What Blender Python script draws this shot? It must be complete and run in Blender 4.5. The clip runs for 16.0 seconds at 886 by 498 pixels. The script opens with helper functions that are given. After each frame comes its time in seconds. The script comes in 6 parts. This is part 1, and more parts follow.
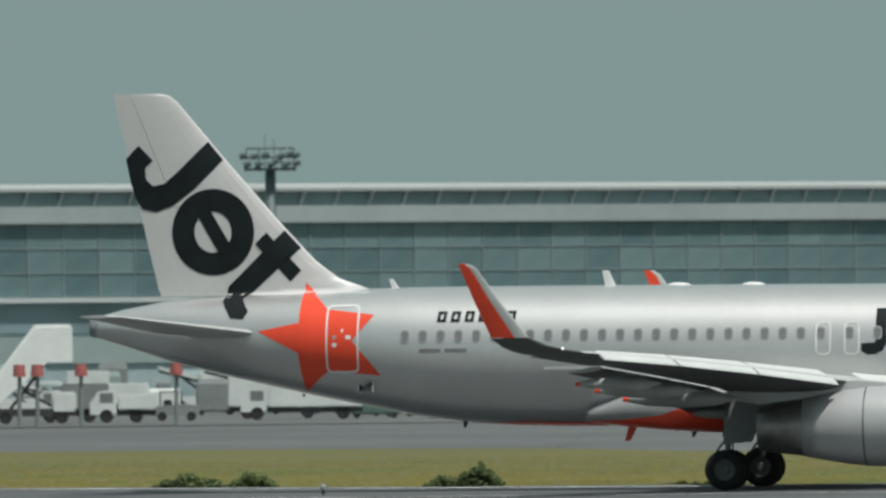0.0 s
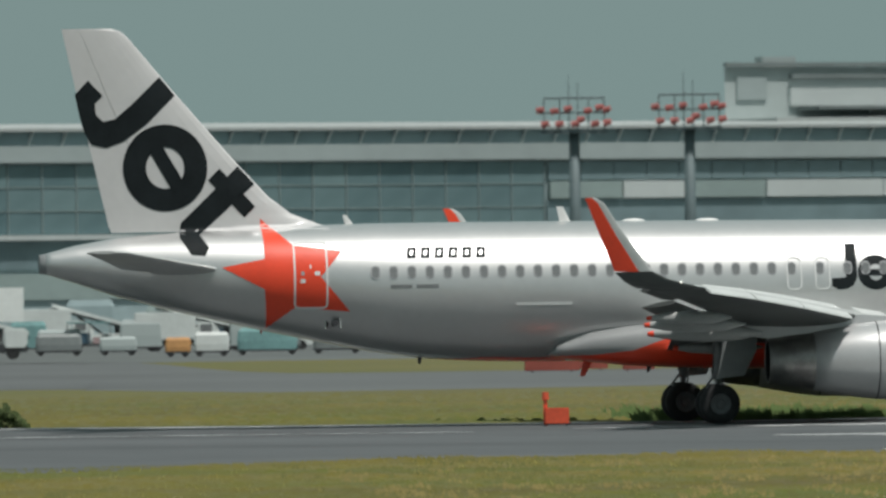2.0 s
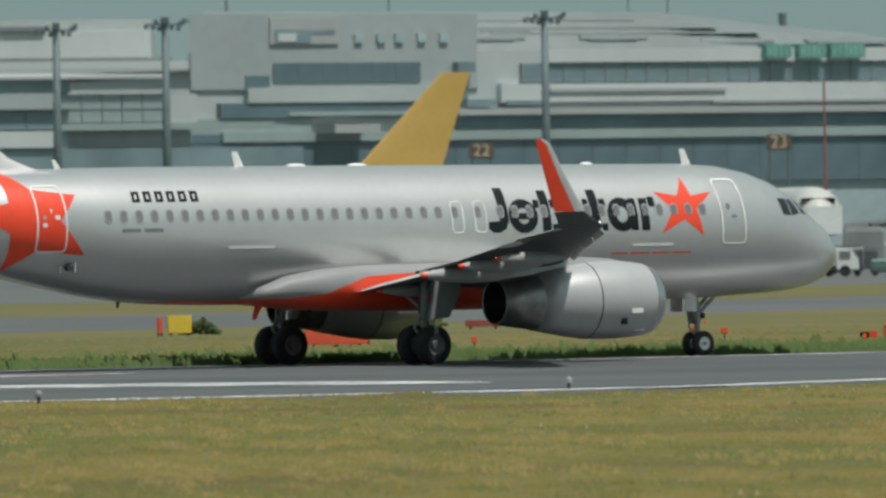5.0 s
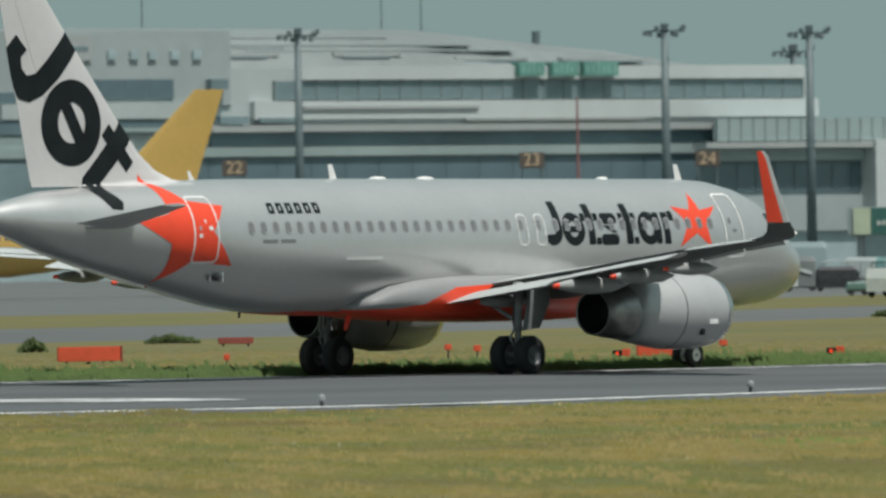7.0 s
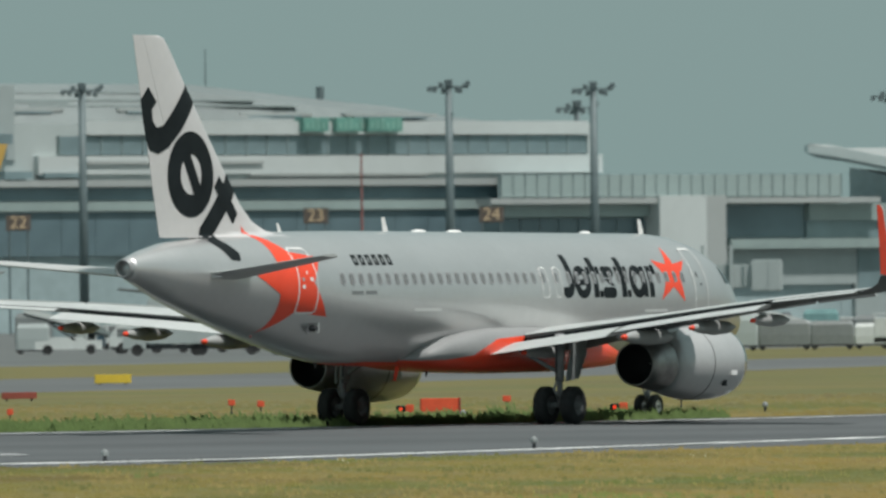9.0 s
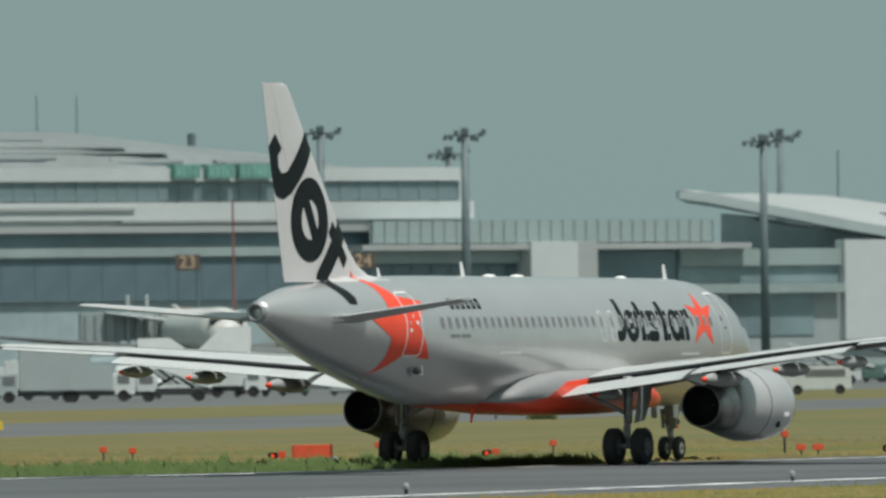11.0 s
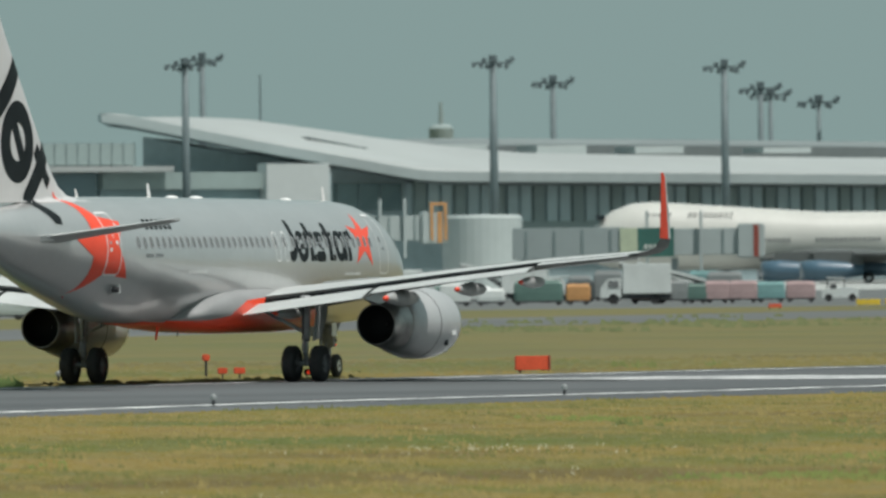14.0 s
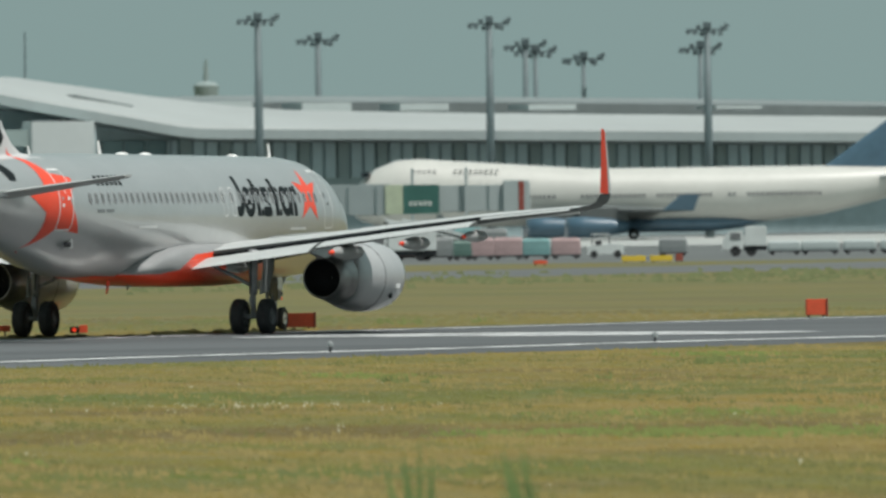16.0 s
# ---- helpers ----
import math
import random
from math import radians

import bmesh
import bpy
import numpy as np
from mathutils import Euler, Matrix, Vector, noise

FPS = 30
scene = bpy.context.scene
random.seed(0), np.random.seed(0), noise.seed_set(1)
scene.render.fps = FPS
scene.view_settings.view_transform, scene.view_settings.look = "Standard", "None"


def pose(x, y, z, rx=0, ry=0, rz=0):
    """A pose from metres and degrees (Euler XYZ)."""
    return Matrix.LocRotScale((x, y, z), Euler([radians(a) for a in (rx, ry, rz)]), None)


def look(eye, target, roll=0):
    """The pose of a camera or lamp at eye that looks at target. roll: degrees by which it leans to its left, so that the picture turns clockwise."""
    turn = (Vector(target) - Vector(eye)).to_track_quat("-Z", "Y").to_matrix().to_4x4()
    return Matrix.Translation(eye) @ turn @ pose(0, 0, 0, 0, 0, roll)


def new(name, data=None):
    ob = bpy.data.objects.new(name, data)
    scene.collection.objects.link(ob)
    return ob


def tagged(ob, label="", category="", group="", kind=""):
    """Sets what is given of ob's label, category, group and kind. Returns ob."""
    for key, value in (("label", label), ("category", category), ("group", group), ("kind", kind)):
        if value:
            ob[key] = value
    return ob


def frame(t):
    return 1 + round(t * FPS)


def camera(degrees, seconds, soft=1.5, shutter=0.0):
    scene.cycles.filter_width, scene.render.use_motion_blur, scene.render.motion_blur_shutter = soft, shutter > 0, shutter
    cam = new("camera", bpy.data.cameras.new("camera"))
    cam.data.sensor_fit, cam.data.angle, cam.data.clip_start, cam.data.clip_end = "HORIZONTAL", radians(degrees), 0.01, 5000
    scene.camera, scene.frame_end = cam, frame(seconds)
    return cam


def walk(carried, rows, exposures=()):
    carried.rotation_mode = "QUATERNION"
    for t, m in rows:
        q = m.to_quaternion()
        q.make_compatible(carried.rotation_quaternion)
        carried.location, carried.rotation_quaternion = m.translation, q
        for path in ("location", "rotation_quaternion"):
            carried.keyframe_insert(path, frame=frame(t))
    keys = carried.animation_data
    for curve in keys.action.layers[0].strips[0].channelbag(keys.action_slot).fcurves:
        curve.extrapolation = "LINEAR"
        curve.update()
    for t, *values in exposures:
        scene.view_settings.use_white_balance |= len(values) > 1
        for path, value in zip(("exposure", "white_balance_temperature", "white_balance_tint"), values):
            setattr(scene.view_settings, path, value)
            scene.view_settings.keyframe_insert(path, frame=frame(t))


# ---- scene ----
cam = camera(4.4604, 16.0, soft=2.7)
cam.data.dof.use_dof, cam.data.dof.focus_distance, cam.data.dof.aperture_fstop = True, 335.0, 3.3   # long lens, focused on the airliner
EYE = (0.0, 0.0, 4.059)


def aim(yaw, pitch, roll):
    """The camera on its tripod: yaw to the right, pitch up, roll, in degrees."""
    return pose(*EYE) @ pose(0, 0, 0, 0, 0, -yaw) @ pose(0, 0, 0, 90 + pitch) @ pose(0, 0, 0, 0, 0, roll)


walk(cam, [
    (0, aim(0.000, 0.516, -0.65)),
    (0.5, aim(0.399, 0.592, -0.64)),
    (1, aim(0.859, 0.503, -0.82)),
    (1.5, aim(1.430, 0.284, -0.72)),
    (2, aim(2.391, 0.191, -0.77)),
    (2.5, aim(3.177, 0.140, -0.77)),
    (3, aim(3.967, 0.102, -0.76)),
    (3.5, aim(4.809, 0.089, -0.73)),
    (4, aim(5.867, 0.032, -1.01)),
    (4.5, aim(6.689, -0.039, -0.95)),
    (5, aim(7.128, -0.115, -0.98)),
    (7.5, aim(8.663, 0.015, -0.79)),
    (8, aim(8.965, 0.120, -0.74)),
    (8.5, aim(9.288, 0.169, -0.73)),
    (11, aim(10.116, 0.443, -0.86)),
    (11.5, aim(10.717, 0.409, -0.93)),
    (12, aim(11.172, 0.341, -0.83)),
    (12.5, aim(11.517, 0.245, -0.85)),
    (13, aim(12.041, 0.169, -0.87)),
    (13.5, aim(12.642, 0.092, -0.66)),
    (14, aim(13.022, 0.019, -0.69)),
    (14.5, aim(13.401, -0.096, -0.66)),
    (15, aim(13.777, -0.199, -0.73)),
    (15.5, aim(14.020, -0.250, -0.80)),
    (16, aim(14.201, -0.212, -0.81)),
], exposures=((0, -0.05), (1.5, -0.12), (2.5, -0.27), (3.5, -0.41), (4.2, -0.26), (5, -0.08), (7.5, 0.0), (11, 0.05), (16, 0.05)))

# ---- light ----
SUN_EL, SUN_AZ = 67.0, 144.0   # degrees; azimuth clockwise from +Y
world = bpy.data.worlds.new("hazy_sky")
scene.world = world
world.use_nodes = True
wn = world.node_tree.nodes
sky = wn.new("ShaderNodeTexSky")
sky.sky_type, sky.sun_disc = "NISHITA", False
sky.sun_elevation, sky.sun_rotation = radians(SUN_EL), radians(SUN_AZ)
sky.air_density, sky.dust_density, sky.ozone_density = 1.0, 6.0, 1.0
veil = wn.new("ShaderNodeMix")   # thick summer haze over the clear sky
veil.data_type = "RGBA"
veil.inputs["Factor"].default_value = 0.88
veil.inputs["B"].default_value = (2.54, 3.58, 3.49, 1)
back = wn["Background"]
back.inputs["Strength"].default_value = 0.10
world.node_tree.links.new(sky.outputs["Color"], veil.inputs["A"])
world.node_tree.links.new(veil.outputs["Result"], back.inputs["Color"])

sun = new("sun", bpy.data.lights.new("sun", "SUN"))
sun.data.energy, sun.data.angle, sun.data.color = 3.7, radians(3.0), (1.0, 0.97, 0.925)
sun.matrix_world = look((0, 0, 100), (
    -100 * math.sin(radians(SUN_AZ)) * math.cos(radians(SUN_EL)),
    -100 * math.cos(radians(SUN_AZ)) * math.cos(radians(SUN_EL)),
    100 - 100 * math.sin(radians(SUN_EL))))


# ---- materials ----
def material(name, color, rough=0.6, metal=0.0, vary=0.15, scale=1.0, bump=0.0, coat=0.0, other=None, stretch=(1, 1, 1), fine=8.0, spec=0.5):
    """A painted or worn surface: two scales of mottling round a base colour, and a fine relief."""
    m = bpy.data.materials.new(name)
    m.use_nodes = True
    nodes, link = m.node_tree.nodes, m.node_tree.links.new
    b = nodes["Principled BSDF"]
    b.inputs["Roughness"].default_value, b.inputs["Metallic"].default_value = rough, metal
    b.inputs["Coat Weight"].default_value, b.inputs["Coat Roughness"].default_value = coat, 0.12
    b.inputs["Specular IOR Level"].default_value = spec
    tc, mp = nodes.new("ShaderNodeTexCoord"), nodes.new("ShaderNodeMapping")
    mp.inputs["Scale"].default_value = stretch
    link(tc.outputs["Object"], mp.inputs["Vector"])
    big, small = nodes.new("ShaderNodeTexNoise"), nodes.new("ShaderNodeTexNoise")
    big.inputs["Scale"].default_value, small.inputs["Scale"].default_value = scale, scale * fine
    big.inputs["Detail"].default_value, small.inputs["Detail"].default_value = 4, 3
    add = nodes.new("ShaderNodeMath")
    add.operation = "ADD"
    half = nodes.new("ShaderNodeMath")
    half.operation, half.inputs[1].default_value = "MULTIPLY_ADD", 0.45
    half.inputs[2].default_value = -0.22
    ramp = nodes.new("ShaderNodeValToRGB")
    lo = tuple(max(0, c * (1 - vary)) for c in color)
    hi = tuple(min(1, c * (1 + vary)) for c in (other or color))
    ramp.color_ramp.elements[0].position, ramp.color_ramp.elements[1].position = 0.32, 0.68
    ramp.color_ramp.elements[0].color, ramp.color_ramp.elements[1].color = (*lo, 1), (*hi, 1)
    for n in (big, small):
        link(mp.outputs["Vector"], n.inputs["Vector"])
    link(small.outputs["Fac"], half.inputs[0])
    link(big.outputs["Fac"], add.inputs[0])
    link(half.outputs[0], add.inputs[1])
    link(add.outputs[0], ramp.inputs["Fac"])
    link(ramp.outputs["Color"], b.inputs["Base Color"])
    if bump:
        bp = nodes.new("ShaderNodeBump")
        bp.inputs["Strength"].default_value, bp.inputs["Distance"].default_value = bump, 0.02
        link(small.outputs["Fac"], bp.inputs["Height"])
        link(bp.outputs["Normal"], b.inputs["Normal"])
    return m


def glow(name, color, power):
    m = material(name, color, 0.4)
    b = m.node_tree.nodes["Principled BSDF"]
    b.inputs["Emission Color"].default_value, b.inputs["Emission Strength"].default_value = (*color, 1), power
    return m


SILVER = material("silver_metallic_paint", (0.61, 0.607, 0.605), 0.39, 0.67, 0.03, 0.5, coat=0.7)
WHITE_FIN = material("white_gloss_paint", (0.60, 0.588, 0.588), 0.38, 0.0, 0.03, 0.6, coat=0.3)
ORANGE = material("orange_gloss_paint", (0.86, 0.070, 0.026), 0.4, 0.0, 0.05, 1.0, coat=0.2)
BLACK = material("black_paint", (0.012, 0.016, 0.018), 0.6, 0.0, 0.2, 1.5, spec=0.15)
LINE_WHITE = material("white_outline_paint", (0.75, 0.75, 0.74), 0.5, 0.0, 0.05, 2.0)
# slats kept paler to carry the light on the leading edge
SLAT_GREY = material("pale_slat_paint", (0.62, 0.64, 0.63), 0.45, 0.0, 0.05, 0.8)
DOOR_GREY = material("dull_gear_door_paint", (0.26, 0.28, 0.28), 0.5, 0.0, 0.08, 1.5)
# dark grey with the wing underside's shade put into it
WING_SHADE = material("shaded_wing_grey", (0.12, 0.13, 0.128), 0.6, 0.0, 0.06, 0.8, spec=0.12)
TAIL_GREY = material("light_grey_tailplane_paint", (0.47, 0.48, 0.477), 0.5, 0.0, 0.06, 0.8)
ROOT_GREY = material("satin_grey_root_paint", (0.28, 0.285, 0.288), 0.5, 0.0, 0.05, 0.7, spec=0.3)
FAIRING_GREY = material("grey_fairing_paint", (0.36, 0.37, 0.365), 0.5, 0.0, 0.07, 0.9)
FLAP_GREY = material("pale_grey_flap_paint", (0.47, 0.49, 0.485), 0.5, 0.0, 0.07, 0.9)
PORT_GREY = material("dark_window_pane", (0.18, 0.187, 0.19), 0.25, 0.0, 0.1, 3.0)
RIM_GREY = material("grey_window_surround", (0.36, 0.36, 0.37), 0.45, 0.2, 0.05, 3.0)
COCKPIT = material("black_cockpit_glass", (0.02, 0.025, 0.03), 0.08, 0.0, 0.1, 2.0)
NACELLE = material("polished_nacelle_paint", (0.51, 0.512, 0.515), 0.35, 0.30, 0.04, 0.7, coat=0.25)
LIP = material("bare_aluminium", (0.72, 0.72, 0.73), 0.22, 1.0, 0.04, 2.0)
NOZZLE = material("heat_stained_nozzle", (0.32, 0.31, 0.30), 0.36, 0.8, 0.2, 3.0)
CAVITY = material("near_black_duct", (0.012, 0.012, 0.013), 0.7, 0.2, 0.2, 3.0)
TYRE = material("tyre_rubber", (0.024, 0.025, 0.026), 0.85, 0.0, 0.25, 6.0, bump=0.2)
HUB = material("silver_wheel_hub", (0.15, 0.155, 0.16), 0.5, 0.4, 0.15, 8.0)
STRUT = material("grey_gear_paint", (0.27, 0.28, 0.285), 0.5, 0.2, 0.15, 4.0)
DARK_METAL = material("dark_gear_metal", (0.07, 0.07, 0.075), 0.5, 0.5, 0.2, 4.0)
RED_LENS = glow("red_lamp_lens", (1.0, 0.06, 0.02), 0.35)
WHITE_LENS = glow("white_lamp_lens", (1.0, 0.95, 0.85), 0.6)

ASPHALT = material("worn_asphalt", (0.082, 0.088, 0.092), 0.85, 0.0, 0.22, 0.05, bump=0.3, fine=14, stretch=(0.6, 1.6, 1))
ASPHALT_OLD = material("pale_old_asphalt", (0.10, 0.106, 0.107), 0.9, 0.0, 0.15, 0.03, fine=14)
CONCRETE = material("apron_concrete", (0.105, 0.114, 0.112), 0.9, 0.0, 0.12, 0.03, fine=20)
BOUNCE_PALE = material("pale_bounce_concrete", (0.36, 0.375, 0.36), 0.9, 0.0, 0.10, 0.03, fine=20)
MARKING = material("worn_white_marking", (0.34, 0.345, 0.34), 0.7, 0.0, 0.25, 0.6, other=(0.74, 0.75, 0.74), fine=6)
WORN_BAR = material("worn_patchy_marking", (0.13, 0.137, 0.14), 0.75, 0.0, 0.1, 0.8, other=(0.66, 0.67, 0.67), fine=5, stretch=(0.4, 1.0, 1))
FLOWER = material("white_petals", (0.33, 0.32, 0.21), 0.9, 0.0, 0.1, 3.0)
SIGN_ORANGE = material("orange_red_sign_paint", (0.72, 0.10, 0.045), 0.5, 0.0, 0.12, 1.5)
SIGN_DARK = material("faded_dark_red_paint", (0.30, 0.07, 0.05), 0.6, 0.0, 0.15, 1.5)
SIGN_YELLOW = material("yellow_sign_paint", (0.70, 0.50, 0.05), 0.5, 0.0, 0.1, 1.5)
# freighter yellow dulled with haze
FREIGHT_YELLOW = material("yellow_airline_paint", (0.62, 0.395, 0.11), 0.4, 0.0, 0.05, 0.3, coat=0.2)
# far walls and glass: distance haze put into the colours, cooler and lifted
PALE_WALL = material("pale_wall_panel", (0.41, 0.46, 0.455), 0.7, 0.0, 0.06, 0.05, fine=12)
WARM_WALL = material("off_white_wall_panel", (0.50, 0.54, 0.535), 0.7, 0.0, 0.05, 0.05, fine=12)
GREY_WALL = material("grey_wall_panel", (0.33, 0.38, 0.38), 0.7, 0.0, 0.08, 0.05, fine=12)
TEAL_WALL = material("grey_green_cladding", (0.28, 0.35, 0.34), 0.55, 0.0, 0.1, 0.06, fine=10)
DARK_WALL = material("hazed_dark_wall", (0.335, 0.425, 0.44), 0.5, 0.0, 0.15, 0.07, fine=10)
# close to the sky's tone: haze put into the tower's colour
TOWER_GREY = material("hazed_grey_concrete", (0.27, 0.33, 0.325), 0.8, 0.0, 0.06, 0.05, fine=12)
ROOF_WHITE = material("white_metal_roof", (0.385, 0.41, 0.405), 0.55, 0.1, 0.05, 0.04, fine=10)
ROOF_GREY = material("grey_roof_edge", (0.20, 0.23, 0.23), 0.6, 0.1, 0.1, 0.05)
GLASS_TEAL = material("teal_tinted_glass", (0.125, 0.20, 0.215), 0.2, 0.12, 0.35, 0.08, other=(0.22, 0.31, 0.32), fine=3)
GLASS_DARK = material("hazed_dark_glass", (0.205, 0.28, 0.30), 0.2, 0.12, 0.2, 0.08, fine=3)
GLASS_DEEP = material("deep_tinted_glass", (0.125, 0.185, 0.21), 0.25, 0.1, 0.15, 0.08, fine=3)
PIER_GLASS = material("hazed_pier_glazing", (0.43, 0.53, 0.55), 0.35, 0.0, 0.12, 0.08, fine=4)
PIER_COLUMN = material("hazed_column_paint", (0.43, 0.53, 0.54), 0.6, 0.0, 0.08, 0.1, fine=8)
MULLION = material("grey_green_mullion", (0.22, 0.275, 0.275), 0.5, 0.2, 0.1, 0.5)
# mast and lamp housing greys lifted and blued as haze
POLE_PAINT = material("hazed_mast_grey", (0.12, 0.16, 0.168), 0.6, 0.1, 0.12, 0.4)
LAMP_DARK = material("hazed_lamp_housing", (0.105, 0.138, 0.146), 0.6, 0.1, 0.15, 1.0)
LAMP_RED = material("red_lamp_housing", (0.40, 0.12, 0.11), 0.5, 0.0, 0.15, 1.0)
BOARD_GREEN = material("green_sign_board", (0.13, 0.31, 0.26), 0.5, 0.0, 0.12, 0.5)
BOARD_PALE = material("faded_green_lettering", (0.20, 0.38, 0.32), 0.5, 0.0, 0.12, 0.5)
AD_GREEN = material("dark_green_panel", (0.05, 0.15, 0.125), 0.5, 0.0, 0.12, 0.5)
BOX_GLASS = material("pale_box_glazing", (0.29, 0.36, 0.355), 0.3, 0.0, 0.12, 0.1, fine=4)
AD_PALE = material("pale_green_panel", (0.52, 0.58, 0.42), 0.5, 0.0, 0.1, 0.5)
LETTER_PALE = material("pale_lettering", (0.62, 0.64, 0.60), 0.6, 0.0, 0.05, 1.0)
LETTER_AMBER = material("amber_lettering", (0.64, 0.48, 0.31), 0.5, 0.0, 0.1, 1.0)
SIGN_BROWN = material("dark_brown_board", (0.12, 0.095, 0.08), 0.6, 0.0, 0.15, 1.0)
TRUCK_WHITE = material("white_vehicle_paint", (0.66, 0.69, 0.675), 0.5, 0.0, 0.07, 0.5, coat=0.2)
STAIR_WHITE = material("fresh_white_panel", (0.82, 0.84, 0.82), 0.5, 0.0, 0.05, 0.5)
TRUCK_GREY = material("grey_vehicle_paint", (0.23, 0.25, 0.25), 0.5, 0.0, 0.1, 0.5)
TRUCK_GREEN = material("green_vehicle_paint", (0.11, 0.19, 0.165), 0.5, 0.0, 0.12, 0.6)
CRATE_PINK = material("faded_pink_cover", (0.42, 0.30, 0.30), 0.8, 0.0, 0.15, 0.6)
CRATE_TEAL = material("teal_cover", (0.19, 0.35, 0.35), 0.8, 0.0, 0.15, 0.6)
CRATE_ORANGE = material("orange_crate_paint", (0.54, 0.28, 0.11), 0.7, 0.0, 0.15, 0.6)
CRATE_DARK = material("dark_tarpaulin", (0.075, 0.09, 0.09), 0.8, 0.0, 0.2, 0.8)
# navy and red hold distance haze: lifted, less saturated
NAVY = material("navy_blue_paint", (0.065, 0.125, 0.175), 0.4, 0.0, 0.1, 0.4, coat=0.2)
TAIL_RED = material("hazed_red_paint", (0.28, 0.12, 0.11), 0.4, 0.0, 0.1, 0.4)
JET_WHITE = material("white_airliner_paint", (0.53, 0.53, 0.495), 0.4, 0.0, 0.04, 0.2, coat=0.2)
# leaf green lifted to hold some haze
BUSH = material("dark_bush_leaves", (0.175, 0.22, 0.10), 0.9, 0.0, 0.3, 1.5, spec=0.2)
WEED = material("weed_green", (0.14, 0.205, 0.075), 0.9, 0.0, 0.15, 1.5, spec=0.2)
GREEN_GRASS = material("dull_green_grass", (0.115, 0.132, 0.062), 0.95, 0.0, 0.15, 0.5, spec=0.1)
HAY = material("pale_hay_blades", (0.208, 0.168, 0.066), 0.95, 0.0, 0.12, 0.5, spec=0.1)
OLIVE = material("olive_grass_blades", (0.118, 0.120, 0.043), 0.95, 0.0, 0.12, 0.5, spec=0.1)
CLOVER = material("light_green_clover", (0.135, 0.165, 0.05), 0.95, 0.0, 0.15, 0.8, spec=0.1)
TUFT = material("olive_tuft_blades", (0.12, 0.14, 0.05), 0.95, 0.0, 0.15, 0.8, spec=0.1)
STRAW = material("dry_grass_blades", (0.29, 0.23, 0.09), 0.95, 0.0, 0.10, 0.06, other=(0.30, 0.28, 0.10), fine=30, stretch=(0.35, 1, 1), spec=0.1)


def ground_material():
    """Mown airfield grass: dry straw, olive and browned patches in broad soft drifts, with a fine mottle."""
    m = bpy.data.materials.new("mown_grass")
    m.use_nodes = True
    nodes, link = m.node_tree.nodes, m.node_tree.links.new
    b = nodes["Principled BSDF"]
    b.inputs["Roughness"].default_value, b.inputs["Specular IOR Level"].default_value = 0.97, 0.08
    tc = nodes.new("ShaderNodeTexCoord")

    def drift(scale, detail, shift, lo, hi, stretch=(1, 1, 0.2)):
        mp, n, r = nodes.new("ShaderNodeMapping"), nodes.new("ShaderNodeTexNoise"), nodes.new("ShaderNodeMapRange")
        mp.inputs["Location"].default_value, mp.inputs["Scale"].default_value = (shift, shift * 2, 0), stretch
        n.inputs["Scale"].default_value, n.inputs["Detail"].default_value = scale, detail
        r.inputs["From Min"].default_value, r.inputs["From Max"].default_value = lo, hi
        link(tc.outputs["Object"], mp.inputs["Vector"])
        link(mp.outputs["Vector"], n.inputs["Vector"])
        link(n.outputs["Fac"], r.inputs["Value"])
        return r.outputs["Result"]

    def blend(fac, a, c):
        mx = nodes.new("ShaderNodeMix")
        mx.data_type = "RGBA"
        link(fac, mx.inputs["Factor"])
        for sock, v in (("A", a), ("B", c)):
            if isinstance(v, tuple):
                mx.inputs[sock].default_value = (*v, 1)
            else:
                link(v, mx.inputs[sock])
        return mx.outputs["Result"]

    straw = blend(drift(0.35, 3, 3.0, 0.35, 0.65), (0.208, 0.158, 0.058), (0.194, 0.152, 0.055))
    olive = blend(drift(0.5, 3, 9.0, 0.35, 0.65), (0.136, 0.136, 0.048), (0.152, 0.141, 0.051))
    both = blend(drift(0.075, 3, 17.0, 0.38, 0.68), straw, olive)
    brown = blend(drift(0.07, 2, 31.0, 0.50, 0.68), both, (0.128, 0.104, 0.047))
    lush = blend(drift(0.055, 3, 47.0, 0.50, 0.66), brown, (0.112, 0.128, 0.044))
    # the grass dries out from west to east
    sep, dry = nodes.new("ShaderNodeSeparateXYZ"), nodes.new("ShaderNodeMapRange")
    link(tc.outputs["Object"], sep.inputs["Vector"])
    link(sep.outputs["X"], dry.inputs["Value"])
    dry.inputs["From Min"].default_value, dry.inputs["From Max"].default_value = 5.0, 38.0
    dry.inputs["To Min"].default_value, dry.inputs["To Max"].default_value = 0.45, 0.0
    lush = blend(dry.outputs["Result"], lush, (0.105, 0.118, 0.036))
    # beyond the taxiway haze is put into the grass colour, duller and greyer
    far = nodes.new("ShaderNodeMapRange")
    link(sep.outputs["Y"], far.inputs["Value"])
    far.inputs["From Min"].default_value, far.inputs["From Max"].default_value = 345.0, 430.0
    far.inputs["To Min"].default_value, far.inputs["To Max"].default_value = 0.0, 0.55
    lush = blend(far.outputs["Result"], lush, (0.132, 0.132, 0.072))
    fine = nodes.new("ShaderNodeHueSaturation")
    grain = nodes.new("ShaderNodeMapRange")
    grain.inputs["To Min"].default_value, grain.inputs["To Max"].default_value = 0.93, 1.07
    link(drift(3.0, 2, 5.0, 0.3, 0.7), grain.inputs["Value"])
    link(grain.outputs["Result"], fine.inputs["Value"])
    tuft = nodes.new("ShaderNodeMapRange")   # uneven tufts
    tuft.inputs["To Min"].default_value, tuft.inputs["To Max"].default_value = 0.90, 1.10
    link(drift(1.6, 3, 71.0, 0.34, 0.66, (1, 0.14, 0.2)), tuft.inputs["Value"])
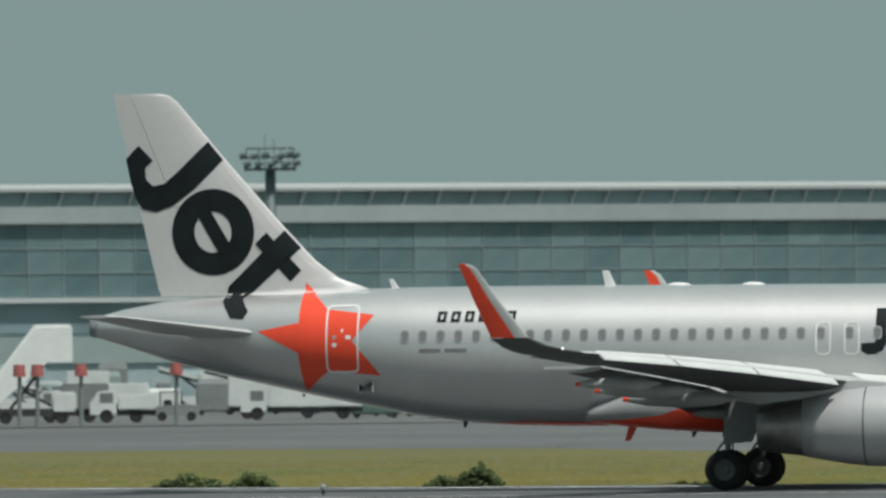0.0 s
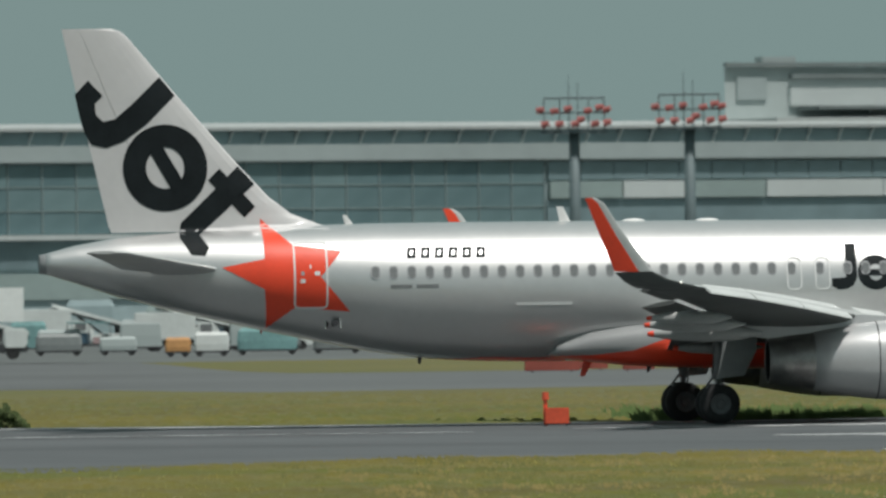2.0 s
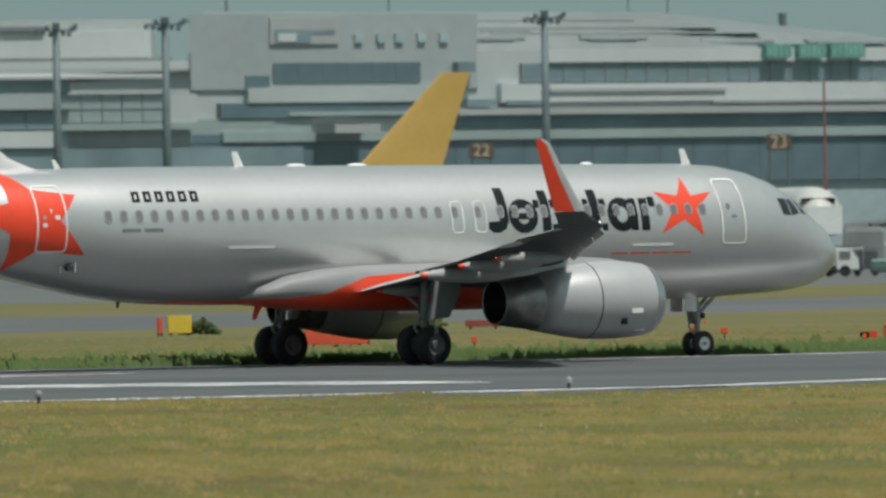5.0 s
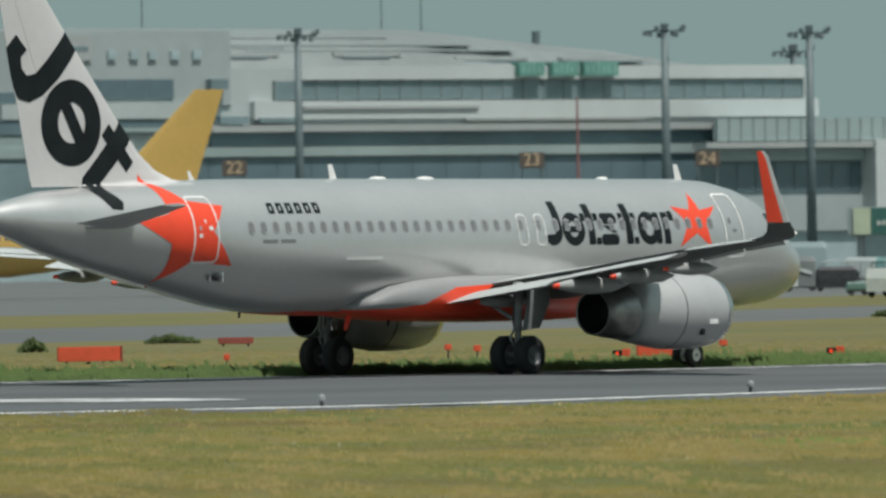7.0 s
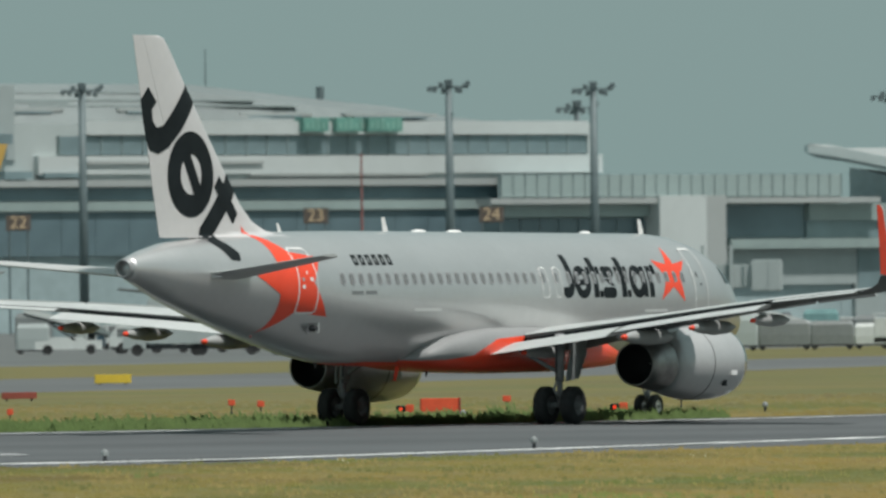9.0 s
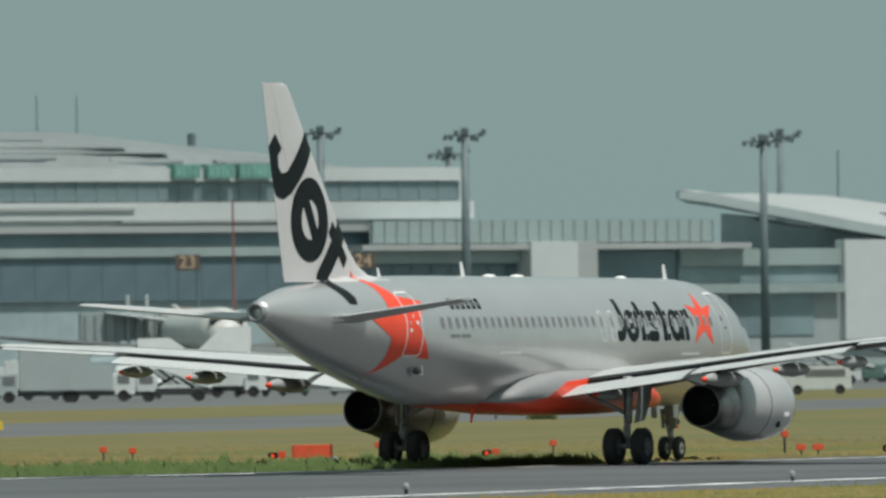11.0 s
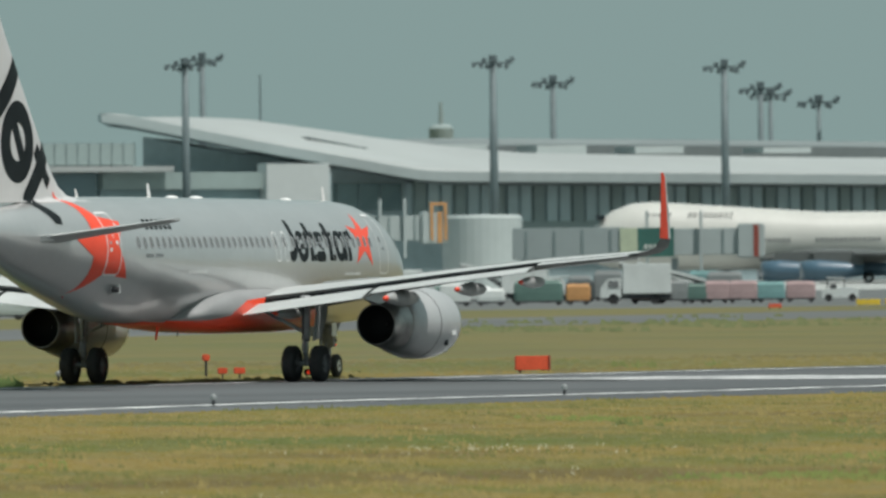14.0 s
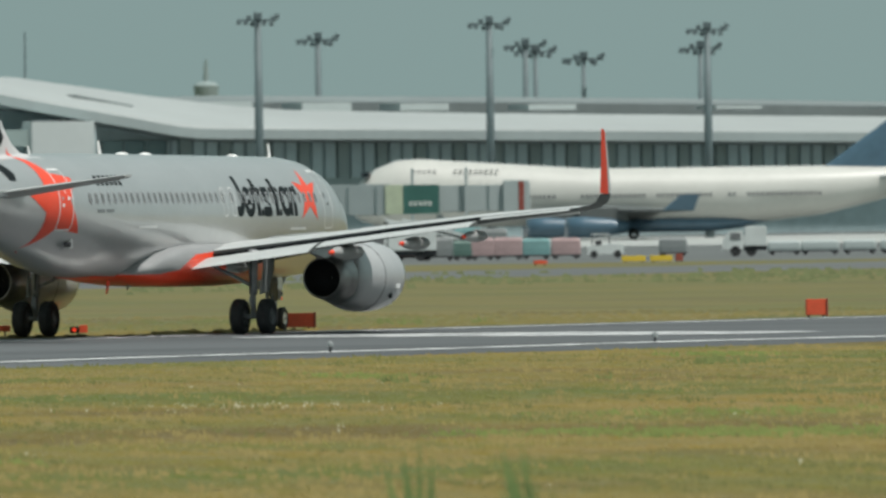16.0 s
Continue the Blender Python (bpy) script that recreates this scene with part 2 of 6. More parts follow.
    link(tuft.outputs["Result"], fine.inputs["Saturation"])
    link(lush, fine.inputs["Color"])
    link(fine.outputs["Color"], b.inputs["Base Color"])
    return m


def lit_through(mat, share=0.5):
    """Leaves and blades let light through."""
    nt = mat.node_tree
    b = nt.nodes["Principled BSDF"]
    thin, mix = nt.nodes.new("ShaderNodeBsdfTranslucent"), nt.nodes.new("ShaderNodeMixShader")
    nt.links.new(b.inputs["Base Color"].links[0].from_socket, thin.inputs["Color"])
    mix.inputs["Fac"].default_value = share
    nt.links.new(b.outputs["BSDF"], mix.inputs[1])
    nt.links.new(thin.outputs["BSDF"], mix.inputs[2])
    nt.links.new(mix.outputs["Shader"], nt.nodes["Material Output"].inputs["Surface"])


lit_through(STRAW)
lit_through(WEED)
lit_through(BUSH)
GRASS = ground_material()


# ---- mesh tools ----
def part(name, bm, mat, parent=None, label="", smooth=False):
    """Links a bmesh as one mesh object, under a thing or a part."""
    me = bpy.data.meshes.new(name)
    bm.normal_update()
    bm.to_mesh(me)
    bm.free()
    if smooth:
        for p in me.polygons:
            p.use_smooth = True
    me.materials.append(mat)
    ob = new(name, me)
    if parent is not None:
        ob.parent = parent
    if label:
        tagged(ob, label)
    return ob


def thing(name, label, category, m=None, group="", kind=""):
    ob = new(name)
    ob.empty_display_size = 0.3
    if m is not None:
        ob.matrix_basis = m
    return tagged(ob, label, category, group, kind)


def box(bm, x0, x1, y0, y1, z0, z1, bevel=0.0):
    m = Matrix.LocRotScale(((x0 + x1) / 2, (y0 + y1) / 2, (z0 + z1) / 2), None, (abs(x1 - x0), abs(y1 - y0), abs(z1 - z0)))
    vs = bmesh.ops.create_cube(bm, size=1.0, matrix=m)["verts"]
    if bevel:
        es = list({e for v in vs for e in v.link_edges})
        bmesh.ops.bevel(bm, geom=es, offset=bevel, segments=2, affect="EDGES", clamp_overlap=True)
    return bm


def boxes(*specs, bevel=0.0):
    bm = bmesh.new()
    for s in specs:
        box(bm, *s, bevel=bevel)
    return bm


def tube(bm, a, b, r0, r1=None, n=12, cap=True):
    """A round bar from a to b."""
    a, b = Vector(a), Vector(b)
    d = b - a
    m = Matrix.Translation((a + b) / 2) @ d.to_track_quat("Z", "Y").to_matrix().to_4x4()
    bmesh.ops.create_cone(bm, cap_ends=cap, segments=n, radius1=r0, radius2=r0 if r1 is None else r1, depth=d.length, matrix=m)
    return bm


def tubes(*specs, n=10):
    bm = bmesh.new()
    for s in specs:
        tube(bm, *s, n=n)
    return bm


def loft(rings, closed=True, cap=True):
    """Skins a row of rings, each with the same number of points."""
    bm = bmesh.new()
    rows = [[bm.verts.new(p) for p in ring] for ring in rings]
    n = len(rows[0])
    for a, b in zip(rows, rows[1:]):
        for i in range(n if closed else n - 1):
            j = (i + 1) % n
            bm.faces.new((a[i], a[j], b[j], b[i]))
    if cap and closed:
        bm.faces.new(rows[0][::-1])
        bm.faces.new(rows[-1])
    bmesh.ops.remove_doubles(bm, verts=bm.verts, dist=1e-5)
    bmesh.ops.recalc_face_normals(bm, faces=bm.faces)
    return bm


def lathe(profile, n=32, axis="X", center=(0, 0, 0)):
    """Turns a row of (along, radius) round an axis."""
    rings = []
    for a, r in profile:
        ring = []
        for i in range(n):
            t = 2 * math.pi * i / n
            c, s = r * math.cos(t), r * math.sin(t)
            p = (a, c, s) if axis == "X" else (s, a, c) if axis == "Y" else (c, s, a)
            ring.append(tuple(p[k] + center[k] for k in range(3)))
        rings.append(ring)
    return loft(rings, cap=False)


def rib(lead, trail, up, thick, lo=0.0, hi=1.0, n=8):
    """One aerofoil ring from lead to trail, cut to lo..hi of the chord; `up` is the way of its thickness, thick a share of the chord."""
    lead, trail, up = Vector(lead), Vector(trail), Vector(up)
    chord = (trail - lead).length
    th = lambda x: 5 * thick * chord * (0.2969 * math.sqrt(x) - 0.126 * x - 0.3516 * x * x + 0.2843 * x ** 3 - 0.1015 * x ** 4)
    xs = [lo + (hi - lo) * (0.5 - 0.5 * math.cos(math.pi * i / n)) for i in range(n + 1)]
    pts = [lead.lerp(trail, x) + up * (th(x) + 0.004) for x in xs] + [lead.lerp(trail, x) - up * (th(x) + 0.004) for x in xs[::-1]]
    return [tuple(p) for p in pts]


def prism(outline, axis, a, b):
    """A flat outline pushed from a to b along an axis (0 x, 1 y, 2 z)."""
    def at(p, k):
        q = [p[0], p[1]]
        q.insert(axis, k)
        return tuple(q)
    bm = bmesh.new()
    r0, r1 = [bm.verts.new(at(p, a)) for p in outline], [bm.verts.new(at(p, b)) for p in outline]
    bm.faces.new(r0)
    bm.faces.new(r1[::-1])
    for i in range(len(outline)):
        j = (i + 1) % len(outline)
        bm.faces.new((r0[i], r1[i], r1[j], r0[j]))
    bmesh.ops.recalc_face_normals(bm, faces=bm.faces)
    return bm


def writing(text, size, mat, parent, m, depth=0.01):
    """Raised characters in the built-in font, as a mesh part."""
    cu = bpy.data.curves.new("lettering", "FONT")
    cu.body, cu.size, cu.extrude, cu.align_x, cu.align_y = text, size, depth, "CENTER", "CENTER"
    tmp = bpy.data.objects.new("lettering", cu)
    scene.collection.objects.link(tmp)
    bpy.context.view_layer.update()
    me = bpy.data.meshes.new_from_object(tmp)
    bpy.data.objects.remove(tmp)
    me.materials.clear()
    me.materials.append(mat)
    ob = new("lettering", me)
    ob.parent = parent
    ob.matrix_basis = m
    return ob


# ---- ground ----
def polar(az, d, z=0.0):
    """A place by its bearing from the camera, degrees to the right of +Y, and its distance."""
    return Vector((d * math.sin(radians(az)), d * math.cos(radians(az)), z))


def ribbon(name, near, far, z, mat, parent=None, label="", kind="structure", steps=8):
    """A strip of paving between two lines of (x, y)."""
    def fine(line):
        out = []
        for i in range(len(line) - 1):
            p = [Vector(line[min(max(i + k, 0), len(line) - 1)]) for k in (-1, 0, 1, 2)]
            for j in range(steps):
                t = j / steps
                out.append(0.5 * (2 * p[1] + (p[2] - p[0]) * t + (2 * p[0] - 5 * p[1] + 4 * p[2] - p[3]) * t * t + (3 * p[1] - p[0] - 3 * p[2] + p[3]) * t ** 3))
        return out + [Vector(line[-1])]
    a, b = fine(near), fine(far)
    bm = bmesh.new()
    va, vb = [bm.verts.new((*p, z)) for p in a], [bm.verts.new((*p, z)) for p in b]
    for i in range(len(a) - 1):
        bm.faces.new((va[i], va[i + 1], vb[i + 1], vb[i]))
    if parent is None:   # the paving slopes down into the ground along its near side
        vc = [bm.verts.new((p.x, p.y - 0.9, z - 0.09)) for p in a]
        for i in range(len(a) - 1):
            bm.faces.new((vc[i], vc[i + 1], va[i + 1], va[i]))
    bm.normal_update()
    for f in bm.faces:
        if f.normal.z < 0:
            f.normal_flip()
    ob = part(name, bm, mat, parent, label)
    return tagged(ob, kind=kind) if parent is None else ob


bm = bmesh.new()
bmesh.ops.create_grid(bm, x_segments=40, y_segments=40, size=4500)
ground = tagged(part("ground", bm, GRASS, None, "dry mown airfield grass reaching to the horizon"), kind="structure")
ground.location.z = -0.06

FAR_EDGE = ((-420, 345), (-200, 344), (-120, 343), (-80, 342.5), (-50, 352), (-25, 352), (-12, 350), (0, 342), (20, 337), (36, 339.5), (52, 343), (66, 350.5), (77, 359), (87, 367), (100, 377), (116, 388), (145, 405), (200, 438), (320, 505))
NEAR_EDGE = ((-420, 250), (-200, 253), (-120, 255), (-80, 256), (-50, 257), (-25, 257.5), (-2, 258.5), (5, 263.5), (12, 272), (22, 272.5), (38, 275.5), (55, 289), (65, 297.5), (75, 306), (88, 315.5), (104, 325), (130, 338), (180, 362), (300, 420))
taxiway = ribbon("taxiway", NEAR_EDGE, FAR_EDGE, 0.0, ASPHALT, None, "dark grey asphalt taxiway")
EDGE_LINE = ((22, 273.2), (38, 276.4), (44, 280.8), (56, 293.6), (65, 303.6), (72, 309.9), (80, 315.6), (88, 322), (104, 331), (130, 344), (180, 367), (300, 425))
ribbon("edge_line", [(x, y - 0.8) for x, y in EDGE_LINE], [(x, y + 0.8) for x, y in EDGE_LINE], 0.012, MARKING, taxiway, "worn white edge line")
ribbon("edge_line", [(x, y - 4.2) for x, y in FAR_EDGE], [(x, y - 3.2) for x, y in FAR_EDGE], 0.012, MARKING, taxiway, "worn white edge line")
taxiway_2 = ribbon("taxiway_2", [polar(a, d).xy for a, d in ((-9, 490), (-2, 490), (0.3, 480), (0.6, 475), (0.9, 468), (1.2, 461), (2.0, 456), (6, 480), (9, 520), (12, 600), (16, 690), (22, 800))],
                   [polar(a, d).xy for a, d in ((-9, 656), (-2, 656), (0.5, 656), (0.9, 640), (1.2, 590), (1.5, 560), (2.2, 550), (6, 560), (9, 600), (12, 680), (16, 760), (22, 900))], -0.03, ASPHALT_OLD, None, "pale grey second taxiway")
apron = ribbon("apron", [polar(a, d).xy for a, d in ((-9, 650), (-2, 650), (3, 660), (8, 690), (12, 800), (16, 810), (22, 830))],
               [polar(a, d).xy for a, d in ((-9, 1900), (-2, 1900), (3, 1900), (8, 1900), (12, 1900), (16, 1900), (22, 1900))], -0.03, CONCRETE, None, "pale concrete apron")
# pale slab added to throw light up onto the jumbo's lower hull
ribbon("bounce_slab", [polar(a, d).xy for a, d in ((12.4, 1120), (15, 1120), (20, 1130))], [polar(a, d).xy for a, d in ((12.4, 1385), (15, 1390), (20, 1420))], -0.015, BOUNCE_PALE, None, "pale concrete slab added to bounce light onto the parked jumbo")


from mathutils.geometry import tessellate_polygon


# ---- the taxiing airliner; its own space: x forward, z up, origin on the ground between the main wheels ----
STATIONS = (   # along, top, bottom, half width
    (17.74, 3.08, 2.96, 0.06), (17.61, 3.36, 2.64, 0.40), (17.37, 3.63, 2.43, 0.68), (17.06, 3.93, 2.22, 0.97), (16.60, 4.23, 2.06, 1.21),
    (16.10, 4.60, 1.96, 1.42), (15.60, 4.97, 1.90, 1.59), (14.96, 5.31, 1.85, 1.74), (14.20, 5.56, 1.81, 1.86), (13.20, 5.75, 1.77, 1.94),
    (12.00, 5.83, 1.74, 1.97), (6.00, 5.87, 1.77, 1.975), (0.00, 5.91, 1.81, 1.975), (-5.50, 5.94, 1.87, 1.975), (-7.00, 5.945, 1.92, 1.97),
    (-8.30, 5.945, 2.01, 1.95), (-9.70, 5.94, 2.21, 1.89), (-11.30, 5.91, 2.54, 1.77), (-12.70, 5.87, 2.83, 1.61), (-15.00, 5.77, 3.36, 1.24),
    (-17.00, 5.62, 3.88, 0.86), (-18.25, 5.40, 4.30, 0.55), (-18.95, 5.22, 4.52, 0.36), (-19.13, 5.17, 4.58, 0.30))
_sx = [s[0] for s in STATIONS][::-1]
_sv = [[s[k] for s in STATIONS][::-1] for k in (1, 2, 3)]


def hull(x):
    """Top, bottom and half width of the fuselage at x."""
    return tuple(float(np.interp(x, _sx, v)) for v in _sv)


def hull_y(x, z):
    top, bot, w = hull(x)
    k = (z - (top + bot) / 2) / max((top - bot) / 2, 1e-3)
    return w * math.sqrt(max(0.0, 1 - k * k))


FIN = (  # height, leading x, trailing x
    (5.30, -10.20, -17.12), (5.90, -11.00, -17.26), (6.24, -11.92, -17.33), (6.74, -12.58, -17.45), (7.81, -13.57, -17.69),
    (9.73, -15.23, -18.13), (11.40, -16.62, -18.50), (11.62, -16.86, -18.55), (11.69, -17.15, -18.56))


def fin_y(x, z):
    """Half thickness of the fin at a point."""
    if not FIN[0][0] <= z <= FIN[-1][0]:
        return 0.0
    hs = [f[0] for f in FIN]
    le, te = np.interp(z, hs, [f[1] for f in FIN]), np.interp(z, hs, [f[2] for f in FIN])
    u = (le - x) / (le - te)
    if not 0 <= u <= 1:
        return 0.0
    t = fin_thick(z)
    return 5 * t * (le - te) * (0.2969 * math.sqrt(u) - 0.126 * u - 0.3516 * u * u + 0.2843 * u ** 3 - 0.1015 * u ** 4) + 0.004


def fin_thick(z):
    return float(np.interp(z, (5.3, 7.8, 11.7), (0.060, 0.085, 0.080)))


def skin_y(x, z):
    """The starboard skin, with a soft fillet where the fin grows out of the fuselage."""
    a, b, k = hull_y(x, z), fin_y(x, z), 0.34
    if x > -9.9 or z < 5.0 or b == 0.0 or a == 0.0:
        return max(a, b)
    h = max(k - abs(a - b), 0.0) / k
    return max(a, b) + 0.25 * k * h * h


def on_skin(name, outline, mat, parent, label="", lift=0.008, hole=None):
    """A patch of paint on the starboard skin, from an outline of (x, z); hole: an inner outline with as many points."""
    bm = bmesh.new()
    if hole:
        a, b = [bm.verts.new((x, 0, z)) for x, z in outline], [bm.verts.new((x, 0, z)) for x, z in hole]
        for i in range(len(a)):
            j = (i + 1) % len(a)
            bm.faces.new((a[i], a[j], b[j], b[i]))
    else:
        vs = [bm.verts.new((x, 0, z)) for x, z in outline]
        for tri in tessellate_polygon([[Vector((x, z, 0)) for x, z in outline]]):
            bm.faces.new([vs[i] for i in tri])
    bmesh.ops.triangulate(bm, faces=bm.faces)
    zs, xs = [p[1] for p in outline], [p[0] for p in outline]
    for lo, hi, no, step in ((min(zs), max(zs), (0, 0, 1), 0.09), (min(xs), max(xs), (1, 0, 0), 0.30)):
        k = math.floor(lo / step) + 1
        while k * step < hi:
            bmesh.ops.bisect_plane(bm, geom=bm.verts[:] + bm.edges[:] + bm.faces[:], plane_co=(k * step * no[0], 0, k * step * no[2]), plane_no=no)
            k += 1
    for v in bm.verts:
        v.co.y = -(skin_y(v.co.x, v.co.z) + lift)
    bmesh.ops.recalc_face_normals(bm, faces=bm.faces)
    if sum(f.normal.y for f in bm.faces) > 0:
        bmesh.ops.reverse_faces(bm, faces=bm.faces)
    return part(name, bm, mat, parent, label, smooth=True)


def round_rect(x0, x1, z0, z1, r, n=4):
    pts = []
    for cx, cz, a0 in ((x1 - r, z1 - r, 0), (x0 + r, z1 - r, 90), (x0 + r, z0 + r, 180), (x1 - r, z0 + r, 270)):
        for i in range(n + 1):
            t = radians(a0 + 90 * i / n)
            pts.append((cx + r * math.cos(t), cz + r * math.sin(t)))
    return pts


def oval(cx, cz, rx, rz, n=28):
    return [(cx + rx * math.cos(2 * math.pi * i / n), cz + rz * math.sin(2 * math.pi * i / n)) for i in range(n)]


plane = thing("airliner", "silver twin-jet airliner with white tail and orange stars, taxiing", "airplane")


def fuselage():
    rings = []
    xs = sorted({s[0] for s in STATIONS} | {float(x) for x in np.arange(-18.9, 17.5, 0.75)}, reverse=True)
    for x in xs:
        top, bot, w = hull(x)
        zc, hz = (top + bot) / 2, (top - bot) / 2
        rings.append([(x, w * math.sin(t), zc + hz * math.cos(t)) for t in np.linspace(0, 2 * math.pi, 65)[:-1]])
    return part("fuselage", loft(rings), SILVER, plane, "silver metallic fuselage", smooth=True)


body = fuselage()
# tail cone outlet of the auxiliary power unit
part("exhaust_outlet", lathe(((-19.08, 0.31), (-19.30, 0.27), (-19.31, 0.22), (-19.08, 0.20), (-18.8, 0.18), (-18.8, 0.01)), 24, "X", (0, 0, 4.87)), STRUT, body, "dark metal exhaust outlet", smooth=True)

# windows, starboard
def window_mesh():
    bm = bmesh.new()
    vs = [bm.verts.new((x, 0, z)) for x, z in round_rect(-0.10, 0.10, -0.155, 0.155, 0.09)]
    bm.faces.new(vs)
    me = bpy.data.meshes.new("window")
    for v in bm.verts:
        v.co.y = -(hull_y(0, 4.46 + v.co.z) + 0.014) + hull_y(0, 4.46)
    bmesh.ops.recalc_face_normals(bm, faces=bm.faces)
    bm.to_mesh(me)
    bm.free()
    me.materials.append(PORT_GREY)
    return me


def surround_mesh():
    bm = bmesh.new()
    vs = [bm.verts.new((x, 0, z)) for x, z in round_rect(-0.135, 0.135, -0.195, 0.195, 0.12)]
    bm.faces.new(vs)
    for v in bm.verts:
        v.co.y = -(hull_y(0, 4.46 + v.co.z) + 0.010) + hull_y(0, 4.46)
    me = bpy.data.meshes.new("surround")
    bm.to_mesh(me)
    bm.free()
    me.materials.append(RIM_GREY)
    return me


pane_me, rim_me = window_mesh(), surround_mesh()
spots = [-9.68 + 0.5265 * i for i in range(23)] + [2.48, 3.31] + [11.54 - 0.5295 * i for i in range(15)]
for x in spots:
    rim = new("window", rim_me)
    z = 4.475 - 0.0030 * x
    rim.parent, rim.location = body, (x, -hull_y(x, z), z)
    rim.rotation_euler.z = math.atan2(hull_y(x - 0.2, z) - hull_y(x + 0.2, z), 0.4)
    pane = new("pane", pane_me)
    pane.parent = rim

# doors and exits, outlined in white
def door_frame(name, x0, x1, z0, z1, wide=0.055, label="white-outlined cabin door"):
    return on_skin(name, round_rect(x0, x1, z0, z1, 0.16), LINE_WHITE, body, label, 0.016, round_rect(x0 + wide, x1 - wide, z0 + wide, z1 - wide, 0.11))


rear_door = door_frame("cabin_door", -12.04, -11.05, 3.47, 5.45)
front_door = door_frame("cabin_door", 12.20, 13.12, 3.38, 5.36)
for x in (2.33, 3.16):
    door_frame("overwing_exit", x, x + 0.45, 3.84, 4.80, 0.04, "white-outlined overwing exit")
for x, z, w in ((-11.78, 4.50, 0.10), (-11.78, 4.28, 0.14), (-11.36, 4.50, 0.16), (-11.55, 4.70, 0.05)):
    on_skin("door_fitting", round_rect(x - w / 2, x + w / 2, z - 0.06, z + 0.06, 0.03), LINE_WHITE if w != 0.10 else RIM_GREY, body, "", 0.016)
on_skin("door_window", oval(12.52, 4.52, 0.07, 0.10, 14), PORT_GREY, body, "", 0.014)
on_skin("door_handle", round_rect(12.60, 12.78, 4.18, 4.26, 0.03), PORT_GREY, body, "", 0.014)

# stars
REAR_STAR = ((-12.86, 6.12), (-12.02, 5.32), (-10.62, 5.15), (-11.26, 4.40), (-10.42, 3.38), (-12.00, 3.52), (-12.78, 2.93), (-12.88, 4.06), (-14.10, 4.70), (-12.86, 4.94))
on_skin("tail_star", REAR_STAR, ORANGE, body, "orange five-pointed star", 0.012)
tips = ((11.15, 5.41), (12.04, 4.97), (11.52, 3.66), (9.98, 3.73), (9.89, 4.99))
cx, cz = sum(p[0] for p in tips) / 5, sum(p[1] for p in tips) / 5
front_star = []
for i in range(5):
    a, b = tips[i], tips[(i + 1) % 5]
    front_star += [a, (cx + 0.475 * ((a[0] + b[0]) / 2 - cx), cz + 0.475 * ((a[1] + b[1]) / 2 - cz))]
on_skin("forward_star", front_star, ORANGE, body, "orange five-pointed star", 0.006)

# dark plain shapes on the fuselage side
Z0 = 3.86
def dark(*outline, hole=None):
    on_skin("dark_shape", [(x, Z0 + z) for x, z in outline], BLACK, body, "plain black painted shape", 0.006, [(x, Z0 + z) for x, z in hole] if hole else None)


dark((4.08, 1.31), (4.40, 1.31), (4.40, 0.30), (4.28, 0.08), (4.08, -0.02), (3.84, -0.03), (3.66, 0.08), (3.66, 0.30), (4.06, 0.32))
for cx_ in (4.95, 8.55):
    dark(*oval(cx_, 0.46, 0.53, 0.51), hole=oval(cx_, 0.46, 0.21, 0.24))
dark(*round_rect(4.74, 5.16, 0.36, 0.55, 0.02))
dark(*round_rect(8.86, 9.12, -0.02, 0.94, 0.04))
for x in (5.62, 7.42):
    dark(*round_rect(x, x + 0.32, -0.02, 1.22, 0.05))
    dark(*round_rect(x - 0.24, x - 0.04, 0.70, 0.94, 0.04))
    dark(*round_rect(x + 0.36, x + 0.58, 0.70, 0.94, 0.04))
    dark(*round_rect(x + 0.36, x + 0.58, -0.02, 0.20, 0.04))
dark(*round_rect(6.28, 7.06, 0.60, 0.94, 0.16))
dark(*round_rect(6.22, 7.06, -0.04, 0.30, 0.15))
dark((6.32, 0.56), (6.60, 0.56), (7.04, 0.34), (6.76, 0.34))
dark((9.24, 0.94), (9.54, 0.94), (9.54, -0.03), (9.24, -0.03))
dark(*round_rect(9.58, 9.82, 0.68, 0.98, 0.06))

# registration and small markings as plain bars
for i in range(6):
    x = -8.76 + 0.405 * i
    on_skin("marking_bar", [(x, 4.90), (x + 0.27, 4.90), (x + 0.31, 5.22), (x + 0.04, 5.22)], BLACK, body, "dark plain marking bar", 0.007, [(x + 0.10, 4.99), (x + 0.18, 4.99), (x + 0.21, 5.13), (x + 0.13, 5.13)])
for x0, x1 in ((-9.25, -8.62), (-8.50, -7.85)):
    on_skin("marking_bar", [(x0, 4.03), (x1, 4.03), (x1, 4.14), (x0, 4.14)], PORT_GREY, body, "dark plain marking bar", 0.007)
for x0, x1 in ((8.15, 8.75), (8.85, 9.55), (9.65, 10.3), (10.4, 11.1)):
    on_skin("marking_bar", [(x0, 3.13), (x1, 3.13), (x1, 3.18), (x0, 3.18)], ORANGE, body, "orange plain marking bar", 0.007)
for x0, x1, z in ((-5.6, -3.95, 3.50), (8.9, 10.4, 3.36)):
    on_skin("seam_plate", round_rect(x0, x1, z, z + 0.09, 0.04), LINE_WHITE, body, "pale plate along the side", 0.012)

# orange strip along the keel
bm = bmesh.new()
rows = []
for x in np.arange(-8.2, -3.9, 0.35):
    top, bot, w = hull(float(x))
    zc, hz = (top + bot) / 2, (top - bot) / 2
    half = 0.34 * min(1.0, (x + 8.4) / 2.0)
    rows.append([bm.verts.new((x, (w + 0.01) * math.sin(t), zc - (hz + 0.01) * math.cos(t))) for t in np.linspace(-half, half, 7)])
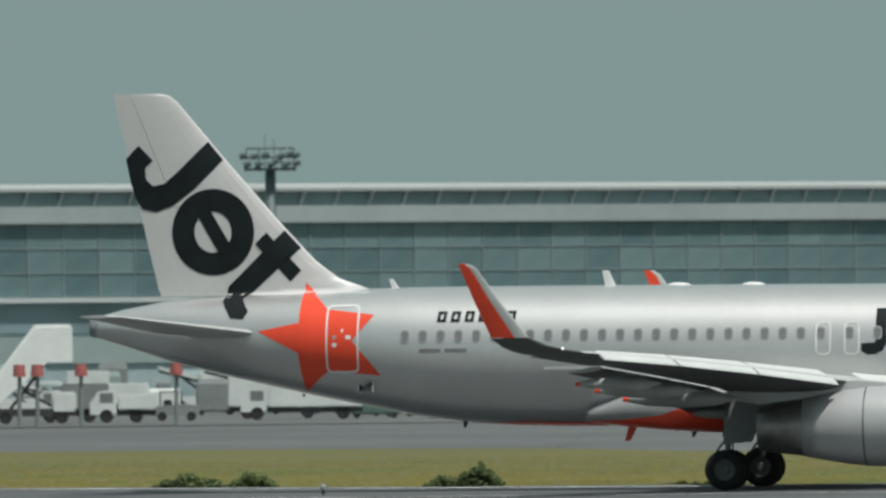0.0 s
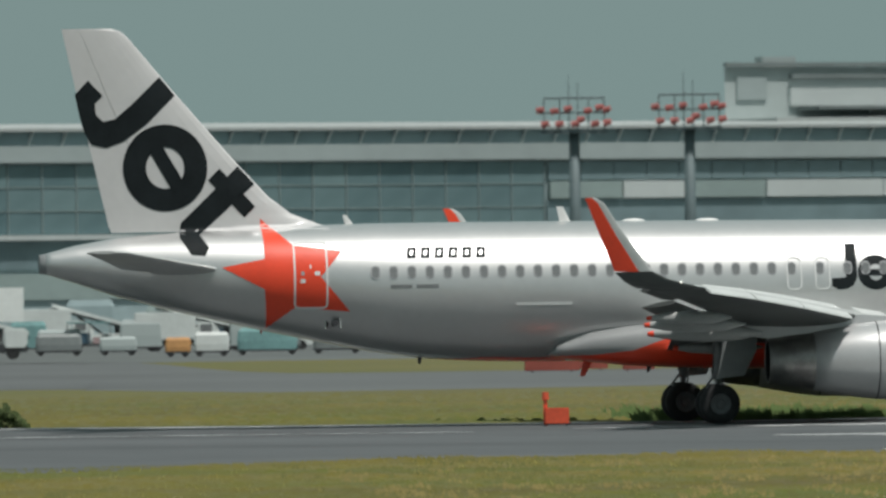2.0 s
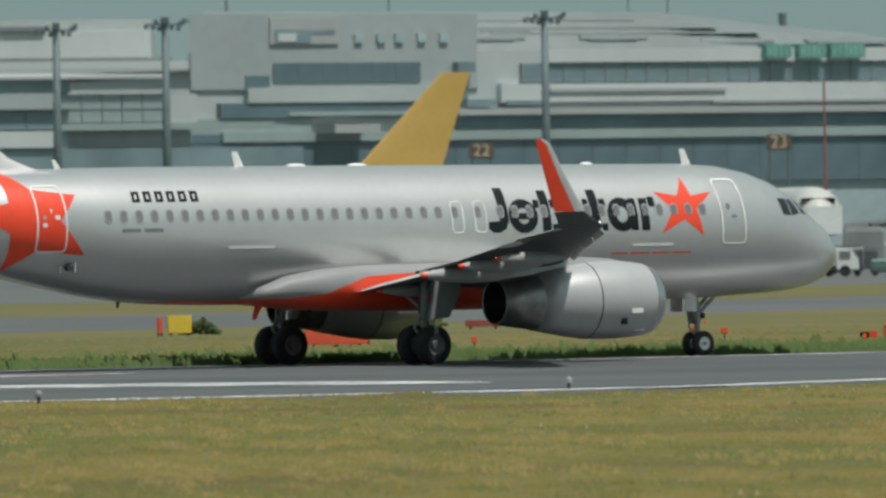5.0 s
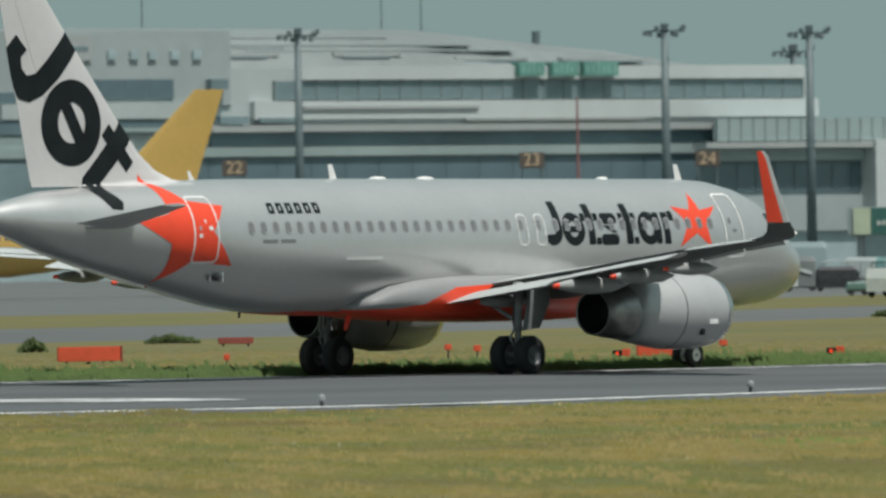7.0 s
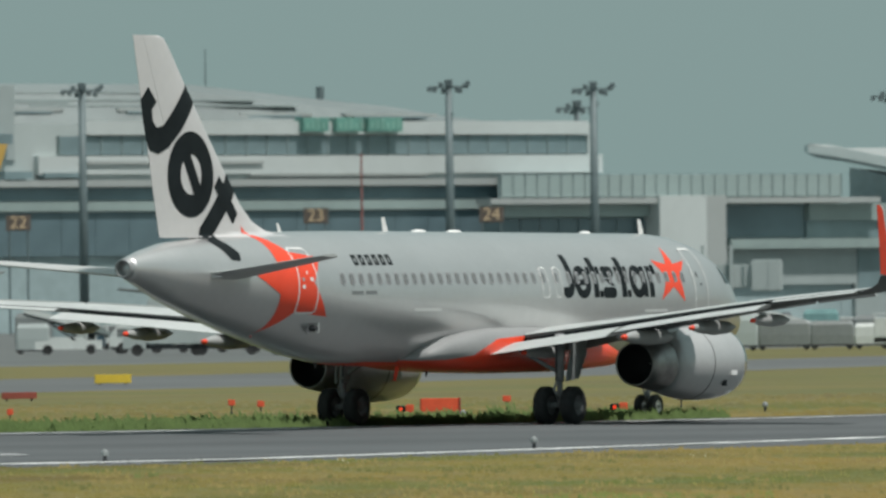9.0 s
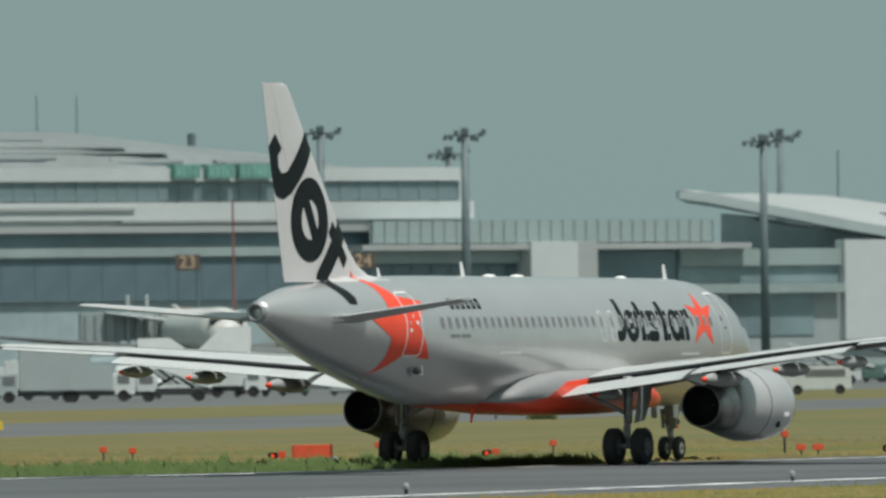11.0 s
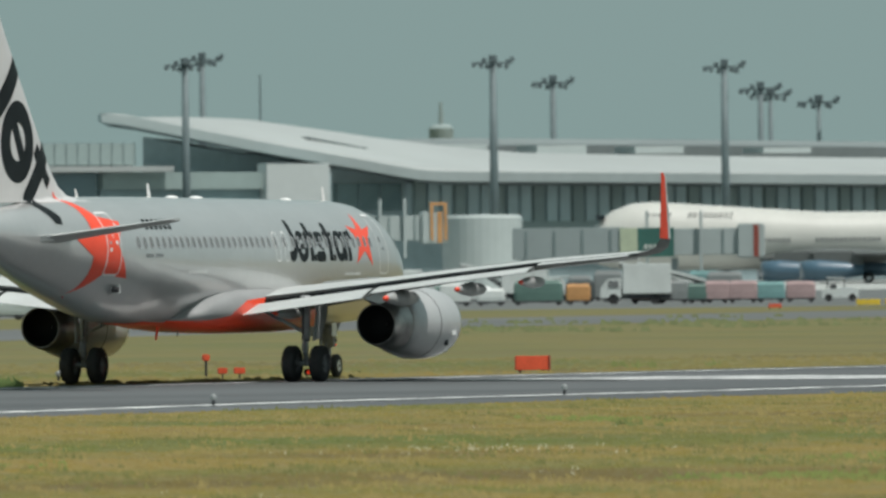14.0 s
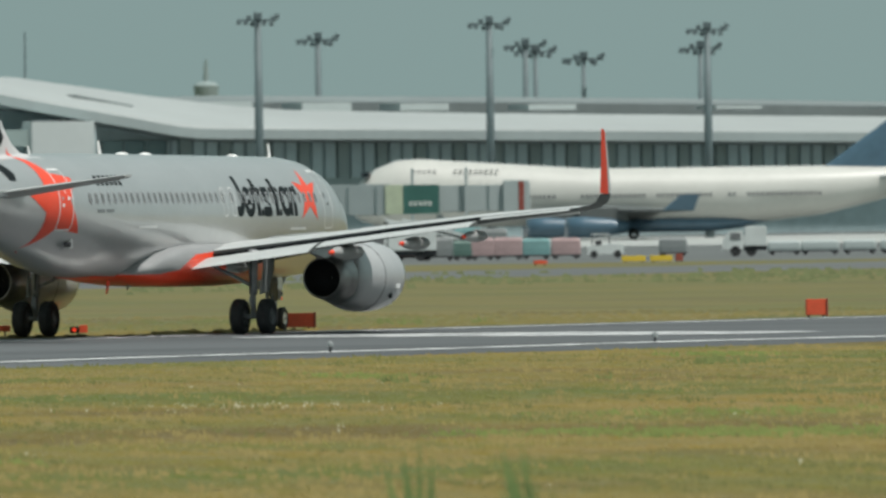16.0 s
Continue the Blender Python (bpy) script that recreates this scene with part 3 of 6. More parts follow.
for a, b in zip(rows, rows[1:]):
    for i in range(6):
        bm.faces.new((a[i], a[i + 1], b[i + 1], b[i]))
part("keel_strip", bm, ORANGE, body, "orange painted keel strip", smooth=True)

# cockpit panes, starboard and front
for pts in (((15.04, 4.72), (14.66, 4.74), (14.72, 4.25), (15.06, 4.21)), ((15.36, 4.70), (15.10, 4.70), (15.12, 4.21), (15.50, 4.26)), ((15.90, 4.52), (15.50, 4.72), (15.62, 4.26), (15.98, 4.22))):
    on_skin("cockpit_window", pts, COCKPIT, body, "black cockpit window", 0.010)

# outflow valve, lights and blades
part("outflow_valve", lathe(((-0.20, 0.02), (-0.20, 0.09), (0.02, 0.10), (0.04, 0.08)), 16, "Y", (-10.84, -hull_y(-10.84, 3.04) - 0.02, 3.04)), DARK_METAL, body, "dark round outflow valve")
part("valve_flap", boxes((-10.70, -10.67, -hull_y(-10.7, 3.04) - 0.20, -hull_y(-10.7, 3.04) + 0.03, 2.90, 3.20), bevel=0.01), SLAT_GREY, body, "pale open valve flap")
flap_y = -hull_y(-10.98, 3.0)
part("valve_flap", loft([[(-10.98, flap_y + 0.03, 2.86), (-10.94, flap_y + 0.03, 2.86), (-10.94, flap_y + 0.03, 3.16), (-10.98, flap_y + 0.03, 3.16)], [(-11.14, flap_y - 0.17, 2.90), (-11.11, flap_y - 0.17, 2.90), (-11.11, flap_y - 0.17, 3.12), (-11.14, flap_y - 0.17, 3.12)]]), LIP, body, "bare silver valve flap")
part("tail_lamp", tubes(((-12.9, -0.50, 2.86), (-12.9, -0.53, 2.79), 0.045, 0.03)), LAMP_RED, body)


def blade(x, z, tall, chord, mat=LINE_WHITE, down=False, sweep=0.25):
    s = -1 if down else 1
    lo = rib((x + chord / 2, 0, z - 0.08 * s), (x - chord / 2, 0, z - 0.08 * s), (0, 1, 0), 0.12)
    hi = rib((x + chord / 2 - sweep, 0, z + s * tall), (x - chord / 2 - sweep * 0.9 + 0.12, 0, z + s * tall), (0, 1, 0), 0.12)
    return part("blade_antenna", loft([lo, hi]), mat, body, "white blade antenna" if not down else "orange drain mast" if mat is ORANGE else "dark drain mast", smooth=False)


blade(-10.20, 5.93, 0.26, 0.26)
blade(-3.88, 5.92, 0.44, 0.34)
blade(12.32, 5.82, 0.46, 0.34)
blade(-3.25, 1.84, 0.44, 0.30, ORANGE, True, 0.28)
blade(-8.2, 2.05, 0.22, 0.2, DARK_METAL, True, 0.1)
blade(-1.45, 1.66, 0.17, 0.2, DARK_METAL, True, 0.15)
for x in (-1.9, 0.28, 8.6):
    bm = bmesh.new()
    bmesh.ops.create_uvsphere(bm, u_segments=14, v_segments=8, radius=1, matrix=Matrix.LocRotScale((x, 0, hull(x)[0] - 0.01), None, (0.36 if x < 5 else 0.2, 0.2, 0.075)))
    part("antenna_dome", bm, LINE_WHITE, body, "white antenna dome", smooth=True)


# fin and rudder
def fin_rows(lo, hi):
    return [rib((le, 0, z), (te, 0, z), (0, 1, 0), fin_thick(z), lo, hi, 10) for z, le, te in FIN]


part("tail_fin", loft(fin_rows(0.0, 0.70)), WHITE_FIN, plane, "white vertical tail fin", smooth=False)
for s in (-1, 1):
    bm = bmesh.new()
    grid = []
    for z in np.linspace(5.76, 6.5, 12):
        row = []
        for q in np.linspace(0, 1, 33):
            le, te = (float(np.interp(z, [f[0] for f in FIN], [f[k] for f in FIN])) for k in (1, 2))
            x = le - 0.03 - q * (le - te - 0.06)
            row.append(bm.verts.new((x, s * (skin_y(x, float(z)) + 0.003), z)))
        grid.append(row)
    for a, b in zip(grid, grid[1:]):
        for i in range(32):
            bm.faces.new((a[i], a[i + 1], b[i + 1], b[i]))
    bmesh.ops.recalc_face_normals(bm, faces=bm.faces)
    part("fin_fillet", bm, WHITE_FIN, plane, "white fillet at the foot of the fin", smooth=True)
part("rudder", loft([rib((le, 0, z), (te, 0, z), (0, 1, 0), fin_thick(z), 0.705, 1.0, 6) for z, le, te in FIN[1:]]), WHITE_FIN, plane, "white rudder")


def fin_shape(*outline, hole=None):
    def conv(pts):
        out = []
        for u, v in pts:
            x, z = -18.57 + (u - 200) * 0.01684, 11.70 - (v - 167) * 0.01665
            if z > 6.2:   # keep inside the fin's leading edge
                x = min(x, float(np.interp(z, [f[0] for f in FIN], [f[1] for f in FIN])) - 0.06)
            out.append((x, z))
        return out
    on_skin("tail_shape", conv(outline), BLACK, body, "large plain black shape on the tail", 0.015, conv(hole) if hole else None)


fin_shape((370, 253), (398, 285), (345, 335), (305, 365), (275, 376), (250, 370), (238, 350), (230, 322), (222, 282), (245, 258), (270, 285), (256, 298), (258, 318), (270, 330), (290, 326), (318, 302))
fin_shape(*oval(376, 412, 73, 76, 40), hole=oval(376, 412, 33, 36, 40))
fin_shape((347, 380), (365, 362), (412, 444), (392, 460))
fin_shape((507, 410), (537, 441), (455, 510), (432, 530), (446, 552), (438, 566), (415, 564), (397, 535), (402, 508), (425, 486))
fin_shape((450, 434), (470, 414), (531, 481), (512, 500))

# tailplanes
for s in (-1, 1):
    rows, elev = [], []
    for y, le, te, z in ((0.55, -13.75, -16.75, 4.58), (1.6, -14.42, -17.02, 4.69), (6.05, -17.25, -18.40, 5.15), (6.22, -17.60, -18.42, 5.17)):
        rows.append(rib((le, s * y, z), (te, s * y, z), (0, 0, 1), 0.10, 0, 0.70))
        if y > 1:
            elev.append(rib((le, s * y, z), (te, s * y, z), (0, 0, 1), 0.10, 0.71, 1.0, 5))
    tp = part("tailplane", loft(rows), TAIL_GREY, plane, "grey horizontal tailplane", smooth=False)
    part("elevator", loft(elev), TAIL_GREY, tp, "grey elevator")


# wings
def wing_line(y):
    """Leading x, trailing x, height and thickness of the wing at y."""
    ys = (1.2, 6.4, 16.2)
    return (float(np.interp(y, ys, (6.45, 3.48, -2.25))), float(np.interp(y, ys, (-0.30, -0.75, -3.92))),
            float(np.interp(y, (1.2, 1.9, 6.4, 11.5, 16.2), (2.60, 2.66, 3.14, 3.66, 3.98))), float(np.interp(y, ys, (0.135, 0.115, 0.10))))


def wing(s):
    rows = []
    for y in (1.2, 1.9, 4.0, 6.4, 9.0, 12.4, 14.5, 16.2):
        le, te, z, t = wing_line(y)
        hi = 0.80 if y < 12.5 else 0.80
        rows.append(rib((le, s * y, z), (te, s * y, z - 0.028 * (le - te)), (0, 0, 1), t, 0, hi, 10))
    w = part("wing", loft(rows), WING_SHADE, plane, "swept grey wing", smooth=False)
    w.data.materials.append(FLAP_GREY)   # paler tops: sunlit look put into the colour by face direction
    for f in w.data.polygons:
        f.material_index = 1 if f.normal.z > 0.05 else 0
    # black strip painting the shade in the gap between wing and flap
    part("gap_shade", loft([rib((le, s * y, z), (te, s * y, z - 0.028 * (le - te)), (0, 0, 1), t * 0.45, 0.802, 0.822, 2) for y, (le, te, z, t) in ((y, wing_line(y)) for y in (2.0, 6.4, 12.3))]), BLACK, w, "black strip for the shade in the gap behind the spoilers")
    for name, y0, y1, drop, reach in (("inboard_flap", 2.05, 6.25, 0.36, 0.85), ("outboard_flap", 6.45, 12.35, 0.24, 0.62), ("aileron", 12.55, 15.9, 0.03, 0.0)):
        rr = []
        for y in np.linspace(y0, y1, 3):
            le, te, z, t = wing_line(float(y))
            c = le - te
            zt = z - 0.028 * c
            a = (le - 0.81 * c - 0.25 * reach, s * y, z - 0.028 * 0.81 * c - (0.10 if reach else 0))
            b = (te - reach, s * y, zt - drop)
            rr.append(rib(a, b, (0, 0, 1), 0.13 if reach else 0.20, 0, 1, 6))
        fl = part(name, loft(rr), WING_SHADE, w, "pale lowered flap" if reach else "grey aileron", smooth=False)
        # flap tops pale, undersides dark: light and shade put into the colours
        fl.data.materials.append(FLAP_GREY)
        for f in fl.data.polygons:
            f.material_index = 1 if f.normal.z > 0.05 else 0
    # slats, slightly out
    for y0, y1 in ((2.6, 5.0), (6.5, 9.6), (9.7, 12.7), (12.8, 15.6)):
        rr = []
        for y in (y0, y1):
            le, te, z, t = wing_line(y)
            c = le - te
            rr.append(rib((le + 0.16, s * y, z - 0.16), (le - 0.13 * c + 0.10, s * y, z + 0.055 * c * t / 0.1), (0, 0, 1), 0.16, 0, 1, 5))
        part("slat", loft(rr), SLAT_GREY, w, "pale leading edge slat", smooth=False)
    # canoe fairings under the flaps
    for y, ln, r in ((3.2, 2.6, 0.20), (7.35, 3.3, 0.26), (9.9, 2.9, 0.23), (12.1, 2.4, 0.20)):
        le, te, z, t = wing_line(y)
        x1 = te + 1.9
        prof = ((x1, 0.02), (x1 - 0.2 * ln, 0.8 * r), (x1 - 0.5 * ln, r), (x1 - 0.8 * ln, 0.72 * r), (x1 - 0.97 * ln, 0.3 * r), (x1 - ln, 0.05))
        c = part("track_fairing", lathe(prof, 12, "X", (0, 0, 0)), FAIRING_GREY, w, "grey flap track fairing", smooth=True)
        c.location, c.rotation_euler = (0, s * y, z - 0.60), (0, radians(0), 0)
        tip = part("fairing_tip", lathe(((x1 - 0.955 * ln, 0.37 * r), (x1 - 0.98 * ln, 0.29 * r), (x1 - ln - 0.02, 0.06), (x1 - ln - 0.03, 0.005)), 12), ORANGE, c, "orange fairing tip", smooth=True)
    # upturned tip
    bend = ((16.2, -2.25, -3.92, 3.98, (0, 0, 1)), (16.65, -2.62, -4.12, 4.05, (0, -0.25 * s, 1)), (17.0, -3.10, -4.38, 4.18, (0, -0.6 * s, 0.8)),
            (17.25, -3.62, -4.66, 4.42, (0, -0.93 * s, 0.35)))
    part("tip_bend", loft([rib((le, s * y, z), (te, s * y, z - 0.03), Vector(u).normalized(), 0.10, 0, 1) for y, le, te, z, u in bend]), WING_SHADE, w, "grey upturned wing tip", smooth=False)
    up = ((17.25, -3.62, -4.66, 4.425), (17.43, -4.36, -5.08, 5.40), (17.57, -4.98, -5.45, 6.32), (17.59, -5.21, -5.51, 6.46))
    n = Vector((0, -0.97 * s, 0.25))
    part("sharklet", loft([rib((le, s * y, z), (te, s * y, z), n, 0.11, 0.36, 1) for y, le, te, z in up]), ORANGE, w, "orange upright wingtip device", smooth=False)
    part("sharklet_edge", loft([rib((le, s * y, z), (te, s * y, z), n, 0.11, 0, 0.355, 6) for y, le, te, z in up]), FLAP_GREY, w, "pale leading edge of the wingtip device", smooth=False)
    bm = bmesh.new()
    bmesh.ops.create_uvsphere(bm, u_segments=10, v_segments=6, radius=0.04, matrix=Matrix.Translation((-2.75, s * 16.75, 4.10)))
    part("position_lamp", bm, WHITE_LENS, w)


def engine(s):
    cy, cz = s * 5.75, 1.80
    eng = part("engine_cowl", lathe(((6.35, 1.075), (5.9, 1.13), (5.2, 1.155), (4.4, 1.14), (3.7, 1.06), (3.0, 0.94), (2.5, 0.85), (2.5, 0.70)), 40, "X", (0, cy, cz)), NACELLE, plane, "polished silver engine cowl", smooth=True)
    part("inlet_lip", lathe(((6.36, 1.075), (6.58, 1.02), (6.70, 0.95), (6.72, 0.90), (6.65, 0.85), (6.3, 0.82), (5.6, 0.80)), 40, "X", (0, cy, cz)), LIP, eng, "bare metal inlet lip", smooth=True)
    part("fan", lathe(((5.62, 0.81), (5.6, 0.25), (5.9, 0.14), (6.05, 0.02)), 40, "X", (0, cy, cz)), CAVITY, eng, "dark fan and spinner", smooth=True)
    part("nozzle", lathe(((2.52, 0.835), (1.8, 0.75), (1.20, 0.66), (1.19, 0.62), (1.5, 0.62), (2.3, 0.60)), 40, "X", (0, cy, cz)), NOZZLE, eng, "heat-stained exhaust nozzle", smooth=True)
    part("exhaust_duct", lathe(((1.22, 0.615), (2.2, 0.58), (2.2, 0.02)), 32, "X", (0, cy, cz)), CAVITY, eng, "near-black exhaust duct", smooth=True)
    seam = part("cowl_seam", lathe(((4.33, 1.136), (4.31, 1.142), (4.29, 1.130)), 40, "X", (0, cy, cz)), DARK_METAL, eng)
    rr = []
    for x, z0, z1, w in ((5.9, 2.80, 2.90, 0.10), (5.2, 2.85, 3.02, 0.22), (4.0, 2.75, 3.10, 0.24), (2.6, 2.55, 3.05, 0.22), (1.2, 2.45, 2.90, 0.14), (0.2, 2.60, 2.80, 0.05)):
        rr.append([(x, cy - w, z0), (x, cy + w, z0), (x, cy + 0.8 * w, z1), (x, cy - 0.8 * w, z1)])
    part("pylon", loft(rr), NACELLE, eng, "silver engine pylon")
    for x, a, wx, wz, mat in ((5.15, -0.50, 0.09, 0.17, BLACK), (5.55, -0.28, 0.20, 0.07, LINE_WHITE), (5.90, -0.85, 0.18, 0.05, LINE_WHITE)):
        r = 1.15
        bm = boxes((x - wx, x + wx, -r * math.cos(a) - 0.015 + (0.10 if abs(x - 5.90) < 0.1 else 0), -r * math.cos(a) + 0.06, cz + r * math.sin(a) - wz, cz + r * math.sin(a) + wz))
        for v in bm.verts:
            v.co.y = s * -(v.co.y) + cy if s > 0 else v.co.y + cy
        part("cowl_marking", bm, mat, eng)
    part("cowl_strake", loft([[(5.6, cy - s * 0.80, cz + 0.80), (5.6, cy - s * 0.82, cz + 0.82), (5.6, cy - s * 0.84, cz + 0.80)], [(4.7, cy - s * 0.95, cz + 1.06), (4.7, cy - s * 0.98, cz + 1.08), (4.7, cy - s * 1.0, cz + 1.06)], [(4.4, cy - s * 0.80, cz + 0.80), (4.4, cy - s * 0.82, cz + 0.82), (4.4, cy - s * 0.84, cz + 0.80)]]), NACELLE, eng)


for side in (-1, 1):
    wing(side)
    engine(side)


# belly fairing: pale above, orange below
def fairing_rows(a0, a1):
    rows = []
    for x, top, bot, w in ((-4.70, 2.06, 2.04, 0.55), (-4.52, 2.14, 2.00, 1.15), (-4.42, 2.24, 1.97, 1.45), (-4.36, 2.36, 1.95, 1.70), (-4.15, 2.46, 1.93, 1.84), (-3.4, 2.80, 1.82, 1.99), (-2.2, 3.02, 1.70, 2.10), (-0.8, 3.12, 1.62, 2.16), (2.0, 3.14, 1.55, 2.19),
                           (4.5, 3.05, 1.55, 2.15), (6.2, 2.75, 1.60, 2.05), (7.6, 2.35, 1.66, 1.75), (8.4, 2.05, 1.72, 1.2)):
        zc, hz = (top + bot) / 2, (top - bot) / 2
        cut = np.interp(x, (-4.8, -2.8, -1.4, -0.4, 8.4), (-0.72, -0.40, 0.0, 0.40, 0.45))
        lo, hi = (math.asin(cut), math.pi - math.asin(cut)) if a0 else (-math.pi - math.asin(cut), math.asin(cut))
        rows.append([(x, w * math.copysign(abs(math.cos(t)) ** 0.55, math.cos(t)), zc + hz * math.copysign(abs(math.sin(t)) ** 0.75, math.sin(t))) for t in np.linspace(lo, hi, 21)])
    return rows


part("upper_fairing", loft(fairing_rows(1, 0), closed=False, cap=False), ROOT_GREY, plane, "satin grey wing root fairing", smooth=True)
part("belly_fairing", loft(fairing_rows(0, 1), closed=False, cap=False), ORANGE, plane, "orange belly fairing", smooth=True)


# wheels and legs
def wheel(name, x, y, z, r, w, parent, group, hub_mat=HUB):
    t = part(name, lathe(((-w / 2, 0.52 * r), (-w / 2, 0.80 * r), (-0.42 * w, 0.93 * r), (-0.28 * w, r), (-0.12 * w, r), (-0.11 * w, 0.985 * r), (-0.09 * w, r), (0.09 * w, r), (0.11 * w, 0.985 * r), (0.12 * w, r), (0.28 * w, r), (0.42 * w, 0.93 * r), (w / 2, 0.80 * r), (w / 2, 0.52 * r)), 36, "Y"), TYRE, parent, "black rubber wheel", smooth=True)
    t.location = (x, y, z)
    for k in (-1, 1):
        bm = lathe(((k * w * 0.46, 0.53 * r), (k * w * 0.36, 0.48 * r), (k * w * 0.30, 0.26 * r), (k * w * 0.44, 0.20 * r), (k * w * 0.46, 0.02 * r)), 24, "Y")
        part("hub", bm, hub_mat, t, "silver wheel hub", smooth=False)
    return t


wheels = []
for s in (-1, 1):
    leg = part("main_gear_leg", tubes(((0, s * 3.795, 0.50), (0.02, s * 3.795, 1.35), 0.085, 0.085), ((0.02, s * 3.795, 1.30), (0.10, s * 3.78, 2.75), 0.135, 0.15), ((0, s * 3.2, 0.58), (0, s * 4.39, 0.58), 0.075, 0.075),
                                      ((0.05, s * 3.70, 1.60), (0.10, s * 2.00, 2.45), 0.06, 0.06), ((-0.10, s * 3.79, 0.75), (-0.32, s * 3.79, 1.10), 0.035, 0.035), ((-0.32, s * 3.79, 1.10), (-0.05, s * 3.79, 1.45), 0.035, 0.035), n=14), STRUT, plane, "grey main landing gear leg", smooth=True)
    part("gear_door", loft([[(-0.05, s * 4.02, 1.30), (0.75, s * 4.02, 1.38), (0.75, s * 4.06, 1.38), (-0.05, s * 4.06, 1.30)], [(0.10, s * 4.10, 2.10), (1.10, s * 4.10, 2.10), (1.10, s * 4.14, 2.10), (0.10, s * 4.14, 2.10)],
                            [(0.10, s * 4.12, 2.75), (1.15, s * 4.12, 2.75), (1.15, s * 4.16, 2.75), (0.10, s * 4.16, 2.75)]]), DOOR_GREY, leg, "grey landing gear door")
    part("brake_hose", tubes(((0.14, s * 3.80, 0.70), (0.16, s * 3.80, 1.5), 0.025, 0.025)), DARK_METAL, leg)
    part("brake_hose", tubes(((-0.12, s * 3.75, 1.5), (-0.05, s * 3.75, 2.4), 0.03, 0.03)), DARK_METAL, leg)
    for dy in (-0.465, 0.465):
        wheels.append((wheel("main_wheel", 0, s * 3.795 + dy, 0.58, 0.58, 0.42, plane, ""), 0.58))
nose_leg = part("nose_gear_leg", tubes(((12.64, 0, 0.40), (12.60, 0, 1.05), 0.085, 0.085), ((12.60, 0, 1.0), (12.42, 0, 1.95), 0.15, 0.17), ((12.64, -0.40, 0.38), (12.64, 0.40, 0.38), 0.05, 0.05), ((12.52, 0, 0.62), (12.30, 0, 0.90), 0.03, 0.03), ((12.30, 0, 0.90), (12.47, 0, 1.2), 0.03, 0.03), n=14), STRUT, plane, "grey nose landing gear leg", smooth=True)
part("cross_tube", tubes(((12.47, -0.28, 1.55), (12.47, 0.28, 1.55), 0.09, 0.09)), STRUT, nose_leg)
for s in (-1, 1):
    part("steering_jack", tubes(((12.50, s * 0.22, 1.02), (12.44, s * 0.22, 1.55), 0.06, 0.06)), STRUT, nose_leg)
    part("drag_brace", tubes(((12.55, s * 0.14, 1.25), (13.2, s * 0.2, 1.85), 0.06, 0.06)), STRUT, nose_leg)
    part("nose_gear_door", boxes((11.9, 12.35, s * 0.36, s * 0.39, 1.35, 1.84), bevel=0.01), SILVER, nose_leg, "silver nose gear door")
    wheels.append((wheel("nose_wheel", 12.64, s * 0.25, 0.38, 0.38, 0.22, plane, "", LINE_WHITE), 0.38))
    part("taxi_lamp", tubes(((12.66, s * 0.16, 1.22), (12.74, s * 0.16, 1.22), 0.09, 0.10)), DARK_METAL, nose_leg)
part("steering_lamp", tubes(((12.76, -0.16, 1.05), (12.80, -0.19, 1.05), 0.05, 0.04)), RED_LENS, nose_leg)


# ---- terminal buildings; each has its own space: x along the front, y into the house, z up ----
def front(az0, d0, az1, d1):
    a, b = polar(az0, d0), polar(az1, d1)
    return Matrix.Translation((a.x, a.y, -0.03)) @ pose(0, 0, 0, 0, 0, math.degrees(math.atan2(b.y - a.y, b.x - a.x)))


def panel(name, house, u0, u1, z0, z1, mat, proud=0.4, label="", back=0.0):
    return part(name, boxes((u0, u1, -proud, back, z0, z1)), mat, house, label)


def block(u0, u1, y0, y1, z0, z1, lean):
    """A house block whose ends run back at a slant, lean metres sideways for each metre of depth."""
    return loft([[(u0, y0, z), (u1, y0, z), (u1 + lean * (y1 - y0), y1, z), (u0 + lean * (y1 - y0), y1, z)] for z in (z0, z1)])


def panes(house, u0, u1, z0, z1, across, up, proud, mat, bar=0.14, bars=True, name="pane"):
    """A curtain wall: panes as pieces on one mesh, set behind mullions."""
    w, h = (u1 - u0) / across, (z1 - z0) / up
    me = bpy.data.meshes.new(name)
    bm = boxes((bar / 2, w - bar / 2, 0, 0.06, bar / 2, h - bar / 2))
    bm.to_mesh(me)
    bm.free()
    me.materials.append(mat)
    for i in range(across):
        for j in range(up):
            p = new(name, me)
            p.parent, p.location = house, (u0 + i * w, -proud, z0 + j * h)
    if bars:
        for i in range(across + 1):
            part("mullion", boxes((u0 + i * w - bar / 2, u0 + i * w + bar / 2, -proud - 0.12, 0, z0, z1)), MULLION, house)
        for j in range(1, up):
            part("transom", boxes((u0, u1, -proud - 0.08, 0, z0 + j * h - bar / 2, z0 + j * h + bar / 2)), MULLION, house)


def vary_by_piece(mat, lo, hi, spread=0.5):
    """Each piece of this material takes its own tone."""
    nt = mat.node_tree
    b = nt.nodes["Principled BSDF"]
    info, mix = nt.nodes.new("ShaderNodeObjectInfo"), nt.nodes.new("ShaderNodeMix")
    mix.data_type = "RGBA"
    mix.inputs["A"].default_value, mix.inputs["B"].default_value = (*lo, 1), (*hi, 1)
    nt.links.new(info.outputs["Random"], mix.inputs["Factor"])
    old = b.inputs["Base Color"].links[0].from_socket
    both = nt.nodes.new("ShaderNodeMix")
    both.data_type, both.inputs["Factor"].default_value = "RGBA", spread
    nt.links.new(old, both.inputs["A"])
    nt.links.new(mix.outputs["Result"], both.inputs["B"])
    nt.links.new(both.outputs["Result"], b.inputs["Base Color"])


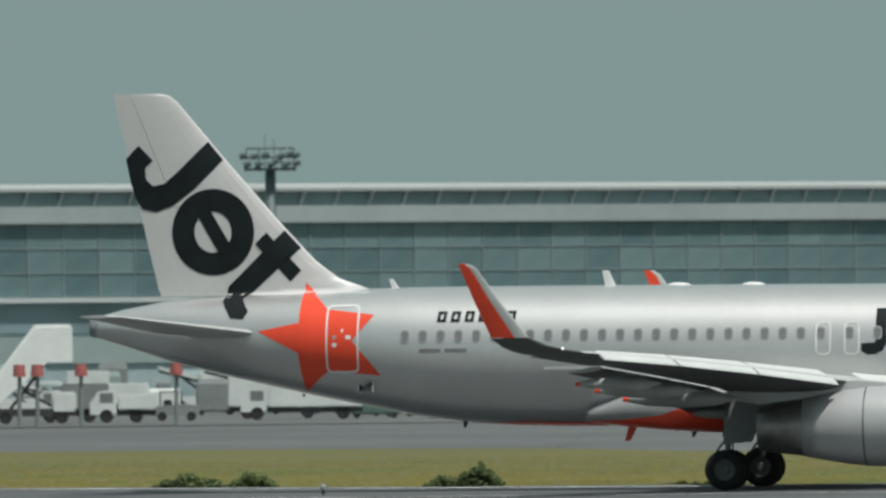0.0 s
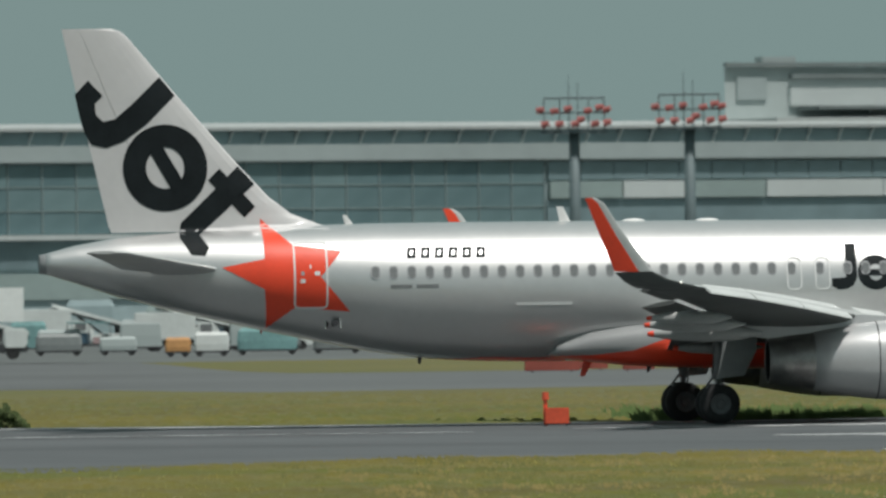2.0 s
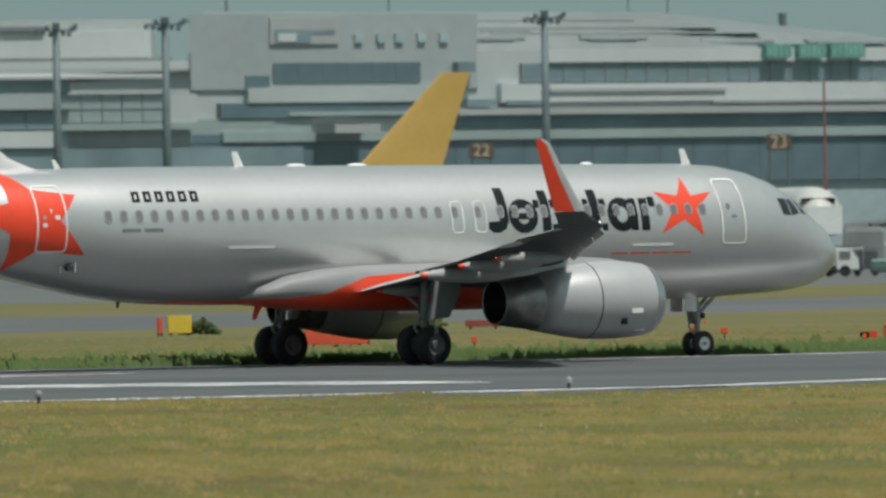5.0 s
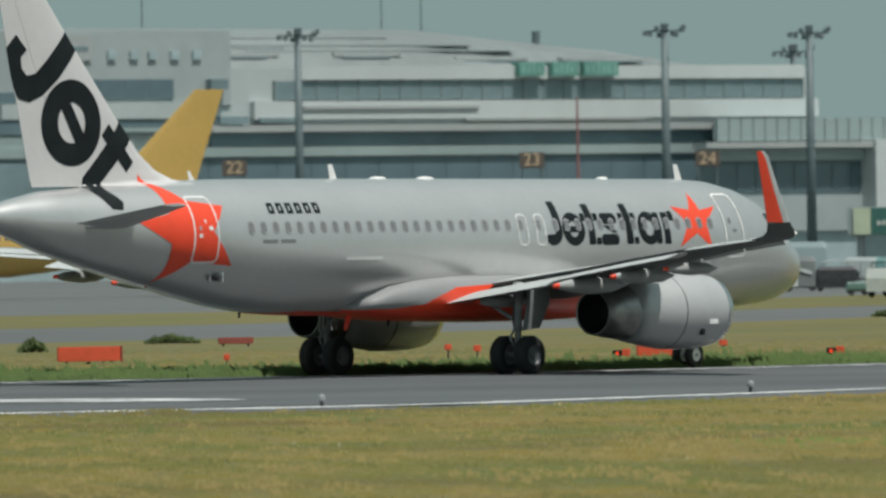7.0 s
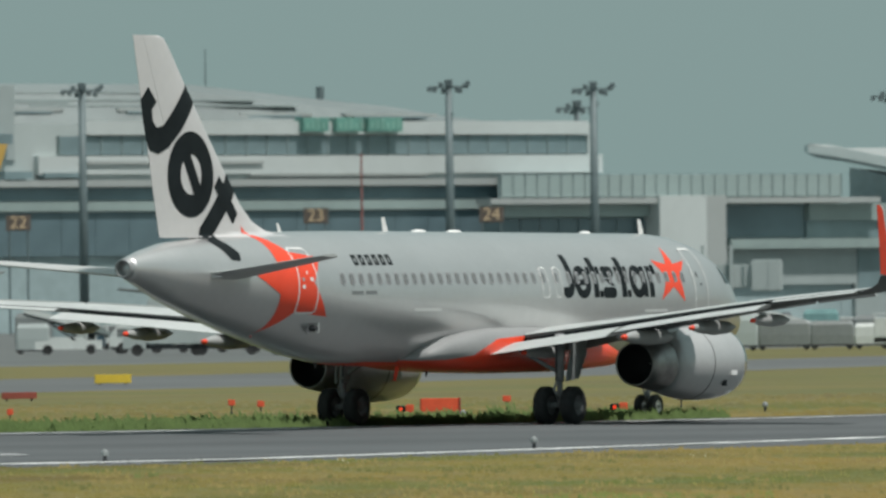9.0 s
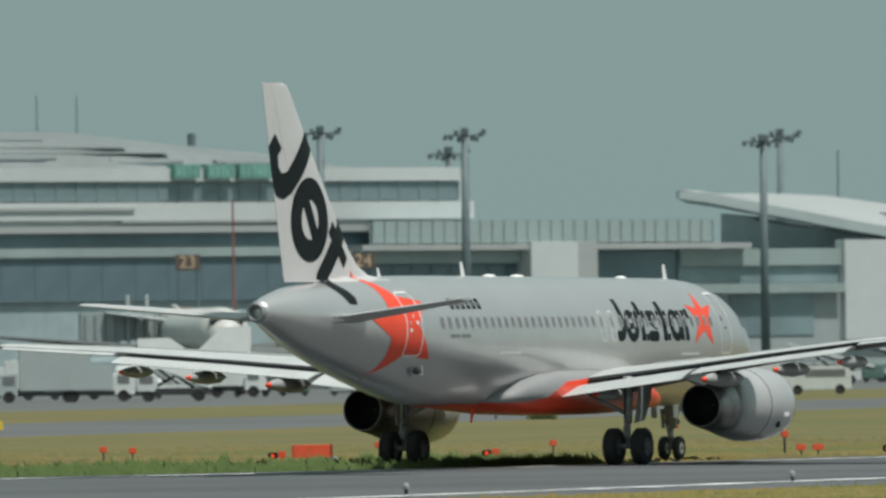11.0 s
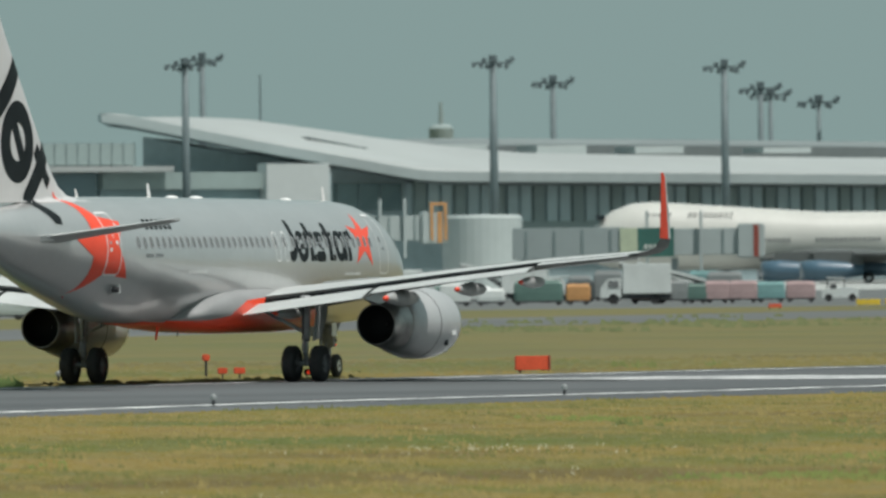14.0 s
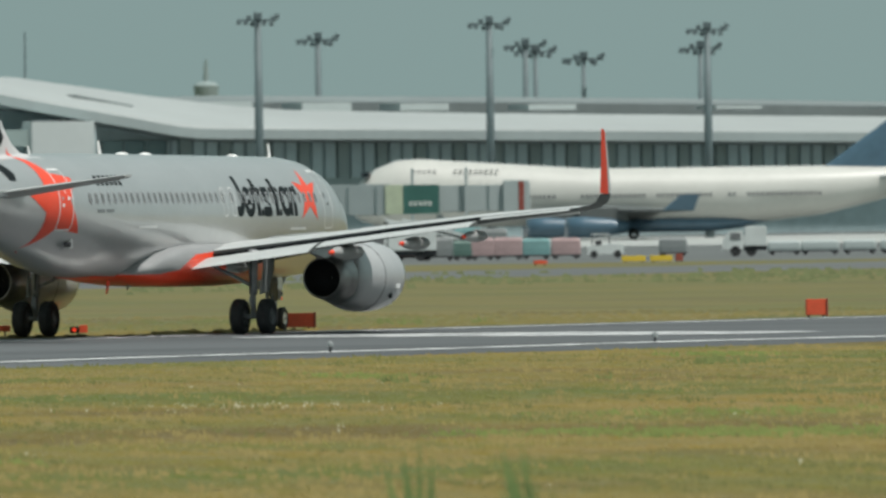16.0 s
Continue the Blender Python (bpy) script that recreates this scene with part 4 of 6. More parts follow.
vary_by_piece(GLASS_TEAL, (0.085, 0.15, 0.17), (0.20, 0.29, 0.30), 0.65)

# long wing with the glass front
W = thing("terminal_wing", "long glass-fronted terminal wing with pale bands and white roof", "building", front(-4, 1132, 6, 1240))
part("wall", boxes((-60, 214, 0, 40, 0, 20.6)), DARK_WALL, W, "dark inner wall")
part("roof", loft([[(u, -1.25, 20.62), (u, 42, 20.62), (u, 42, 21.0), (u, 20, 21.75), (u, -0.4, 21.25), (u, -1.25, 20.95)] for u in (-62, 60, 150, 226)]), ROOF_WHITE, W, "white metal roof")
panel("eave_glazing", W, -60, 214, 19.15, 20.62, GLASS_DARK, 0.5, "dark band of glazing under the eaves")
for i in range(46):
    u = 25.1 + 3.88 * i
    part("bracket", loft([[(u, -0.62, 19.2), (u + 0.18, -0.62, 19.2), (u + 0.18, -0.5, 19.2), (u, -0.5, 19.2)], [(u + 0.35, -1.1, 20.6), (u + 0.53, -1.1, 20.6), (u + 0.53, -0.5, 20.6), (u + 0.35, -0.5, 20.6)]]), WARM_WALL, W)
panel("band", W, -60, 212, 17.50, 19.15, GREY_WALL, 0.9, "pale grey wall band")
panel("band_joint", W, -60, 214, 17.36, 17.50, ROOF_GREY, 1.0)
panes(W, -30, 156.0, 9.95, 17.34, 47, 3, 0.35, GLASS_TEAL)
panel("ledge", W, -60, 156, 9.45, 9.95, WARM_WALL, 1.2, "white ledge")
panel("window_band", W, -60, 156, 6.40, 9.45, GLASS_DARK, 0.3)
panel("lower_wall", W, -60, 120, 3.30, 6.00, TEAL_WALL, 0.8, "grey-green lower wall")
panel("undercroft", W, -60, 214, 0.0, 3.30, DARK_WALL, 0.5)
panes(W, 156.5, 212.4, 15.2, 17.2, 14, 1, 0.35, GLASS_DARK, bars=False)
for u0, u1, mat in ((156.6, 165.3, TEAL_WALL), (165.5, 174.0, WARM_WALL), (174.2, 182.9, TEAL_WALL), (183.1, 197.5, WARM_WALL), (197.6, 212.3, WARM_WALL)):
    panel("wall_panel", W, u0, u1, 13.28, 15.06, mat, 0.7)
panel("window_band", W, 156.4, 244, 8.0, 13.1, GLASS_DARK, 0.3)
part("end_block", boxes((213.6, 230, 0.6, 40, 0, 19.0)), GREY_WALL, W, "grey end block")
panes(W, 213.0, 226.0, 15.9, 18.9, 5, 2, 0.2, BOX_GLASS)
panel("wall_panel", W, 226.1, 230.2, 15.8, 18.95, PALE_WALL, 0.6)
panel("band", W, 212.6, 240, 15.1, 15.85, TEAL_WALL, 0.8)
part("sloped_roof", loft([[(186, 2, 21.0), (186, 30, 21.0), (186, 30, 21.6), (186, 2, 21.7)], [(214, -0.6, 21.2), (214, 30, 21.2), (214, 30, 21.9), (214, -0.6, 21.8)], [(229, -0.9, 21.5), (229, 30, 21.5), (229, 30, 22.0), (229, -0.9, 21.7)]]), ROOF_WHITE, W, "white sloping roof end")

# block behind the wing
B = thing("rear_block", "pale grey upper block behind the terminal wing", "building", front(3.2, 1420, 8.4, 1500))
part("wall", block(17.6, 71.6, 0, 26, 0, 31.2, 0.62), PALE_WALL, B)
part("lower_wall", boxes((-20, 84, -6, 0, 0, 24.4)), PALE_WALL, B)
panel("roof_edge", B, 17.4, 48.6, 31.25, 31.75, ROOF_GREY, 0.8)
panel("roof_edge", B, 26.8, 55.3, 29.73, 30.30, ROOF_GREY, 1.0)
panel("upper_wall", B, 26.8, 71.0, 26.3, 29.7, WARM_WALL, 0.5)
panel("vent_panel", B, 19.2, 23.5, 27.08, 29.92, GREY_WALL, 0.3)
panel("ledge", B, 38.6, 76.6, 24.52, 25.74, WARM_WALL, 7.0, "white ledge")
panel("ledge", B, 27.9, 71.1, 25.76, 26.15, ROOF_GREY, 6.0)
part("plant_room", boxes((23.4, 28.2, 0.5, 2.5, 31.2, 32.5)), GREY_WALL, B, "grey rooftop plant room")
part("mast", tubes(((89, 10, 24), (89, 10, 37.5), 0.22, 0.12)), POLE_PAINT, B)

# stepped hall
Hh = thing("terminal_hall", "pale stepped terminal hall with dark window bands and green boards", "building", front(4.2, 1265, 10.4, 1373))
part("wall", block(45.2, 174, 0, 40, 0, 24.2, 0.78), PALE_WALL, Hh)
part("tower_wall", block(45.2, 86, -0.3, 26, 20.0, 28.6, 0.78), GREY_WALL, Hh, "grey upper wall")
part("roof", loft([[(u + 0.2, 0.2, 24.0), (u + 31.5, 40, 24.0), (u + 31.5, 40, z - 0.4), (u + 12.5, 15, z), (u + 3.2, 4, z - 1.0)] for u, z in ((46, 29.3), (78, 29.2), (101, 29.15), (111.5, 29.1), (118, 28.5), (125, 27.9), (133, 27.2), (142, 26.5), (150, 25.4), (158, 24.6), (173, 24.4))]), ROOF_GREY, Hh, "grey sloping roof")
for u0, u1, z in ((83.5, 94.5, 25.75), (102.5, 112.5, 25.75), (120.5, 131.5, 25.25), (136.5, 150.5, 25.15)):
    part("skylight", boxes((u0, u1, 1.45, 3.5, z - 0.10, z + 0.28)), ROOF_WHITE, Hh, "white rooftop skylight")
    part("skylight_gap", boxes((u0 + 1.2, u1 - 1.8, 1.25, 3.5, z - 0.32, z - 0.11)), GLASS_DARK, Hh)
for u0, u1, y, z in ((50, 124, 2.72, 27.0), (48, 112, 3.55, 27.9), (90, 130, 2.15, 26.35), (60, 96, 2.45, 26.7)):
    part("roof_seam", boxes((u0, u1, y, y + 2.0, z - 0.12, z + 0.12)), GREY_WALL, Hh, "grey roof seam")
panel("frame", Hh, 56.3, 66.0, 25.16, 28.13, ROOF_WHITE, 0.55, "white framed balcony")
panel("opening", Hh, 56.9, 62.0, 25.30, 26.84, GLASS_DARK, 0.62)
panel("opening", Hh, 62.0, 65.4, 26.32, 26.84, GLASS_DARK, 0.62)
panel("pier_panel", Hh, 57.3, 59.9, 25.45, 26.4, WARM_WALL, 0.7)
for u in (68.9, 72.1, 74.7, 77.9, 81.1):
    panel("window", Hh, u - 0.6, u + 0.6, 25.28, 26.32, DARK_WALL, 0.6)
panes(Hh, 56.7, 77.7, 20.75, 23.02, 6, 1, 0.45, GLASS_DEEP, bar=0.03, bars=False)
panel("window", Hh, 52.8, 56.2, 20.34, 21.56, GLASS_DEEP, 0.45)
panel("band", Hh, 52.8, 82, 18.49, 20.24, PALE_WALL, 1.0, "pale wall band")
panel("window_band", Hh, 49.0, 80, 16.76, 18.44, GLASS_DEEP, 0.8)
panel("band", Hh, 58.5, 80, 16.95, 17.45, TEAL_WALL, 0.95)
panel("wall_panel", Hh, 40, 62, 14.95, 16.70, TEAL_WALL, 0.5)
panel("window_band", Hh, 20, 62, 13.95, 14.93, GLASS_DEEP, 0.85)
for u0, u1, z0, z1 in ((82.4, 84.9, 21.81, 22.99), (83.7, 87.8, 17.75, 18.66), (89.5, 94.8, 17.90, 18.49)):
    panel("window", Hh, u0, u1, z0, z1, GLASS_DARK, 1.4)
panel("upper_band", Hh, 96, 172.2, 22.88, 24.48, WARM_WALL, 0.7, "off-white upper band")
panes(Hh, 92.4, 172.2, 20.5, 22.80, 26, 1, 0.35, GLASS_DARK)
panel("band", Hh, 89.0, 174.2, 18.30, 20.42, WARM_WALL, 0.9, "off-white wall band")
panel("shade_line", Hh, 96, 158, 17.68, 18.28, GREY_WALL, 0.5)
panel("bright_sill", Hh, 96, 122, 19.45, 19.85, ROOF_WHITE, 1.15)
panel("bright_sill", Hh, 120, 147, 18.0, 18.25, ROOF_WHITE, 1.15)
panel("ledge", Hh, 82.5, 158.2, 16.85, 17.65, ROOF_WHITE, 1.3, "white projecting ledge")
panel("window_band", Hh, 82.9, 174, 15.25, 16.74, GLASS_DEEP, 0.6)
panel("band", Hh, 49, 174, 14.02, 15.12, TEAL_WALL, 1.2, "grey-green band")
panes(Hh, 27.5, 157, 8.8, 13.95, 26, 1, 0.8, GLASS_DEEP, bar=0.05, bars=False)
part("lower_wall", boxes((20, 174, -0.3, 0.5, 0.0, 8.8)), DARK_WALL, Hh, "dark lower wall")
for u0, u1 in ((127.7, 131.5), (132.7, 136.7), (137.5, 142.7)):
    b = panel("sign_board", Hh, u0, u1, 23.22, 24.88, BOARD_GREEN, 1.6, "green rooftop sign board")
    for k in range(int((u1 - u0) / 0.8)):
        part("marking_bar", boxes((u0 + 0.35 + 0.8 * k, u0 + 0.75 + 0.8 * k, -1.66, -1.60, 23.5, 24.3 + 0.25 * (k % 3))), BOARD_PALE, b)
for u in (124.0, 130.0, 88.5):
    part("mast", tubes(((u, 20, 24), (u, 20, 33.5), 0.12, 0.07)), POLE_PAINT, Hh)
part("chimney", tubes(((147.5, 20, 24), (147.5, 20, 29.0), 0.5, 0.5)), POLE_PAINT, Hh)
panel("jib_canopy", Hh, 62.0, 68.5, 14.9, 15.9, ROOF_WHITE, 5.0, "white boarding canopy")

# connecting concourse
C = thing("concourse", "grey-green glazed concourse with white boxes", "building", front(8.8, 1330, 11.7, 1400))
part("wall", block(31, 90, 0, 24, 0, 18.0, 1.02), DARK_WALL, C)
part("wall", block(90.05, 126, 0, 20, 0, 14.35, 1.02), DARK_WALL, C)
panes(C, 31.2, 90.0, 15.26, 17.98, 29, 1, 0.3, BOX_GLASS, bar=0.10)
panel("ledge", C, 27.3, 94.7, 14.45, 15.12, ROOF_WHITE, 2.5, "white ledge")
panel("band", C, 27.8, 68.3, 12.9, 14.37, TEAL_WALL, 1.2, "grey-green band")
panes(C, 27.8, 57.0, 9.2, 12.85, 9, 1, 0.4, GLASS_DEEP, bars=False)
part("stair_box", boxes((55.5, 63.7, -2.9, 0, 6, 15.38), bevel=0.05), WARM_WALL, C, "white box on the roof")
part("stair_box", boxes((63.8, 67.2, -2.75, 0, 6, 15.38), bevel=0.05), ROOF_WHITE, C, "white box on the roof")
panel("window_band", C, 68.8, 83.0, 10.26, 14.2, GLASS_DEEP, 0.5)
panel("slab", C, 68.7, 112, 8.9, 10.1, TEAL_WALL, 2.0)
panel("band", C, 83.6, 112.6, 12.29, 14.38, TEAL_WALL, 1.0, "grey-green band")
panel("window_band", C, 83.6, 112.3, 10.15, 12.25, GLASS_DARK, 0.5)
part("stair_box", boxes((112.4, 121.6, -1.6, 0, 3, 15.4), (121.7, 124.2, -1.4, 0, 8.0, 15.4), bevel=0.05), WARM_WALL, C, "white box on the roof")
panel("wall_panel", C, 30, 92, 4.5, 8.8, GREY_WALL, 0.6)
panel("wall_panel", C, 92, 126, 0, 8.85, GREY_WALL, 0.6)
panel("garage_opening", C, 92.4, 107.5, 3.7, 8.8, GLASS_DARK, 0.75, "dark glazed garage front")

# pier with the swept white roof
P = thing("terminal_pier", "terminal pier with swept white metal roof and dark columns", "building", front(11.0, 1400, 17.4, 1560))
part("wall", block(16, 300, 0, 34, 0, 12.9, 1.0), DARK_WALL, P)
panel("glazing", P, 61, 300, 8.0, 12.9, PIER_GLASS, 0.25, "teal glazing behind the columns")
part("end_wall", loft([[(u, 0.2, 12.0), (u + 32, 30, 12.0), (u + 32, 30, z), (u, 0.2, z)] for u, z in ((17, 18.9), (28, 17.4), (38, 16.4), (52, 15.0), (66, 13.6))]), DARK_WALL, P, "dark end wall under the eaves")
ROOF = ((5.5, 20.7, 21.83), (10, 20.2, 21.9), (16, 19.3, 21.95), (22, 18.4, 21.87), (29, 17.35, 21.6), (36, 16.35, 20.85), (44, 15.3, 20.02), (50.4, 14.45, 19.3), (55, 13.8, 18.9), (58.6, 13.35, 18.55), (61.5, 13.15, 18.3), (66, 13.08, 17.9), (77, 12.98, 17.2), (95, 12.83, 16.88), (111, 12.68, 16.64), (170, 12.1, 16.0), (230, 11.6, 15.4), (300, 11.0, 14.8))
part("roof", loft([[(u, -5, e + 0.6), (u + 40, 37, e + 0.6), (u + 40, 37, r - 0.2), (u + 37, 35, r), (u + 21, 18, e + 1.2 + 0.58 * (r - e - 1.2)), (u + 7, 2, e + 1.2 + 0.14 * (r - e - 1.2)), (u, -5, e + min(1.35, 0.85 * (r - e)))] for u, e, r in ROOF]), ROOF_WHITE, P, "swept white metal roof", smooth=True)
part("eave", loft([[(u, -5.25, e), (u, -4.6, e), (u, -4.6, e + min(1.25, 0.75 * (r - e))), (u, -5.25, e + min(1.25, 0.75 * (r - e)))] for u, e, r in ROOF]), GREY_WALL, P, "grey eaves edge")
part("soffit", loft([[(u, -4.6, e + 0.05), (u + 6, 0.2, e - 0.5), (u + 6, 0.2, e - 0.3), (u, -4.6, e + 0.3)] for u, e, r in ROOF]), ROOF_GREY, P)
part("rear_roof", loft([[(u, 45, 12), (u, 75, 12), (u, 75, z - 0.3), (u, 62, z), (u, 45, z - 1.1)] for u, z in ((104, 19.2), (128, 19.5), (171, 19.2), (215, 18.8), (250, 18.3), (320, 17.4))]), ROOF_GREY, P, "grey rear roof")
for u in (100, 118, 136, 160, 196, 230):
    part("roof_vent", boxes((u, u + 9, 36, 40, 17.0, 18.3 - (u - 100) * 0.009)), PALE_WALL, P, "pale roof vent")
part("roof_hatch", loft([[(u, 14, z), (u + 1, 17, z), (u + 1, 17, z + 0.35), (u, 14, z + 0.3)] for u, z in ((57.5, 18.75), (67.5, 17.35))]), ROOF_GREY, P)
for i in range(74):
    u = 62 + 2.3 * i
    part("column", boxes((u, u + 1.75, -0.8, 0, 8.0, 13.2 - 0.004 * (u - 60))), PIER_COLUMN if i % 3 else TEAL_WALL, P)
panes(P, 16, 60, 9.5, 13.0, 12, 1, 0.3, GLASS_TEAL)
panel("band", P, 14, 300, 6.6, 8.0, TEAL_WALL, 0.9, "grey-green band")
panel("lower_wall", P, 14, 300, 0, 6.6, DARK_WALL, 0.4, "dark lower wall")

# far hazy tower
tower = thing("control_tower", "pale distant control tower", "tower", pose(*polar(13.02, 2600)))
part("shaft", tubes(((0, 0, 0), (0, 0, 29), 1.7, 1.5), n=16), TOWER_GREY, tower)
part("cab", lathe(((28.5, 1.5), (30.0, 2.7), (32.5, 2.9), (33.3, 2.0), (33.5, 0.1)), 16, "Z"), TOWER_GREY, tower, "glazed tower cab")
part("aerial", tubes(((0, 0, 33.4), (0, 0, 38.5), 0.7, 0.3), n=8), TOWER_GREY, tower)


# ---- masts ----
def spot(az, d, turn=0.0, z=-0.03):
    """A pose at a bearing and distance, its x to the right as the camera sees it."""
    p = polar(az, d)
    return pose(p.x, p.y, z, 0, 0, -az + turn)


def flood_mast(az, top_el, d, thick=0.36, kind=0, turn=0):
    h = EYE[2] + d * math.tan(radians(top_el))
    m = thing("floodlight_mast", "grey-green apron floodlight mast with clustered lamps", "light mast", spot(az, d, turn), "apron masts")
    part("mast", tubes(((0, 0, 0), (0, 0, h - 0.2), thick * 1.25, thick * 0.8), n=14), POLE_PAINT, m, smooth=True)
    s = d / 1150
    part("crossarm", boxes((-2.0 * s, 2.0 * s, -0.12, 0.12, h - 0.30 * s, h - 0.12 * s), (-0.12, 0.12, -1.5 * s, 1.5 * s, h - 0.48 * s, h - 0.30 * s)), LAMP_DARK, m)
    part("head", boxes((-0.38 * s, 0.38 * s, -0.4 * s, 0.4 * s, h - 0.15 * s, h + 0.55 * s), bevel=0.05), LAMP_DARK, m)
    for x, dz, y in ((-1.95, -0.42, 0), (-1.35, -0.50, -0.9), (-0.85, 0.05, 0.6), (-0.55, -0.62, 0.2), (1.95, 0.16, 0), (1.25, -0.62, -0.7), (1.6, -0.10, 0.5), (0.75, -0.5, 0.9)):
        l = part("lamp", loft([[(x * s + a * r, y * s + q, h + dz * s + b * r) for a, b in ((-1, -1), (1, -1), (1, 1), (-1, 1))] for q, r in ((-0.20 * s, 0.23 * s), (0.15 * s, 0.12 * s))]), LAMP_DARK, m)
    return m


for az, el, d, th in ((5.198, 1.03, 1120, 0.42), (5.747, 1.05, 1120, 0.42), (7.658, 1.05, 1150, 0.42), (9.505, 1.045, 1150, 0.44), (10.233, 1.025, 1150, 0.44), (11.734, 0.97, 1150, 0.40),
                      (11.82, 0.995, 1500, 0.45), (13.284, 0.965, 1345, 0.49), (13.585, 0.86, 1650, 0.5), (14.449, 0.93, 1345, 0.48), (15.546, 0.885, 1350, 0.48),
                      (14.922, 0.745, 1900, 0.42), (14.63, 0.815, 1750, 0.5), (14.68, 0.785, 1800, 0.42), (15.51, 0.79, 1700, 0.42), (10.15, 0.93, 1600, 0.5)):
    flood_mast(az, el, d, th, turn=(az * 137) % 24 - 12)


def railed_mast(az, el, d, lamp_mat, label, wide, k_up=1.0):
    """A stouter mast with a railed lamp platform."""
    h = EYE[2] + d * math.tan(radians(el))
    m = thing("platform_mast", label, "light mast", spot(az, d))
    part("mast", tubes(((0, 0, 0), (0, 0, h), 0.62, 0.48), n=16), POLE_PAINT, m, smooth=True)
    part("platform", boxes((-wide * 0.46, wide * 0.46, -1.2, 1.2, h - 0.15, h + 0.1)), LAMP_DARK, m)
    for z, k in ((h + 1.75 * k_up, 0.97), (h + 3.1 * k_up, 0.85)):
        part("rail", tubes(((-wide * k / 2, -1, z), (wide * k / 2, -1, z), 0.07, 0.07), ((-wide * k / 2, 1, z), (wide * k / 2, 1, z), 0.07, 0.07)), LAMP_DARK, m)
    for x in (-0.42, -0.2, 0.2, 0.42):
        part("post", tubes(((x * wide, -1, h), (x * wide, -1, h + 3.1 * k_up), 0.06, 0.06)), LAMP_DARK, m)
    for x, t in ((-0.5, 5.2), (0.35, 4.5)):
        part("rod", tubes(((x, 0, h), (x, 0, h + t * k_up), 0.07, 0.03)), LAMP_DARK, m)
    for x, z in ((-0.47, 2.0), (-0.40, 0.7), (-0.27, 1.9), (-0.2, 0.7), (-0.08, 2.1), (0.02, 0.7), (0.10, 1.1), (0.2, 1.9), (0.30, 0.7), (0.36, 2.2), (0.46, 2.0), (0.47, 0.8)):
        bm = bmesh.new()
        tube(bm, (x * wide - 0.32, -1.2, h + z * k_up - 0.08), (x * wide + 0.30, -1.4, h + z * k_up + 0.08), 0.32, 0.24, n=10)
        part("lamp", bm, lamp_mat, m)


railed_mast(3.060, 0.775, 1050, LAMP_RED, "mast with railed platform and red lamps", 6.6)
railed_mast(3.640, 0.785, 1050, LAMP_RED, "mast with railed platform and red lamps", 6.6)
railed_mast(-0.865, 0.93, 1050, LAMP_DARK, "mast with railed platform and dark lamps", 5.2, 0.62)
for az, e0, e1, d, mat in ((9.06, 0.1, 0.71, 1180, TAIL_RED), (12.11, 0.2, 0.91, 1500, POLE_PAINT)):
    m = thing("thin_mast", "thin upright mast beside the terminal", "mast", spot(az, d))
    part("rod", tubes(((0, 0, 0), (0, 0, EYE[2] + d * math.tan(radians(e1))), 0.22, 0.10)), mat, m)


# ---- gate number boards ----
def gate_board(text, az, el, d):
    z = EYE[2] + d * math.tan(radians(el))
    g = thing("gate_sign", "dark board with amber gate number " + text + " on posts", "sign", spot(az, d))
    part("board", boxes((-1.35, 1.35, 0, 0.3, z - 0.85, z + 0.85), bevel=0.04), SIGN_BROWN, g)
    writing(text, 1.9, LETTER_AMBER, g, pose(0, -0.03, z, 90))
    for x in (-1.0, 1.0):
        part("post", tubes(((x, 0.15, 0), (x, 0.15, z), 0.12, 0.12)), POLE_PAINT, g)


gate_board("22", 7.33, 0.378, 1240)
gate_board("23", 8.828, 0.395, 1240)
gate_board("24", 9.713, 0.390, 1240)


